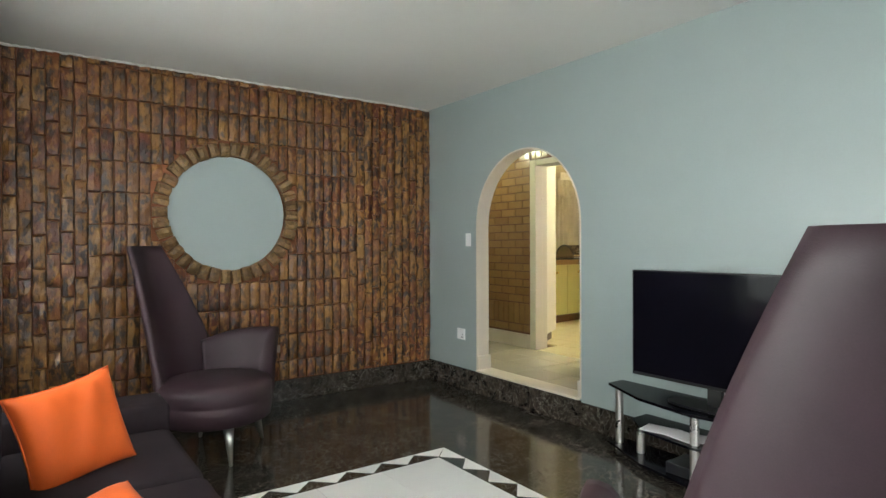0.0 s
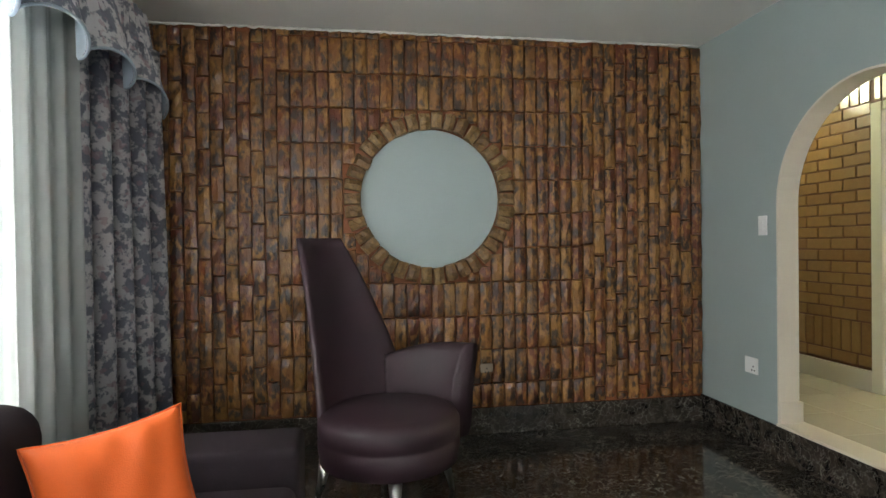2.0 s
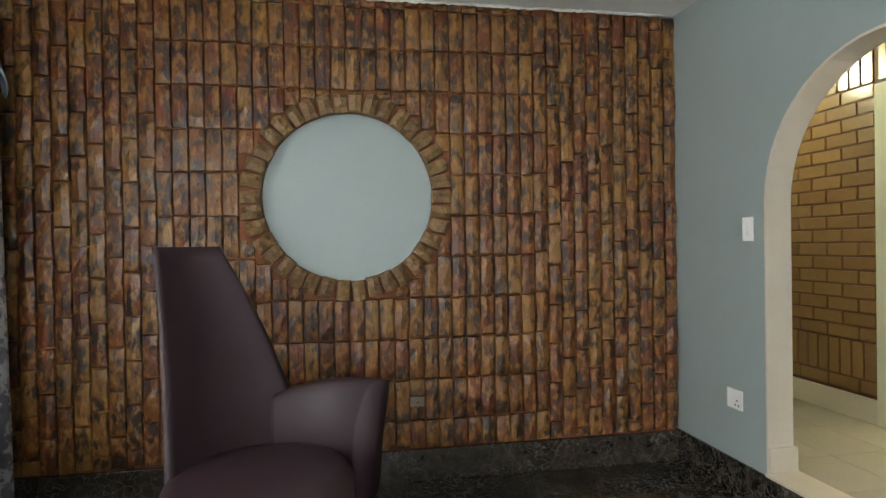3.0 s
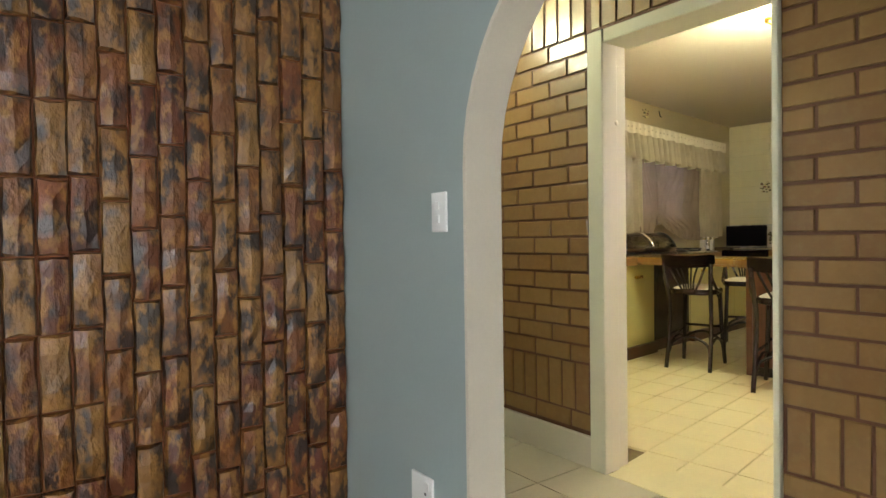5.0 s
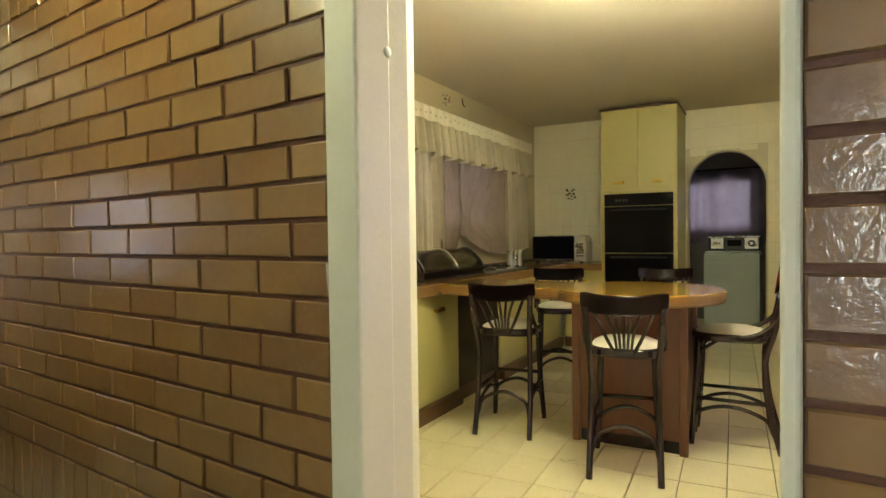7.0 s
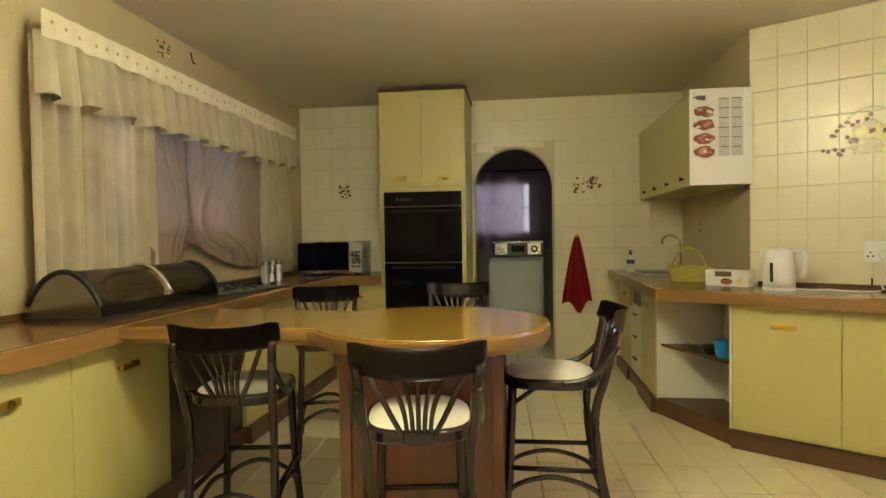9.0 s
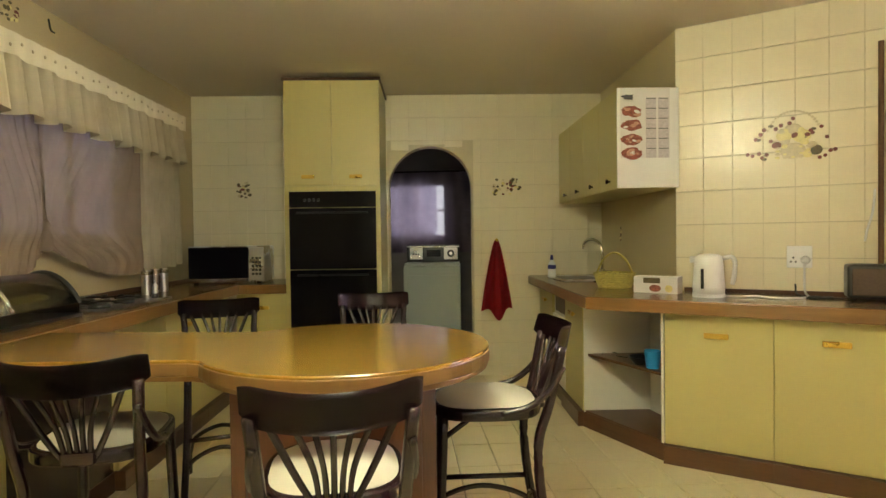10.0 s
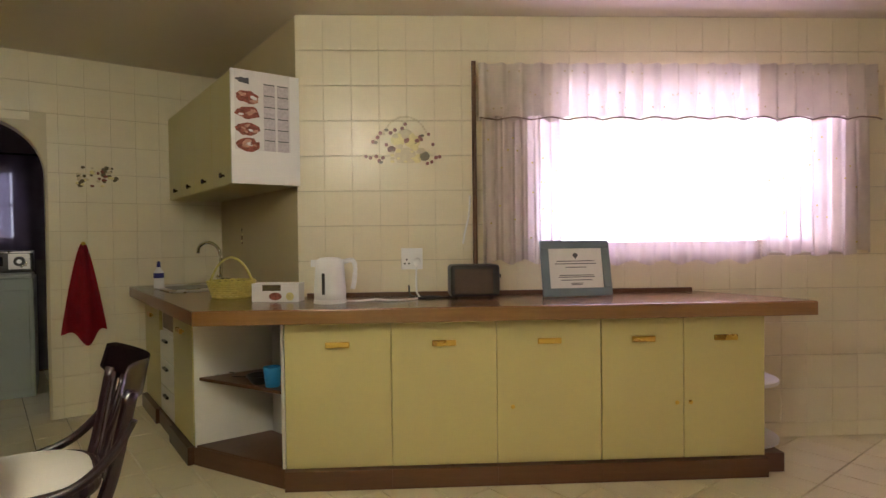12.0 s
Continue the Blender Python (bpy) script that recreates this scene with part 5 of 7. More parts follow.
kettle = thing("kettle", "white plastic cordless electric kettle on the worktop", "kettle", on_ang(-0.20, 0.33, 10))
part("base_plate", lathe([(0, 0), (0.085, 0), (0.085, 0.018), (0, 0.018)], 28), M_WHITEPLASTIC, kettle)
part("body", lathe([(0.0, 0.019), (0.082, 0.019), (0.084, 0.06), (0.076, 0.18), (0.071, 0.225), (0.05, 0.238), (0, 0.242)], 32), M_WHITEPLASTIC, kettle, smooth=True)
part("handle", tube(smooth_path([(-0.07, 0.0, 0.215), (-0.115, 0.0, 0.222), (-0.132, 0, 0.19), (-0.128, 0, 0.12), (-0.118, 0, 0.07)]), 0.013, 8), M_WHITEPLASTIC, kettle, smooth=True)
part("gauge", box((0.028, 0.072, 0.05), (0.044, 0.086, 0.16), 0.003), M_BLACK, kettle, "dark water gauge")
part("spout", prism([(0.06, -0.025), (0.098, 0.0), (0.06, 0.025)], 0.19, 0.228, 0.003), M_WHITEPLASTIC, kettle)
solid("power_cord", tube(smooth_path([(0.06, 0.03, 0.006), (-0.04, 0.05, 0.006), (-0.12, -0.01, 0.006), (-0.20, 0.05, 0.006), (-0.30, 0.02, 0.006), (-0.36, -0.10, 0.006), (-0.345, -0.24, 0.03), (-0.345, -0.255, 0.19)]), 0.0055, 8), M_WHITEPLASTIC, "white kettle cord trailing along the worktop", "cord", m=on_ang(-0.31, 0.27))
box1 = thing("tea_box", "white carton with red and yellow fruit print", "box", on_ang(0.10, 0.20, -6))
part("carton", box((-0.13, -0.05, 0.0), (0.13, 0.05, 0.10), 0.002), M_PAPER, box1)
part("print", lathe([(0, 0), (0.035, 0), (0, 0.001)], 16, m=pose(0.0, 0.0505, 0.03, -90) @ Matrix.Diagonal((1, 0.6, 1, 1))), M_MEAT, box1)
part("print", lathe([(0, 0), (0.022, 0), (0, 0.001)], 16, m=pose(-0.08, 0.0505, 0.03, -90)), M_DECAL_YEL, box1)
part("print", box((-0.03, 0.0502, 0.06), (0.07, 0.0508, 0.092)), M_DECAL_DARK, box1)
bk = thing("basket", "yellow woven wicker basket with a hoop handle", "basket", KIT @ pose(-1.36, 0.22, TOP_Z + 0.0005, 0, 0, 72))
for i in range(8):
    z = 0.008 + i * 0.0125
    part("weave", tube([((0.105 + 0.004 * i + 0.003 * math.sin(22 * a + i * 3.1)) * math.cos(a), (0.105 + 0.004 * i + 0.003 * math.sin(22 * a + i * 3.1)) * math.sin(a), z + 0.002 * math.cos(22 * a + i * 3.1)) for a in [2 * math.pi * k / 44 for k in range(44)]], 0.0068, 6, closed=True), M_WICKER, bk, smooth=True)
part("bottom", lathe([(0, 0), (0.10, 0), (0.10, 0.006), (0, 0.006)], 24), M_WICKER, bk)
for s in (-0.018, 0.018):
    part("handle", tube(smooth_path([(-0.12, s, 0.09), (-0.07, s, 0.19), (0.0, s, 0.235), (0.07, s, 0.19), (0.12, s, 0.09)]), 0.007, 6), M_WICKER, bk, smooth=True)
sink = thing("sink", "stainless steel sink bowl let into the worktop", "sink", KIT @ pose(-0.48, 0.25, TOP_Z + 0.001))
part("rim", prism(super_ellipse(0.36, 0.20, 5), 0.0, 0.006, 0.002), M_STEEL, sink)
# no hollow is cut: a flat black plate paints the shade inside the bowl
part("bowl", prism(super_ellipse(0.17, 0.15, 5), 0.0062, 0.0075), M_BLACK, sink, "flat black plate standing for the shaded bowl hollow")
tap = thing("tap", "chrome swan-neck kitchen mixer tap", "tap", KIT @ pose(-0.62, 0.08, TOP_Z + 0.007))
part("base", lathe([(0, 0), (0.026, 0), (0.022, 0.05), (0.016, 0.07), (0, 0.07)], 18), M_CHROME, tap, smooth=True)
part("spout", tube(smooth_path([(0, 0, 0.06), (0, 0, 0.22), (0.02, 0.02, 0.285), (0.09, 0.06, 0.315), (0.15, 0.10, 0.29), (0.165, 0.11, 0.24)]), 0.0115, 10), M_CHROME, tap, smooth=True)
for s in (-1, 1):
    part("tap_handle", tube([(0, 0, 0.045), (s * 0.05, 0.0, 0.055), (s * 0.065, 0.01, 0.075)], 0.010, 8), M_CHROME, tap, smooth=True)
bt = thing("soap_bottle", "white washing-up bottle with navy label and cap", "bottle", KIT @ pose(-0.40, 0.44, TOP_Z + 0.008))
part("body", lathe([(0, 0), (0.032, 0), (0.034, 0.02), (0.032, 0.11), (0.016, 0.135), (0.014, 0.145), (0, 0.145)], 20), M_WHITEPLASTIC, bt, smooth=True)
part("cap", lathe([(0, 0.1455), (0.014, 0.1455), (0.010, 0.185), (0, 0.187)], 14), M_NAVY, bt, smooth=True)
part("label", lathe([(0.0342, 0.07), (0.0338, 0.105)], 20), M_NAVY, bt)
rack = thing("dish_rack", "low dark wire dish rack beside the sink", "rack", KIT @ pose(-0.95, 0.10, TOP_Z + 0.001))
for i in range(9):
    part("wire", tube(smooth_path([(-0.12 + 0.03 * i, -0.06, 0.0), (-0.12 + 0.03 * i, -0.05, 0.07), (-0.12 + 0.03 * i, 0.05, 0.07), (-0.12 + 0.03 * i, 0.06, 0.0)]), 0.003, 6), M_BLACK, rack)
part("rail", tube([(-0.13, -0.055, 0.07), (0.13, -0.055, 0.07)], 0.004, 6), M_BLACK, rack)
toast = thing("toaster", "black two-slot toaster with a dark glass front", "toaster", on_ang(-0.97, 0.20, 4))
part("body", box((-0.135, -0.08, 0.012), (0.135, 0.08, 0.185), 0.018, 3), M_BLACK, toast)
part("front_plate", box((-0.095, 0.0805, 0.03), (0.115, 0.083, 0.165), 0.002), M_SMOKED, toast, "smoked glass front plate")
for s in (-0.03, 0.03):
    part("slot", box((-0.105, s - 0.012, 0.1852), (0.105, s + 0.012, 0.187)), M_BLACK, toast)
part("lever", box((-0.155, -0.012, 0.11), (-0.135, 0.012, 0.13), 0.003), M_BLACK, toast)
for x in (-0.1, 0.1):
    part("foot", lathe([(0, 0), (0.012, 0), (0.012, 0.0125), (0, 0.0125)], 10, m=pose(x, 0, 0)), M_BLACK, toast)
solid("power_cord", tube(smooth_path([(-0.0, 0, 0.005), (0.08, 0.05, 0.005), (0.16, 0.0, 0.005), (0.22, 0.04, 0.005), (0.16, 0.08, 0.005), (0.10, 0.03, 0.009), (0.25, -0.06, 0.005), (0.27, -0.12, 0.06)]), 0.005, 6), M_BLACK, "tangled black toaster cord on the worktop", "cord", m=on_ang(-0.88, 0.16))


def socket_plate(m, w, h, holes, label, switch=True):
    s = thing("wall_socket", label, "socket", m, kind="")
    part("plate", box((-w / 2, 0, -h / 2), (w / 2, 0.009, h / 2), 0.003), M_WHITEPLASTIC, s)
    for x, z in holes:
        part("pin_hole", lathe([(0, 0), (0.0055, 0), (0, 0.001)], 10, m=pose(x, 0.0092, z, -90)), M_BLACK, s)
    if switch:
        part("rocker", box((-w * 0.38, 0.0092, h * 0.10), (-w * 0.20, 0.013, h * 0.34), 0.001), M_WHITEPLASTIC, s)
    return s


tri3 = [(0.0, -0.005), (-0.012, -0.028), (0.012, -0.028)]
sk = socket_plate(ANG @ pose(-0.63, -0.001, 1.315), 0.125, 0.125, [(x + 0.03, z) for x, z in tri3], "white double wall socket with a plug in it")
part("plug", lathe([(0, 0), (0.024, 0), (0.02, 0.03), (0, 0.032)], 16, m=pose(-0.03, 0.0095, -0.018, -90)), M_WHITEPLASTIC, sk, "white round plug", smooth=True)
pf = thing("picture_frame", "certificate in a grey teal frame leaning on the worktop", "picture frame", ANG @ pose(-1.55, 0.22, TOP_Z + 0.001, 12, 0, 5))
W, H = 0.40, 0.315
for lo, hi in (((-W / 2, 0, 0), (W / 2, 0.018, 0.045)), ((-W / 2, 0, H - 0.045), (W / 2, 0.018, H)), ((-W / 2, 0, 0.0452), (-W / 2 + 0.045, 0.018, H - 0.0452)), ((W / 2 - 0.045, 0, 0.0452), (W / 2, 0.018, H - 0.0452))):
    part("frame_side", box(lo, hi, 0.003), M_TEAL, pf)
part("certificate", box((-W / 2 + 0.046, 0.004, 0.046), (W / 2 - 0.046, 0.010, H - 0.046)), M_PAPER, pf, "white certificate with grey lines")
part("crest", prism([(-0.016, 0.0), (0.0, -0.022), (0.016, 0.0), (0.008, 0.012), (-0.008, 0.012)], 0, 0.001), M_INK, pf).matrix_basis = pose(0, 0.0115, H - 0.085, 90)
for i, (w, z) in enumerate(((0.22, 0.195), (0.24, 0.18), (0.12, 0.160), (0.20, 0.115), (0.21, 0.105), (0.18, 0.088), (0.07, 0.070), (0.06, 0.062))):
    part("text_line", box((-w / 2, 0.0102, z), (w / 2, 0.0108, z + 0.0045)), M_INK, pf)
cal = thing("wall_calendar", "paper calendar with meat photos taped to the cabinet end", "calendar", KIT @ pose(-1.6525, 0.115, 1.93) @ pose(0, 0, 0, 0, 0, 90))
part("sheet", box((-0.155, 0.0, 0.0), (0.155, 0.002, 0.435), 0.0005, 1), M_PAPER, cal)
for i in range(5):
    z = 0.36 - i * 0.087
    rc = random.Random(20 + i)
    shape = [(0.066 * (math.cos(a) + rc.uniform(-0.12, 0.12)), (0.036 if i else 0.016) * (math.sin(a) + rc.uniform(-0.2, 0.2))) for a in [2 * math.pi * k / 18 for k in range(18)]]
    part("photo", prism(shape, 0, 0.0006), M_MEAT if i else M_INK, cal).matrix_basis = pose(0.085, 0.0032, z + 0.015, 90, 0, 0 if i else 8)
    if i:
        for k in range(7):
            dx, dz, r = rc.uniform(-0.045, 0.045), rc.uniform(-0.024, 0.022), rc.uniform(0.006, 0.014)
            part("photo_detail", prism(super_ellipse(r * 1.7, r * 0.8, 2, 10), 0, 0.0004 + 0.0001 * k), (M_MEATPALE, M_MEAT, M_MEATPALE, M_PAPER)[k % 4], cal).matrix_basis = pose(0.085 + dx, 0.0036, z + 0.015 + dz, 90, rc.uniform(-30, 30), 0)
for i in range(6):
    for j in range(2):
        part("month_block", box((-0.147 + j * 0.078, 0.0021, 0.330 - 0.02 - i * 0.062), (-0.081 + j * 0.078, 0.0025, 0.383 - 0.02 - i * 0.062)), M_MONTH, cal)
        part("month_bar", box((-0.145 + j * 0.078, 0.0021, 0.385 - 0.02 - i * 0.062), (-0.083 + j * 0.078, 0.0027, 0.391 - 0.02 - i * 0.062)), M_INK, cal)

# left worktop: bread bin, hob, canisters, microwave
bb = thing("bread_bin", "steel roll-top bread bin with black rims", "bread bin", KIT @ pose(-2.70, 3.30, TOP_Z + 0.001, 0, 0, 0))
prof = [(-0.17 + 0.34 * i / 16, 0.02 + 0.19 * math.sin(math.pi * (0.03 + 0.94 * i / 16)) ** 0.6) for i in range(17)]
part("shell", sheet(lambda u, v: (-0.70 + 0.95 * v, prof[round(u * 16)][0], prof[round(u * 16)][1]), 16, 4, 0.004), M_BIN, bb, "polished dark steel roll-top", smooth=True)
for x in (-0.70, 0.25):
    part("rim", tube([(x, y, z) for y, z in prof], 0.012, 8), M_BLACK, bb, smooth=True)
    part("end_plate", sheet(lambda u, v, x=x: (x, prof[round(u * 16)][0], 0.004 + (prof[round(u * 16)][1] - 0.004) * v), 16, 3, 0.004), M_BIN, bb)
part("base", box((-0.71, -0.18, 0.0), (0.26, 0.18, 0.018), 0.003), M_BLACK, bb)
part("lid_edge", tube([(-0.20, y * 1.02, z + 0.006) for y, z in prof], 0.011, 8), M_CHROME, bb, "bright rolled edge of the lid", smooth=True)
hob = thing("hob", "black and steel gas hob set in the worktop", "hob", KIT @ pose(-1.99, 3.27, TOP_Z + 0.001))
part("plate", box((-0.36, -0.22, 0.0), (0.36, 0.22, 0.012), 0.004), M_STEEL, hob)
for x in (-0.22, 0.02):
    for y in (-0.10, 0.11):
        part("burner", lathe([(0, 0.012), (0.055, 0.012), (0.05, 0.028), (0.03, 0.034), (0, 0.034)], 18, m=pose(x, y, 0)), M_BLACK, hob, smooth=True)
        part("grate", tube([(x - 0.09, y, 0.045), (x + 0.09, y, 0.045)], 0.006, 6), M_BLACK, hob)
        part("grate", tube([(x, y - 0.09, 0.045), (x, y + 0.09, 0.045)], 0.006, 6), M_BLACK, hob)
for i in range(4):
    part("dial", lathe([(0, 0.012), (0.02, 0.012), (0.017, 0.035), (0, 0.036)], 14, m=pose(0.28, -0.15 + 0.1 * i, 0)), M_BLACK, hob, smooth=True)
can = thing("canister", "slim steel canister with a dark lid", "canister", KIT @ pose(-1.37, 3.33, TOP_Z + 0.001), "canisters on the worktop")
part("body", lathe([(0, 0), (0.032, 0), (0.032, 0.13), (0, 0.13)], 20), M_STEEL, can)
part("lid", lathe([(0.033, 0.13), (0.033, 0.155), (0.025, 0.162), (0, 0.163)], 20), M_CHROME, can)
for dx in (0.125, 0.25):
    copy_thing(can, KIT @ pose(-1.37 + dx, 3.335, TOP_Z + 0.001))
mwv = thing("microwave", "silver microwave oven with dark glass door", "microwave", KIT @ pose(-0.50, 2.80, TOP_Z + 0.001, 0, 0, 3))
part("body", box((0.0, 0.0, 0.015), (0.36, 0.60, 0.305), 0.006), M_STEEL, mwv)
part("door", box((-0.018, 0.125, 0.03), (0.0, 0.595, 0.295), 0.006), M_BLACKGLASS, mwv, "dark glass door")
part("door_frame", box((-0.022, 0.12, 0.015), (-0.002, 0.597, 0.045), 0.004), M_CHROME, mwv, "bright lower door trim")
part("control_panel", box((-0.018, 0.004, 0.03), (0.0, 0.12, 0.295), 0.006), M_STEEL, mwv)
for i in range(5):
    for j in range(3):
        part("button", box((-0.021, 0.022 + 0.028 * j, 0.07 + 0.032 * i), (-0.018, 0.042 + 0.028 * j, 0.088 + 0.032 * i), 0.001, 1), M_BLACK, mwv)
for y in (0.05, 0.55):
    part("foot", box((0.03, y - 0.02, 0.0), (0.07, y + 0.02, 0.0155)), M_BLACK, mwv)


# ---------------------------------------------------------------- lounge
# white tile inlay with a border of black and white triangles
inlay = thing("tile_inlay", "white polished tile carpet with a black and white triangle border", "floor inlay", pose(0, 0, 0.0005), kind="structure")
IX1, IY1, IX0, IY0, BW = 2.166, 3.07, -0.35, -0.9, 0.165
def flat_tile(name, pts, material, parent, z=0.003):
    return part(name, prism(pts, 0.0, z, 0.0), material, parent)
n_x, n_y = 11, 17
for i in range(n_x):
    a, b = IX1 - (IX1 - IX0) * i / n_x, IX1 - (IX1 - IX0) * (i + 1) / n_x
    flat_tile("triangle", [(a, IY1), ((a + b) / 2, IY1 - BW + 0.055), (b, IY1)], M_WHITETILE, inlay)
for j in range(n_y):
    a, b = IY1 - (IY1 - IY0) * j / n_y, IY1 - (IY1 - IY0) * (j + 1) / n_y
    flat_tile("triangle", [(IX1, a), (IX1, b), (IX1 - BW + 0.055, (a + b) / 2)], M_WHITETILE, inlay)
fx, fy = IX1 - BW + 0.04, IY1 - BW + 0.04
s = 0.40
for i in range(6):
    for j in range(9):
        flat_tile("tile", [(fx - i * s - 0.0015, fy - j * s - 0.0015), (fx - (i + 1) * s + 0.0015, fy - j * s - 0.0015), (fx - (i + 1) * s + 0.0015, fy - (j + 1) * s + 0.0015), (fx - i * s - 0.0015, fy - (j + 1) * s + 0.0015)], M_WHITETILE, inlay)


def plump(lo, hi, r, name, parent, material, label="", bulge=0.0):
    """An upholstered block: rounded edges, gently bulging top."""
    bm = box(lo, hi, r, 4)
    if bulge:
        bmesh.ops.subdivide_edges(bm, edges=[e for e in bm.edges if e.calc_length() > 0.15], cuts=6, use_grid_fill=True)
        for v in bm.verts:
            u = (v.co.x - lo[0]) / (hi[0] - lo[0]) * 2 - 1
            w = (v.co.y - lo[1]) / (hi[1] - lo[1]) * 2 - 1
            if v.co.z > (lo[2] + hi[2]) / 2:
                v.co.z += bulge * max(0, 1 - u * u) * max(0, 1 - w * w)
    return part(name, bm, material, parent, label, smooth=True)


sofa = thing("sofa", "dark plum suede sofa under the lounge window", "sofa", pose(0, 0, 0))
plump((-0.40, 1.32, 0.06), (0.56, 3.22, 0.27), 0.03, "base", sofa, M_SUEDE)
for y in (1.72, 2.47):
    plump((-0.14, y + 0.004, 0.272), (0.57, y + 0.73, 0.40), 0.045, "seat_cushion", sofa, M_SUEDE, "", 0.02)
for y in (1.40, 2.15):
    plump((-0.38, y, 0.40), (-0.10, y + 0.74, 0.825), 0.09, "back_cushion", sofa, M_SUEDE, "", 0.03)
plump((-0.42, 1.32, 0.272), (-0.30, 3.20, 0.70), 0.04, "backrest", sofa, M_SUEDE)
plump((-0.40, 3.225, 0.06), (0.575, 3.52, 0.515), 0.035, "arm", sofa, M_SUEDE)
plump((-0.40, 1.40, 0.06), (0.575, 1.715, 0.515), 0.035, "arm", sofa, M_SUEDE)
for x in (-0.32, 0.48):
    for y in (1.55, 3.42):
        part("foot", lathe([(0, 0), (0.022, 0), (0.03, 0.065), (0, 0.065)], 12, m=pose(x, y, 0)), M_DARKWOOD, sofa)


def cushion(m, size, label):
    def f(u, v):
        a, b = 2 * u - 1, 2 * v - 1
        pinch = 1 - 0.10 * (1 - abs(a) ** 2) * abs(b) ** 3, 1 - 0.10 * (1 - abs(b) ** 2) * abs(a) ** 3
        return a * size / 2 * pinch[1], b * size / 2 * pinch[0], 0.080 * ((1 - a ** 4) * (1 - b ** 4)) ** 0.5 + 0.007 * math.sin(9 * a + 3 * b) * (1 - a * a) * (1 - b * b) + 0.010 * math.sin(14 * a + 2) * (1 - a * a) * max(0.0, -b) ** 2 * (1 - b ** 6)
    bm = sheet(f, 32, 32)
    bmesh.ops.duplicate(bm, geom=bm.verts[:] + bm.edges[:] + bm.faces[:])
    n = len(bm.verts) // 2
    bm.verts.ensure_lookup_table()
    for v in bm.verts[n:]:
        v.co.z *= -1
    bmesh.ops.remove_doubles(bm, verts=bm.verts[:], dist=0.0008)
    bmesh.ops.recalc_face_normals(bm, faces=bm.faces[:])
    c = thing("cushion", label, "cushion", m, "orange cushions")
    part("cover", bm, M_ORANGE, c, smooth=True)
    edge = [f(u, v) for u, v in [(i / 20, 0) for i in range(20)] + [(1, i / 20) for i in range(20)] + [(1 - i / 20, 1) for i in range(20)] + [(0, 1 - i / 20) for i in range(20)]]
    part("piping", tube([(x, y, 0) for x, y, z in edge], 0.004, 6, closed=True), M_ORANGE, c, smooth=True)
    return c


e1, e2 = Vector((0.33, 0.157, 0.053)).normalized(), Vector((0.118, -0.058, -0.341))
e2 = (e2 - e2.dot(e1) * e1).normalized()
e3 = e1.cross(e2)
rot = Matrix((e1, e2, e3)).transposed().to_4x4()
cen = Vector((0.253, 2.863, 0.782)) - e1 * 0.19 + e2 * 0.19
cushion(Matrix.Translation(cen) @ rot, 0.405, "bright orange velvet cushion leaning on the plum sofa")
cushion(pose(0.14, 1.90, 0.445, 18, -10, 20), 0.40, "bright orange velvet cushion lying on the plum sofa seat")


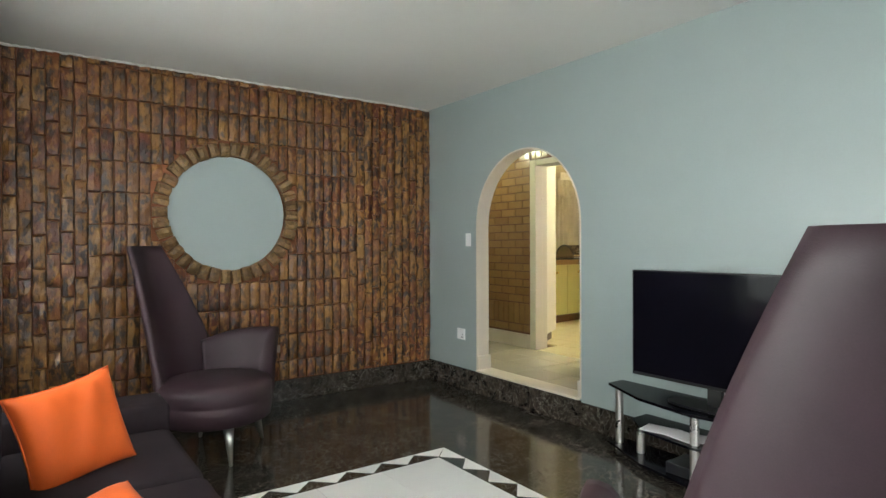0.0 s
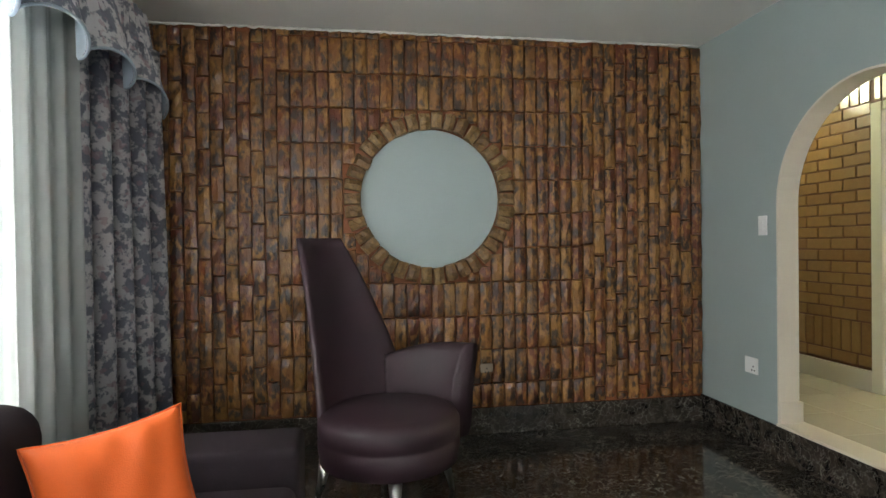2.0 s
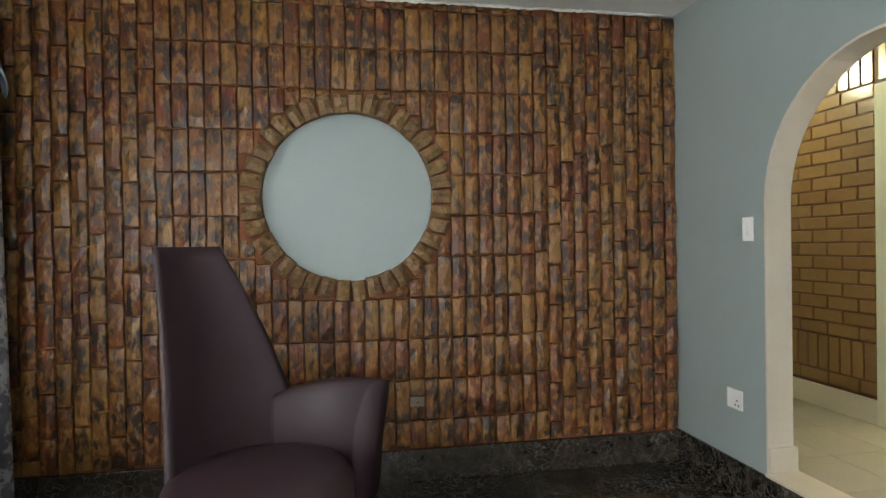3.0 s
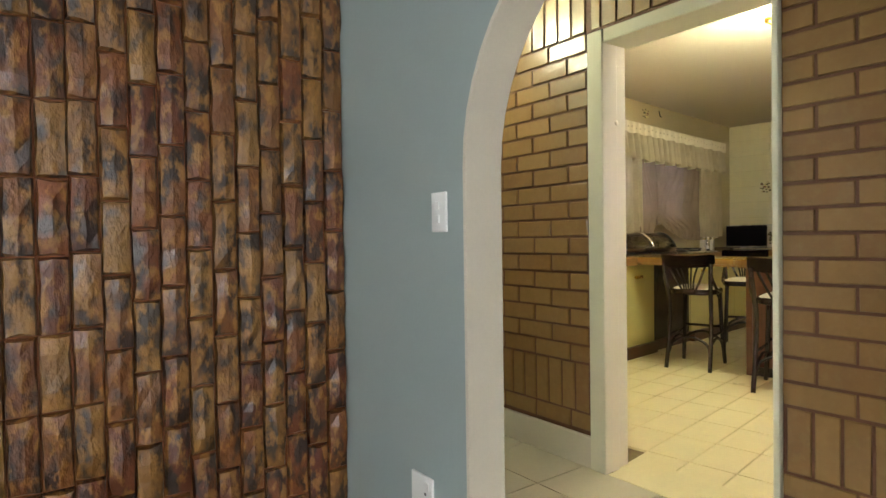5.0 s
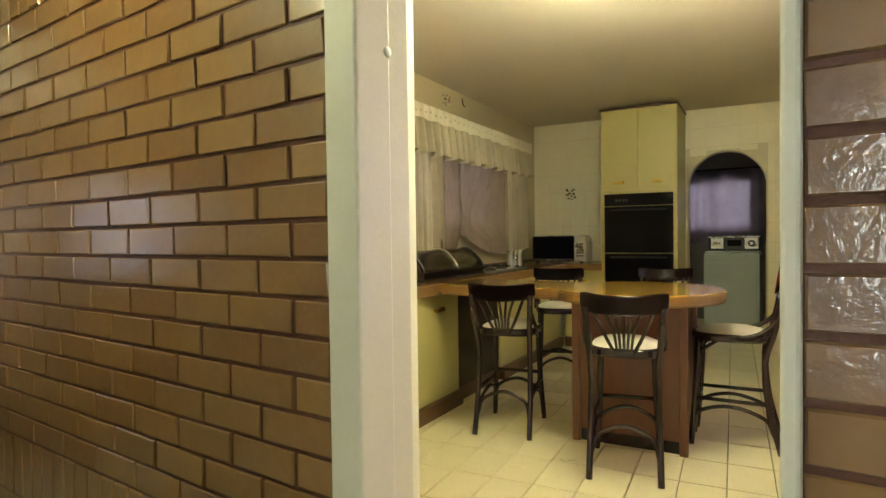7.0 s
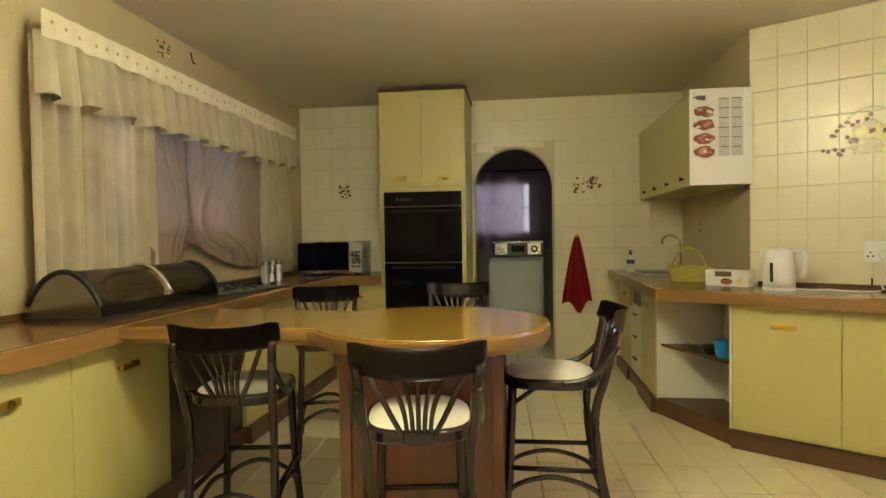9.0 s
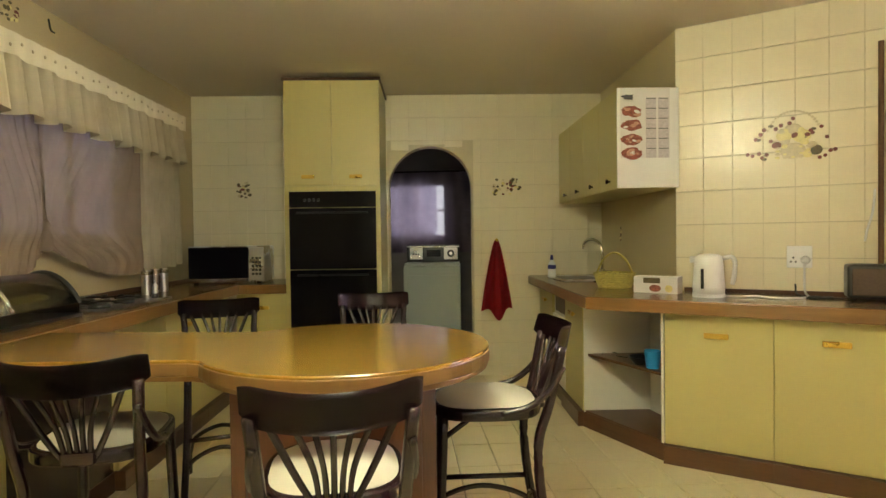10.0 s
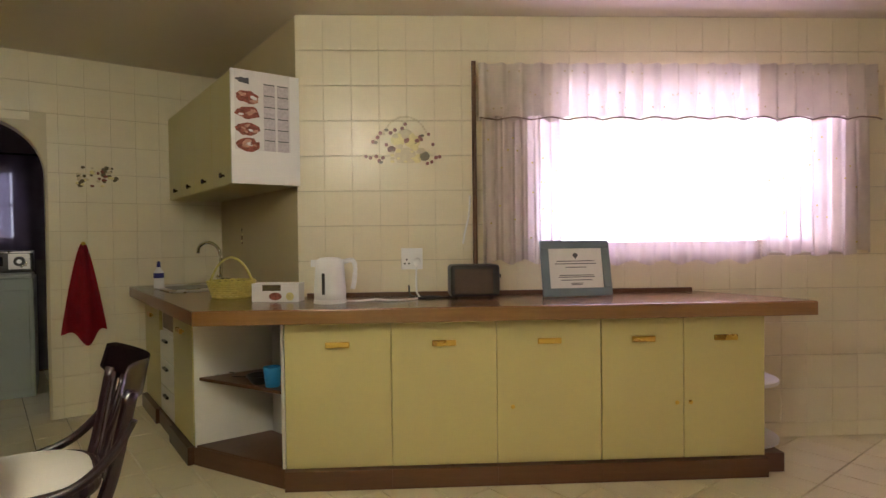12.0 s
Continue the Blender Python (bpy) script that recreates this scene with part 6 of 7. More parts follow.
# high-backed accent chair: faces +x, its low arm on the +y side
def accent_chair():
    c = thing("accent_chair", "plum leatherette accent chair with tall tapering back and one arm", "chair", group="tall-backed accent chairs")
    part("drum", lathe([(0, 0.22), (0.30, 0.22), (0.335, 0.235), (0.345, 0.30), (0.345, 0.345), (0.338, 0.352), (0.345, 0.36), (0.345, 0.43), (0.325, 0.462), (0.28, 0.474), (0, 0.478)], 56), M_LEATHER, c, "round upholstered seat drum", smooth=True)

    def back(u, v):
        z = 0.235 + 1.075 * v
        w = u * 2 - 1
        yl = 0.155 + 0.36 * (1 - v) * (1 - 0.35 * (1 - v)) + 0.10 * v * (1 - v)
        yr = -0.145 - 0.15 * (1 - v) ** 1.2
        y = yr + (yl - yr) * u
        hug = 0.05 + 0.10 * (1 - v)
        x = -0.30 - 0.27 * v ** 1.15 + hug * w * w
        return (x, y, z)

    def shell(t, v):
        """Closed section: front face, then the rear face."""
        th = 0.105 - 0.045 * v
        if t < 0.5:
            u = t * 2
            p = Vector(back(u, v))
            k = max(0.0, 1 - abs(2 * u - 1) ** 6)
            return p + Vector((th * 0.5 * k ** 0.5, 0, 0))
        u = 2 - t * 2
        p = Vector(back(u, v))
        k = max(0.0, 1 - abs(2 * u - 1) ** 6)
        return p - Vector((th * 0.5 * k ** 0.5, 0, 0))
    bm = sheet(lambda t, v: shell(t, v), 56, 22)
    bmesh.ops.remove_doubles(bm, verts=bm.verts[:], dist=0.0015)
    bmesh.ops.holes_fill(bm, edges=[e for e in bm.edges if e.is_boundary], sides=200)
    bmesh.ops.recalc_face_normals(bm, faces=bm.faces[:])
    part("backrest", bm, M_LEATHER, c, "tall tapering padded back", smooth=True)

    def arm(t, v):
        # v runs round the seat from the back to the open end; t round the section
        a = math.radians(138 - 64 * v)
        r = 0.375 + 0.075 * v
        top = 0.66 + 0.075 * v + 0.02 * math.sin(math.pi * v)
        low = 0.24
        s = 2 * math.pi * t
        hz = low + (top - low) * (0.5 + 0.5 * math.sin(s))
        flare = 0.075 * v * max(0.0, (hz - 0.45) / 0.3) ** 1.5
        rr = r + (0.055 + 0.012 * v) * math.copysign(abs(math.cos(s)) ** 0.5, math.cos(s)) + flare
        return (rr * math.cos(a), rr * math.sin(a), hz)
    bm = sheet(arm, 32, 20)
    bmesh.ops.remove_doubles(bm, verts=bm.verts[:], dist=0.001)
    bmesh.ops.holes_fill(bm, edges=[e for e in bm.edges if e.is_boundary], sides=200)
    bmesh.ops.recalc_face_normals(bm, faces=bm.faces[:])
    part("arm", bm, M_LEATHER, c, "low curled arm on one side", smooth=True)
    for x, y in ((0.20, -0.17), (0.12, 0.27), (-0.24, -0.20), (-0.24, 0.20)):
        d = Vector((x, y, 0)).normalized()
        p = Vector((x, y, 0))
        part("leg", tube([p + Vector((0, 0, 0.225)), p + d * 0.02 + Vector((0, 0, 0.12)), p + d * 0.05], [0.034, 0.022, 0.010], 12), M_STEEL, c, "tapered brushed steel leg", smooth=True)
    return c


ac = accent_chair()
ac.matrix_basis = pose(0.95, 3.86, 0, 0, 0, -48)
near = copy_thing(ac, pose(1.23, 0.42, 0, 0, 0, 30))
near.scale = (1.0, 1.0, 1.012)

# television and its stand
stand = thing("tv_stand", "black glass television stand on round steel legs", "tv stand", pose(0, 0, 0))
part("top_shelf", prism([(3.03, 2.45), (2.86, 2.10), (2.80, 1.75), (2.86, 1.40), (3.03, 1.05), (3.17, 1.05), (3.17, 2.45)], 0.405, 0.422, 0.003), M_BLACKGLASS, stand)
part("low_shelf", prism([(3.0, 2.25), (2.84, 2.05), (2.80, 1.75), (2.84, 1.45), (3.0, 1.25), (3.15, 1.25), (3.15, 2.25)], 0.235, 0.248, 0.003), M_BLACKGLASS, stand)
part("base_shelf", prism([(3.04, 2.46), (2.86, 2.10), (2.80, 1.75), (2.86, 1.40), (3.04, 1.04), (3.165, 1.04), (3.165, 2.46)], 0.03, 0.045, 0.003), M_BLACKGLASS, stand)
for x, y, h in ((3.075, 2.40, 0.4045), (3.075, 1.10, 0.4045), (2.86, 1.75, 0.4045), (3.02, 2.20, 0.2345), (3.02, 1.30, 0.2345)):
    part("leg", lathe([(0, 0), (0.024, 0), (0.024, h), (0, h)], 18, m=pose(x, y, 0)), M_STEEL, stand, smooth=False)
tv = thing("television", "black flat-screen television switched off on a glass stand", "television", pose(2.985, 1.71, 0.4225))
part("screen_body", box((-0.012, -0.515, 0.105), (0.03, 0.515, 0.735), 0.004), M_BLACK, tv)
part("screen", box((-0.0135, -0.505, 0.125), (-0.0121, 0.505, 0.727)), M_BLACKGLASS, tv, "dark glossy screen")
part("neck", box((-0.005, -0.04, 0.012), (0.025, 0.04, 0.106), 0.004), M_BLACK, tv)
part("foot", prism(super_ellipse(0.10, 0.26, 3), 0.0, 0.012, 0.003), M_BLACK, tv)
for i, (x, y, a) in enumerate(((2.93, 2.00, 12), (2.92, 1.86, -8), (2.95, 1.72, 25))):
    solid("paper", box((-0.07, -0.10, 0.0), (0.07, 0.10, 0.003 + 0.001 * i), 0.0005, 1), M_PAPER, "loose white paper on the television stand shelf", "paper", group="loose papers", m=pose(x, y, 0.2485 + 0.0045 * i, 0, 0, a))
dec = thing("media_box", "small black media box on the television stand base", "media box", pose(2.97, 1.75, 0.0455))
part("body", box((-0.10, -0.18, 0), (0.10, 0.18, 0.06), 0.004), M_BLACK, dec)

# lounge curtains
def sheer_f(u, v):
    y = 0.45 + 3.62 * u
    k = 0.6 + 0.4 * (1 - v)
    return (-0.50 + 0.034 * k * (math.sin(2 * math.pi * 27 * u + 1.5 * math.sin(17 * u)) + 0.4 * math.sin(2 * math.pi * 71 * u)), y, 0.03 + 2.37 * v)
sc = thing("sheer_curtain", "white sheer curtain across the bright lounge window", "curtain", pose(0, 0, 0))
part("sheer", sheet(sheer_f, 420, 8), M_SHEER, sc, smooth=True)
part("rod", tube([(-0.50, 0.4, 2.42), (-0.50, 4.68, 2.42)], 0.014, 10), M_WHITEPLASTIC, sc)

def drape_f(u, v):
    t = u
    y = 4.0 + 0.66 * t
    sweep = 0.05 * (1 - v)
    return (-0.49 + 0.17 * t + 0.035 * math.sin(2 * math.pi * 4.6 * u + 0.6) * (0.8 + 0.2 * (1 - v)) + sweep * t, y - 0.02 * math.cos(2 * math.pi * 4.6 * u), 0.03 + 2.37 * v)
dc = thing("drape", "heavy grey floral drape hanging beside the window", "curtain", pose(0, 0, 0))
part("drape_cloth", sheet(drape_f, 110, 14, 0.006), M_FLORAL, dc, smooth=True)
part("drape_hem", sheet(lambda u, v: tuple(Vector(drape_f(u, 0.035 * v)) + Vector((0.008, 0, -0.004))), 110, 2, 0.003), M_FLORAL, dc, "turned-up hem of the drape", smooth=True)
part("leading_edge", tube([drape_f(1.0, i / 20) for i in range(21)], 0.008, 6), M_LINING, dc, "pale lined leading edge", smooth=True)

def valance_f(u, v):
    y = 0.3 + 4.40 * u
    d = 1 - v
    ph = 2 * math.pi * 8.5 * u
    x = -0.40 + 0.012 * math.sin(2 * math.pi * 60 * u) * (1 - d) + 0.065 * d ** 1.4 * math.sin(ph) + 0.07 * d
    zb = 2.06 + 0.10 * u + 0.05 * math.sin(ph + 1.2) + (-0.07 if u > 0.93 else 0.0) * (u - 0.93) / 0.07
    return (x, y - 0.03 * d * math.cos(ph), zb + (2.632 - zb) * v)
vc = thing("valance", "gathered grey floral valance with pale blue lined flounces", "valance", pose(0, 0, 0))
part("flounce", sheet(valance_f, 300, 14), M_FLORAL, vc, smooth=True)
part("lining", sheet(lambda u, v: tuple(Vector(valance_f(u, v * 0.7)) + Vector((-0.010, 0, 0.004))), 300, 10), M_LINING, vc, "pale blue lining", smooth=True)
part("hem_piping", tube([valance_f(i / 260, 0.0) for i in range(261)], 0.007, 6), M_LINING, vc, "pale blue corded hem", smooth=True)

# switch and sockets of the lounge
def switch_plate(m, w, h, rockers, label):
    s = thing("light_switch", label, "switch", m)
    part("plate", box((-w / 2, 0, -h / 2), (w / 2, 0.009, h / 2), 0.003), M_WHITEPLASTIC, s)
    for x, z in rockers:
        part("rocker", box((x - 0.008, 0.0092, z - 0.012), (x + 0.008, 0.014, z + 0.012), 0.002), M_WHITEPLASTIC, s)
    return s


LW = pose(LIV_X1, 0, 0, 0, 0, 90)
switch_plate(LW @ pose(4.178, 0.0005, 1.36), 0.072, 0.118, [(0.0, -0.02), (0.0, 0.02)], "white light switch plate on the blue wall")
socket_plate(LW @ pose(4.288, 0.0005, 0.495), 0.115, 0.10, [(x - 0.02, z) for x, z in tri3], "white wall socket on the blue wall")
brick_socket = socket_plate(pose(1.655, LIV_Y1 - 0.016, 0.445, 0, 0, 180), 0.085, 0.06, tri3, "small brownish grey socket set in the brick wall", False)
M_SOCKETGREY = surface("brown_grey_plastic", (0.20, 0.15, 0.11), 0.4)
for piece in brick_socket.children:
    if piece.name.startswith("plate"):
        piece.data.materials[0] = M_SOCKETGREY


# ---------------------------------------------------------------- bricks and tiles, piece by piece
def chip(w, h, d, bevel, name, material, rough=0.0):
    """A brick or tile face: w along x, h along z, standing d proud of y = 0 towards -y."""
    bm = bmesh.new()
    x, z, b = w / 2, h / 2, bevel
    back = [bm.verts.new(p) for p in ((-x, 0, -z), (x, 0, -z), (x, 0, z), (-x, 0, z))]
    mid = [bm.verts.new((px + random.uniform(-rough, rough), -d + b, pz + random.uniform(-rough, rough))) for px, pz in ((-x, -z), (x, -z), (x, z), (-x, z))]
    top = [bm.verts.new((px + random.uniform(-rough, rough), -d + random.uniform(-rough, rough), pz + random.uniform(-rough, rough))) for px, pz in ((-x + b, -z + b), (x - b, -z + b), (x - b, z - b), (-x + b, z - b))]
    for lo, hi in ((back, mid), (mid, top)):
        for i in range(4):
            j = (i + 1) % 4
            bm.faces.new((lo[i], lo[j], hi[j], hi[i]))
    bm.faces.new(top)
    bmesh.ops.recalc_face_normals(bm, faces=bm.faces[:])
    return mesh_of(name, bm, material)


def split_chip(w, h, d, name, material, rough=0.005):
    """A split brick: its face a coarse grid of knocked-off facets, rounded towards the joints."""
    bm = bmesh.new()
    nx, nz = 2, 4
    back, front = {}, {}
    for i in range(nx + 1):
        for k in range(nz + 1):
            rim = i in (0, nx) or k in (0, nz)
            corner = i in (0, nx) and k in (0, nz)
            x, z = (i / nx - 0.5) * w, (k / nz - 0.5) * h
            if rim:
                back[i, k] = bm.verts.new((x, 0, z))
            sx, sz = (0.88 if i in (0, nx) else 1.0), (0.95 if k in (0, nz) else 1.0)
            depth = d * (0.55 if corner else (0.74 if rim else 1.0)) + random.uniform(-rough, rough) * (0.6 if rim else 1.0)
            front[i, k] = bm.verts.new((x * sx + random.uniform(-rough, rough) * 0.7, -depth, z * sz + random.uniform(-rough, rough)))
    for i in range(nx):
        for k in range(nz):
            bm.faces.new((front[i, k], front[i + 1, k], front[i + 1, k + 1], front[i, k + 1]))
    loop = [(i, 0) for i in range(nx)] + [(nx, k) for k in range(nz)] + [(i, nz) for i in range(nx, 0, -1)] + [(0, k) for k in range(nz, 0, -1)]
    for p, q in zip(loop, loop[1:] + loop[:1]):
        bm.faces.new((back[p], back[q], front[q], front[p]))
    bmesh.ops.recalc_face_normals(bm, faces=bm.faces[:])
    return mesh_of(name, bm, material)


def lay(pieces, name, parent, limit, near):
    """Pieces (mesh, matrix): the ones nearest to a place are objects of their own, the rest one joined mesh of kind stuff."""
    pieces = sorted(pieces, key=lambda q: (q[1].translation - Vector(near)).length)
    inv = parent.matrix_world.inverted()
    for me, m in pieces[:limit]:
        ob = new(name, me)
        ob.parent = parent
        ob.matrix_basis = inv @ m
    if pieces[limit:]:
        verts, faces, count = [], [], 0
        for me, m in pieces[limit:]:
            verts += [inv @ m @ v.co for v in me.vertices]
            faces += [[count + i for i in p.vertices] for p in me.polygons]
            count += len(me.vertices)
        rest = bpy.data.meshes.new(name + "_rest")
        rest.from_pydata(verts, [], faces)
        rest.materials.append(pieces[0][0].materials[0])
        ob = new(name + "_rest", rest)
        ob.parent = parent
        tagged(ob, kind="stuff")


bpy.context.view_layer.update()

# lounge feature wall: upright split bricks in columns, a ring of bricks round the niche
NX, NZ, NR, RR = 1.300, 1.572, 0.461, 0.556
bm = bmesh.new()
N = 64
for y in (LIV_Y1 + 0.012, LIV_Y1 + 0.055):
    ins = [bm.verts.new((NX + NR * math.cos(2 * math.pi * i / N), y, NZ + NR * math.sin(2 * math.pi * i / N))) for i in range(N)]
    if y < LIV_Y1 + 0.03:
        outs = []
        for i in range(N):
            c, s = math.cos(2 * math.pi * i / N), math.sin(2 * math.pi * i / N)
            k = min((LIV_X1 - NX) / c if c > 1e-6 else ((LIV_X0 - NX) / c if c < -1e-6 else 99), (LIV_H - NZ) / s if s > 1e-6 else ((0 - NZ) / s if s < -1e-6 else 99))
            outs.append(bm.verts.new((NX + k * c, y, NZ + k * s)))
        for i in range(N):
            j = (i + 1) % N
            bm.faces.new((ins[i], ins[j], outs[j], outs[i]))
        first = ins
    else:
        for i in range(N):
            j = (i + 1) % N
            bm.faces.new((first[j], first[i], ins[i], ins[j]))
bmesh.ops.recalc_face_normals(bm, faces=bm.faces[:])
part("mortar_bed", bm, M_MORTAR, wall_north, "brown mortar bed behind the split bricks")
variants = [split_chip(0.0775, 0.222, random.uniform(0.019, 0.030), "brick", M_CLINKER, 0.0055) for _ in range(26)]
shorts = {}
bricks = []
col, x = 0, LIV_X1 - 0.041
while x > LIV_X0:
    off = (0.0, 0.12, 0.06, 0.16)[col % 4] + random.uniform(-0.012, 0.012)
    # a plain stacked band round the niche, as laid
    if 0.30 < x < 2.36:
        off = 0.0708 + random.uniform(-0.004, 0.004)
    z = 0.185 - off
    while z < LIV_H - 0.02:
        z0, z1 = max(z, 0.18), min(z + 0.219, LIV_H - 0.012)
        spans = [(z0, z1)]
        dx = max(0.0, abs(x - NX) - 0.015)
        if dx < RR + 0.006:
            hole = math.sqrt(max(0, (RR + 0.008) ** 2 - dx * dx))
            spans = [(a, b) for a, b in ((z0, min(z1, NZ - hole)), (max(z0, NZ + hole), z1)) if b > a]
        for a, b in spans:
            if b - a < 0.022:
                continue
            if b - a > 0.215:
                me = random.choice(variants)
            else:
                key = (round((b - a) / 0.012), random.randrange(2))
                if key not in shorts:
                    shorts[key] = split_chip(0.0775, key[0] * 0.012, random.uniform(0.019, 0.029), "brick", M_CLINKER, 0.004)
                me = shorts[key]
            bricks.append((me, pose(x + random.uniform(-0.002, 0.002), LIV_Y1 + 0.012, (a + b) / 2, 0, random.uniform(-0.8, 0.8), 0)))
        z += 0.2265
    x -= 0.0808
    col += 1
lay(bricks, "brick", wall_north, 300, (2.3, LIV_Y1, 1.4))
ring = [split_chip(0.074, RR - NR + 0.014, random.uniform(0.040, 0.056), "ring_brick", M_RING, 0.006) for _ in range(10)]
for i in range(38):
    a = 2 * math.pi * i / 38 + random.uniform(-0.01, 0.01)
    r = (NR + RR) / 2 + random.uniform(-0.006, 0.008)
    ob = new("ring_brick", random.choice(ring))
    ob.parent = wall_north
    ob.matrix_basis = pose(NX + r * math.cos(a), LIV_Y1 + 0.012, NZ + r * math.sin(a), 0, 90 - math.degrees(a) + random.uniform(-3, 3), 0)

# hall wall: varnished stretcher bond between two soldier courses
stretch = [chip(0.223, 0.0755, 0.007, 0.003, "brick", M_FACE, 0.0016) for _ in range(8)]
upright = [chip(0.0755, 0.223, 0.007, 0.003, "brick", M_FACE, 0.0016) for _ in range(5)]
cut_cache = {}


def hall_wall(y_lo, y_hi, keep, shift=0.0):
    out = []

    def put(ya, yb, z, h):
        lo, hi = max(ya, y_lo + 0.004), min(yb, y_hi - 0.004)
        if hi - lo < 0.02 or not keep(lo, hi, z, h):
            return
        w = hi - lo
        if h > 0.2 and w > 0.07:
            me = random.choice(upright)
        elif h < 0.2 and w > 0.218:
            me = random.choice(stretch)
        else:
            key = (round(w / 0.01), h > 0.2)
            if key not in cut_cache:
                cut_cache[key] = chip(key[0] * 0.01, h, 0.007, 0.003, "brick", M_FACE, 0.001)
            me = cut_cache[key]
        out.append((me, pose(4.380, (lo + hi) / 2, z + h / 2, random.gauss(0, 0.25), 0, -90 + random.gauss(0, 0.45))))

    # courses: one flat, one soldier, flats, soldier, flats
    z, row = 0.366, 0
    kinds = ["f", "s"] + ["f"] * 18 + ["s"] + ["f"] * 6
    for kind in kinds:
        if kind == "f":
            y = y_lo - 0.2 - (0.117 if row % 2 else 0)
            y = math.floor(y / 0.235) * 0.235 + (0.117 if row % 2 else 0) + shift
            while y < y_hi:
                put(y, y + 0.222, z, 0.074)
                y += 0.235
            z += 0.086
        else:
            y = math.floor(y_lo / 0.0865) * 0.0865
            while y < y_hi:
                put(y, y + 0.074, z, 0.222)
                y += 0.0865
            z += 0.235
        row += 1
        if z > 2.75:
            break
    return out


def clear_of_door(lo, hi, z, h):
    return not (hi > DOOR_Y0 - 0.012 and lo < DOOR_Y1 + 0.012 and z < DOOR_TOP + 0.012)


hall = hall_wall(DOOR_Y1 + 0.012, 6.81, clear_of_door) + hall_wall(1.6, DOOR_Y0 - 0.012, clear_of_door, -0.021) + hall_wall(DOOR_Y0 - 0.010, DOOR_Y1 + 0.010, clear_of_door)
lay(hall, "brick", wall_hall, 300, (4.37, 4.3, 1.3))
ends_laid = []
z, row = 0.366, 0
while z < 2.75:
    x = HALL_X0 - (0.117 if row % 2 else 0.0)
    while x < 4.37:
        lo, hi = max(x, HALL_X0 + 0.003), min(x + 0.222, 4.366)
        if hi > HW_X0 - 0.01 and lo < HW_X1 + 0.01 and z + 0.074 > HW_Z0 - 0.01 and z < HW_Z1 + 0.01:
            if lo < HW_X1 + 0.01 < hi:
                lo = HW_X1 + 0.012
            else:
                lo = hi
        if hi - lo > 0.215:
            ends_laid.append((random.choice(stretch), pose((lo + hi) / 2, 6.82, z + 0.037)))
        elif hi - lo > 0.02:
            key = (round((hi - lo) / 0.01), False)
            if key not in cut_cache:
                cut_cache[key] = chip(key[0] * 0.01, 0.074, 0.007, 0.003, "brick", M_FACE, 0.001)
            ends_laid.append((cut_cache[key], pose((lo + hi) / 2, 6.82, z + 0.037)))
        x += 0.235
    z += 0.086
    row += 1
lay(ends_laid, "brick", wall_hall_end, 300, (4.3, 6.8, 1.3))

# wall tiles of the kitchen, 15 x 20 cm
tile = chip(0.1592, 0.1995, 0.008, 0.0015, "tile", M_TILE)
tile_cut = {}


def tiles_on(x_lo, x_hi, keep, clip=None):
    out = []
    z = KIT_H - 0.005 - 0.2
    while z > FLOOR2 - 0.2:
        x = x_hi - 0.0795
        while x > x_lo - 0.05:
            lo, hi = max(x - 0.0797, x_lo), min(x + 0.0797, x_hi)
            zz = max(z, FLOOR2)
            if clip:
                lo, hi, zz = clip(lo, hi, zz, z + 0.2)
            if hi - lo > 0.02 and z + 0.2 - zz > 0.02 and keep(lo, hi, zz, z + 0.2):
                if hi - lo > 0.155 and zz == z:
                    me = tile
                else:
                    key = (round((hi - lo) / 0.005), round((z + 0.2 - zz) / 0.005))
                    if key not in tile_cut:
                        tile_cut[key] = chip(key[0] * 0.005, key[1] * 0.005, 0.008, 0.0015, "tile", M_TILE)
                    me = tile_cut[key]
                out.append((me, (lo + hi) / 2, (zz + z + 0.2) / 2))
            x -= 0.1605
        z -= 0.2035
    return out


def beside_window(lo, hi, z0, z1):
    return not (lo < AW_X1 - 0.01 and hi > AW_X0 + 0.01 and z0 < AW_Z1 - 0.02 and z1 > AW_Z0 + 0.02)


slant = [(me, ANG @ pose(x, -0.012, z, 0, random.uniform(-0.12, 0.12), 180)) for me, x, z in tiles_on(-5.6, 0.03, beside_window)]
lay(slant, "tile", wall_slant, 300, ANG @ Vector((-1.2, 0, 1.7)))


def beside_arch(lo, hi, z0, z1):
    if hi < ARC2_Y0 or lo > ARC2_Y1:
        return True
    mid = (ARC2_Y0 + ARC2_Y1) / 2
    return min(z0, z1) > 1.90 + (ARC2_TOP - 1.90) * math.sqrt(max(0.0, 1 - (max(0.0, max(lo - mid, mid - hi)) / (ARC2_Y1 - mid)) ** 2)) - 0.02


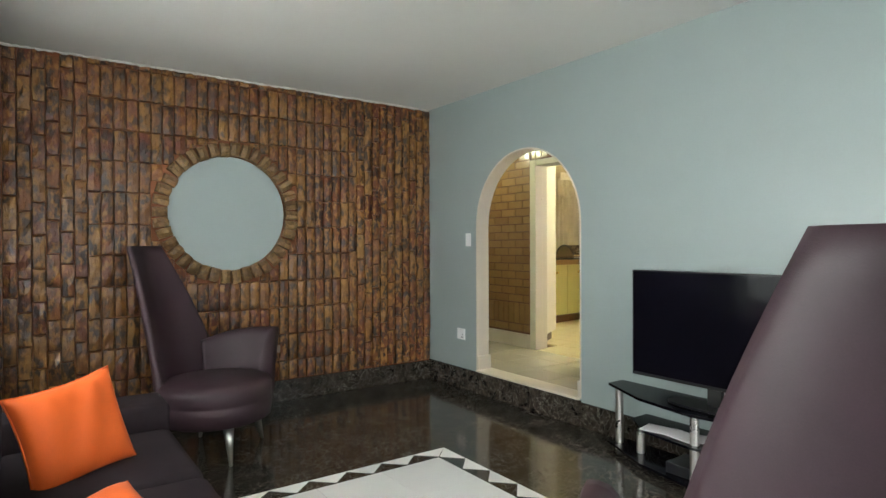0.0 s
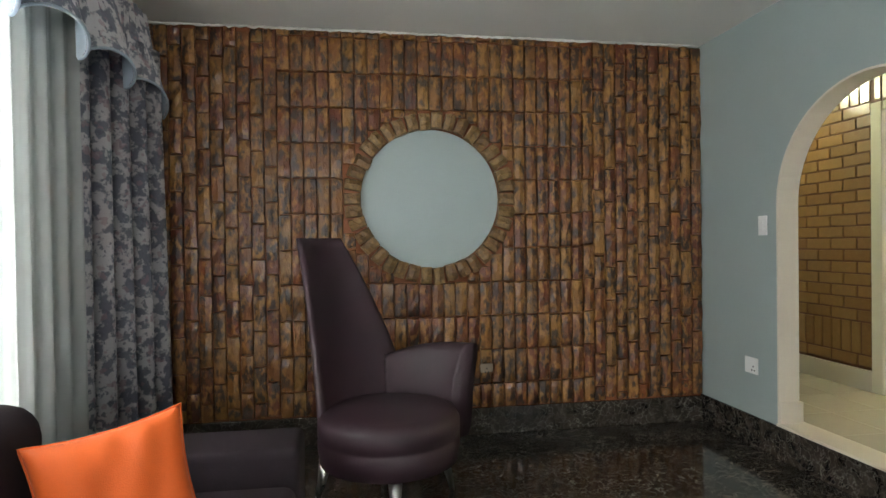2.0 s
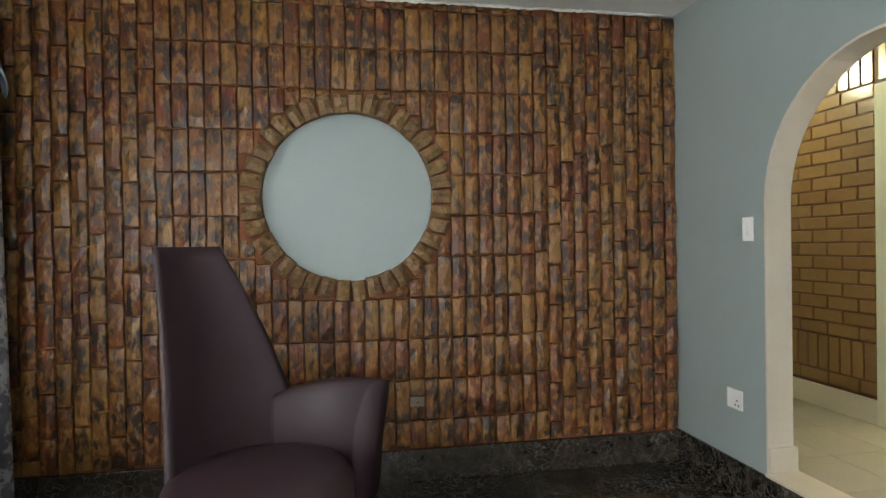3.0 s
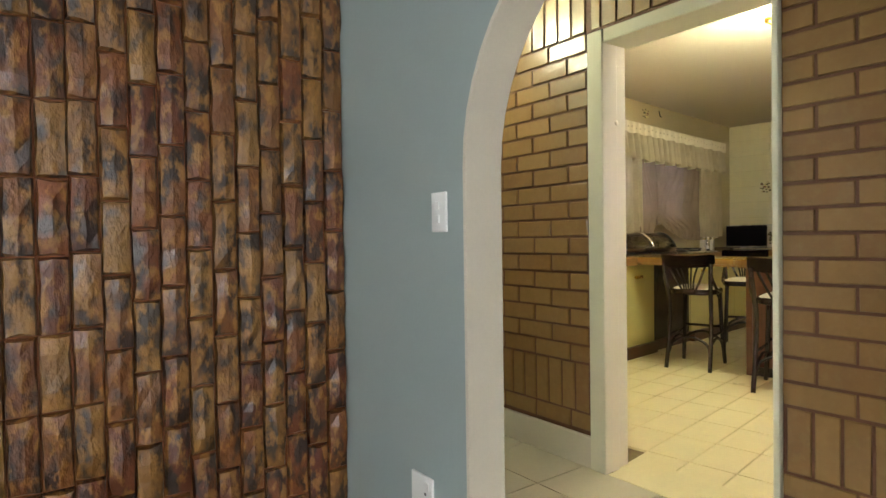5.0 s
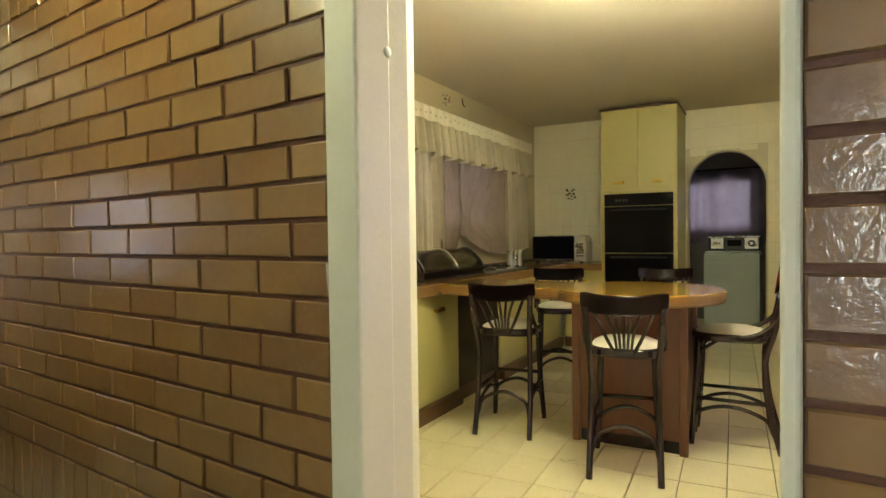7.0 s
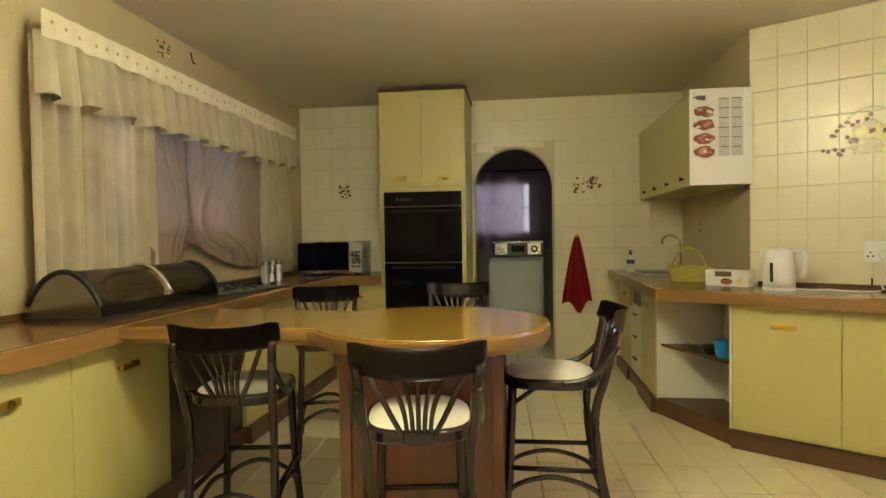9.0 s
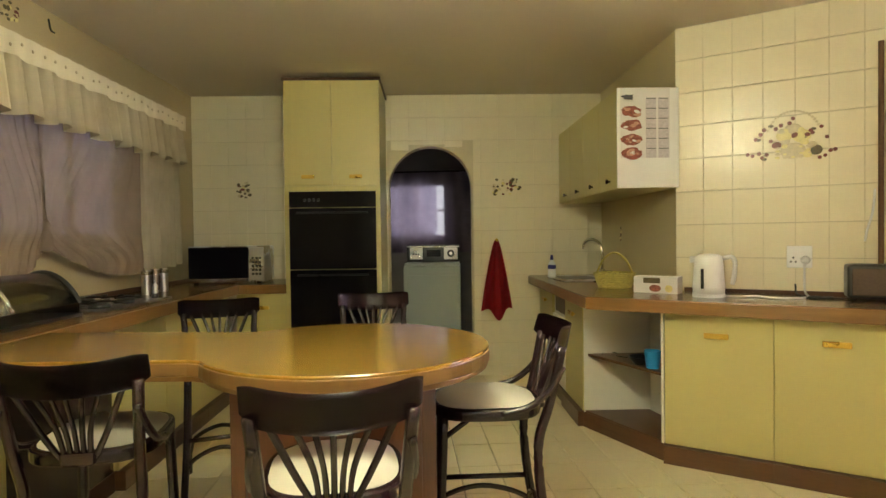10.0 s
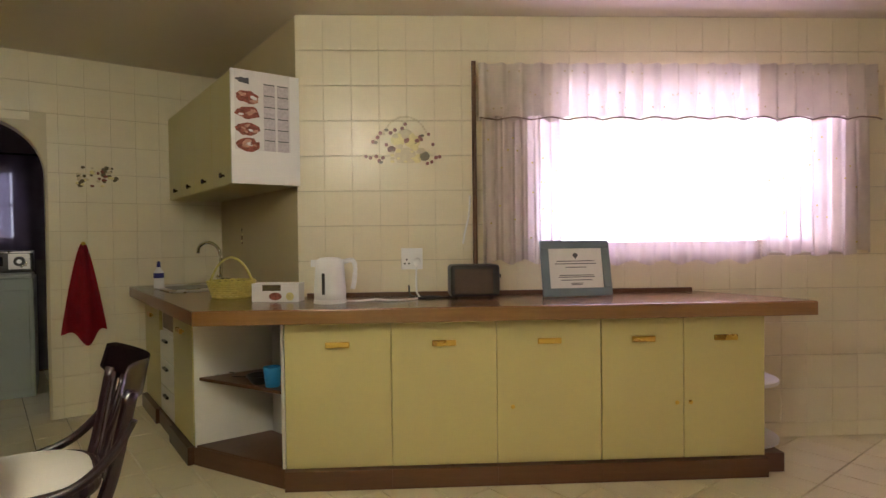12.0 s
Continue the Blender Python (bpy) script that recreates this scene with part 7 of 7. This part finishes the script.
def cut_at_arch(lo, hi, z0, z1):
    """Tiles cut to the arch: at its sides below the spring, along its underside above it."""
    if lo < ARC2_Y0 < hi and z0 < ARC2_TOP:
        hi = ARC2_Y0 - 0.010
    elif lo < ARC2_Y1 < hi and z0 < ARC2_TOP:
        lo = ARC2_Y1 + 0.010
    elif lo >= ARC2_Y0 and hi <= ARC2_Y1 and z1 > 1.9:
        mid = (ARC2_Y0 + ARC2_Y1) / 2
        off = max(0.0, max(lo - mid, mid - hi)) / (ARC2_Y1 - mid)
        z0 = max(z0, 1.90 + (ARC2_TOP - 1.90) * math.sqrt(1 - off * off) + 0.010)
    return lo, hi, z0


backs = [(me, KIT @ pose(0.0, x, z, 0, random.uniform(-0.12, 0.12), -90)) for me, x, z in tiles_on(-0.10, KIT_LEFT, beside_arch, cut_at_arch)]
lay(backs, "tile", wall_back, 300, KIT @ Vector((0, 0.9, 1.5)))

# kitchen floor tiles, 21 x 33 cm, and hall floor tiles
def floor_slab(w, d, name, material):
    bm = bmesh.new()
    x, y, b = w / 2, d / 2, 0.002
    low = [bm.verts.new(p) for p in ((-x, -y, 0), (x, -y, 0), (x, y, 0), (-x, y, 0))]
    top = [bm.verts.new(p) for p in ((-x + b, -y + b, 0.012), (x - b, -y + b, 0.012), (x - b, y - b, 0.012), (-x + b, y - b, 0.012))]
    for i in range(4):
        j = (i + 1) % 4
        bm.faces.new((low[i], low[j], top[j], top[i]))
    bm.faces.new(top)
    bmesh.ops.recalc_face_normals(bm, faces=bm.faces[:])
    return mesh_of(name, bm, material)


slab = floor_slab(0.331, 0.2085, "floor_tile", M_FLOORTILE)
floor_k = bpy.data.objects["floor_kitchen"]
tiles = []
FT = KIT @ pose(-2.078, 0.683, 0, 0, 0, 2.4)
for i in range(-18, 14):
    for j in range(-25, 22):
        p = FT @ Vector(((i + 0.5) * 0.3355, (j + 0.5) * 0.2125, FLOOR2 - 0.012))
        if 4.60 < p.x < 12.3 and -2.0 < p.y < 7.2:
            tiles.append((slab, Matrix.Translation(p) @ pose(0, 0, 0, 0, 0, 8.4)))
lay(tiles, "floor_tile", floor_k, 300, (7.2, 4.2, 0.2))
slab2 = floor_slab(0.34, 0.396, "floor_tile", M_HALLFLOOR)
floor_h = bpy.data.objects["floor_hall"]
lay([(slab2, pose(3.36 + 0.171 + i * 0.344, 0.8 + j * 0.4, FLOOR2 - 0.012)) for i in range(3) for j in range(16)], "floor_tile", floor_h, 300, (3.9, 3.5, 0.2))
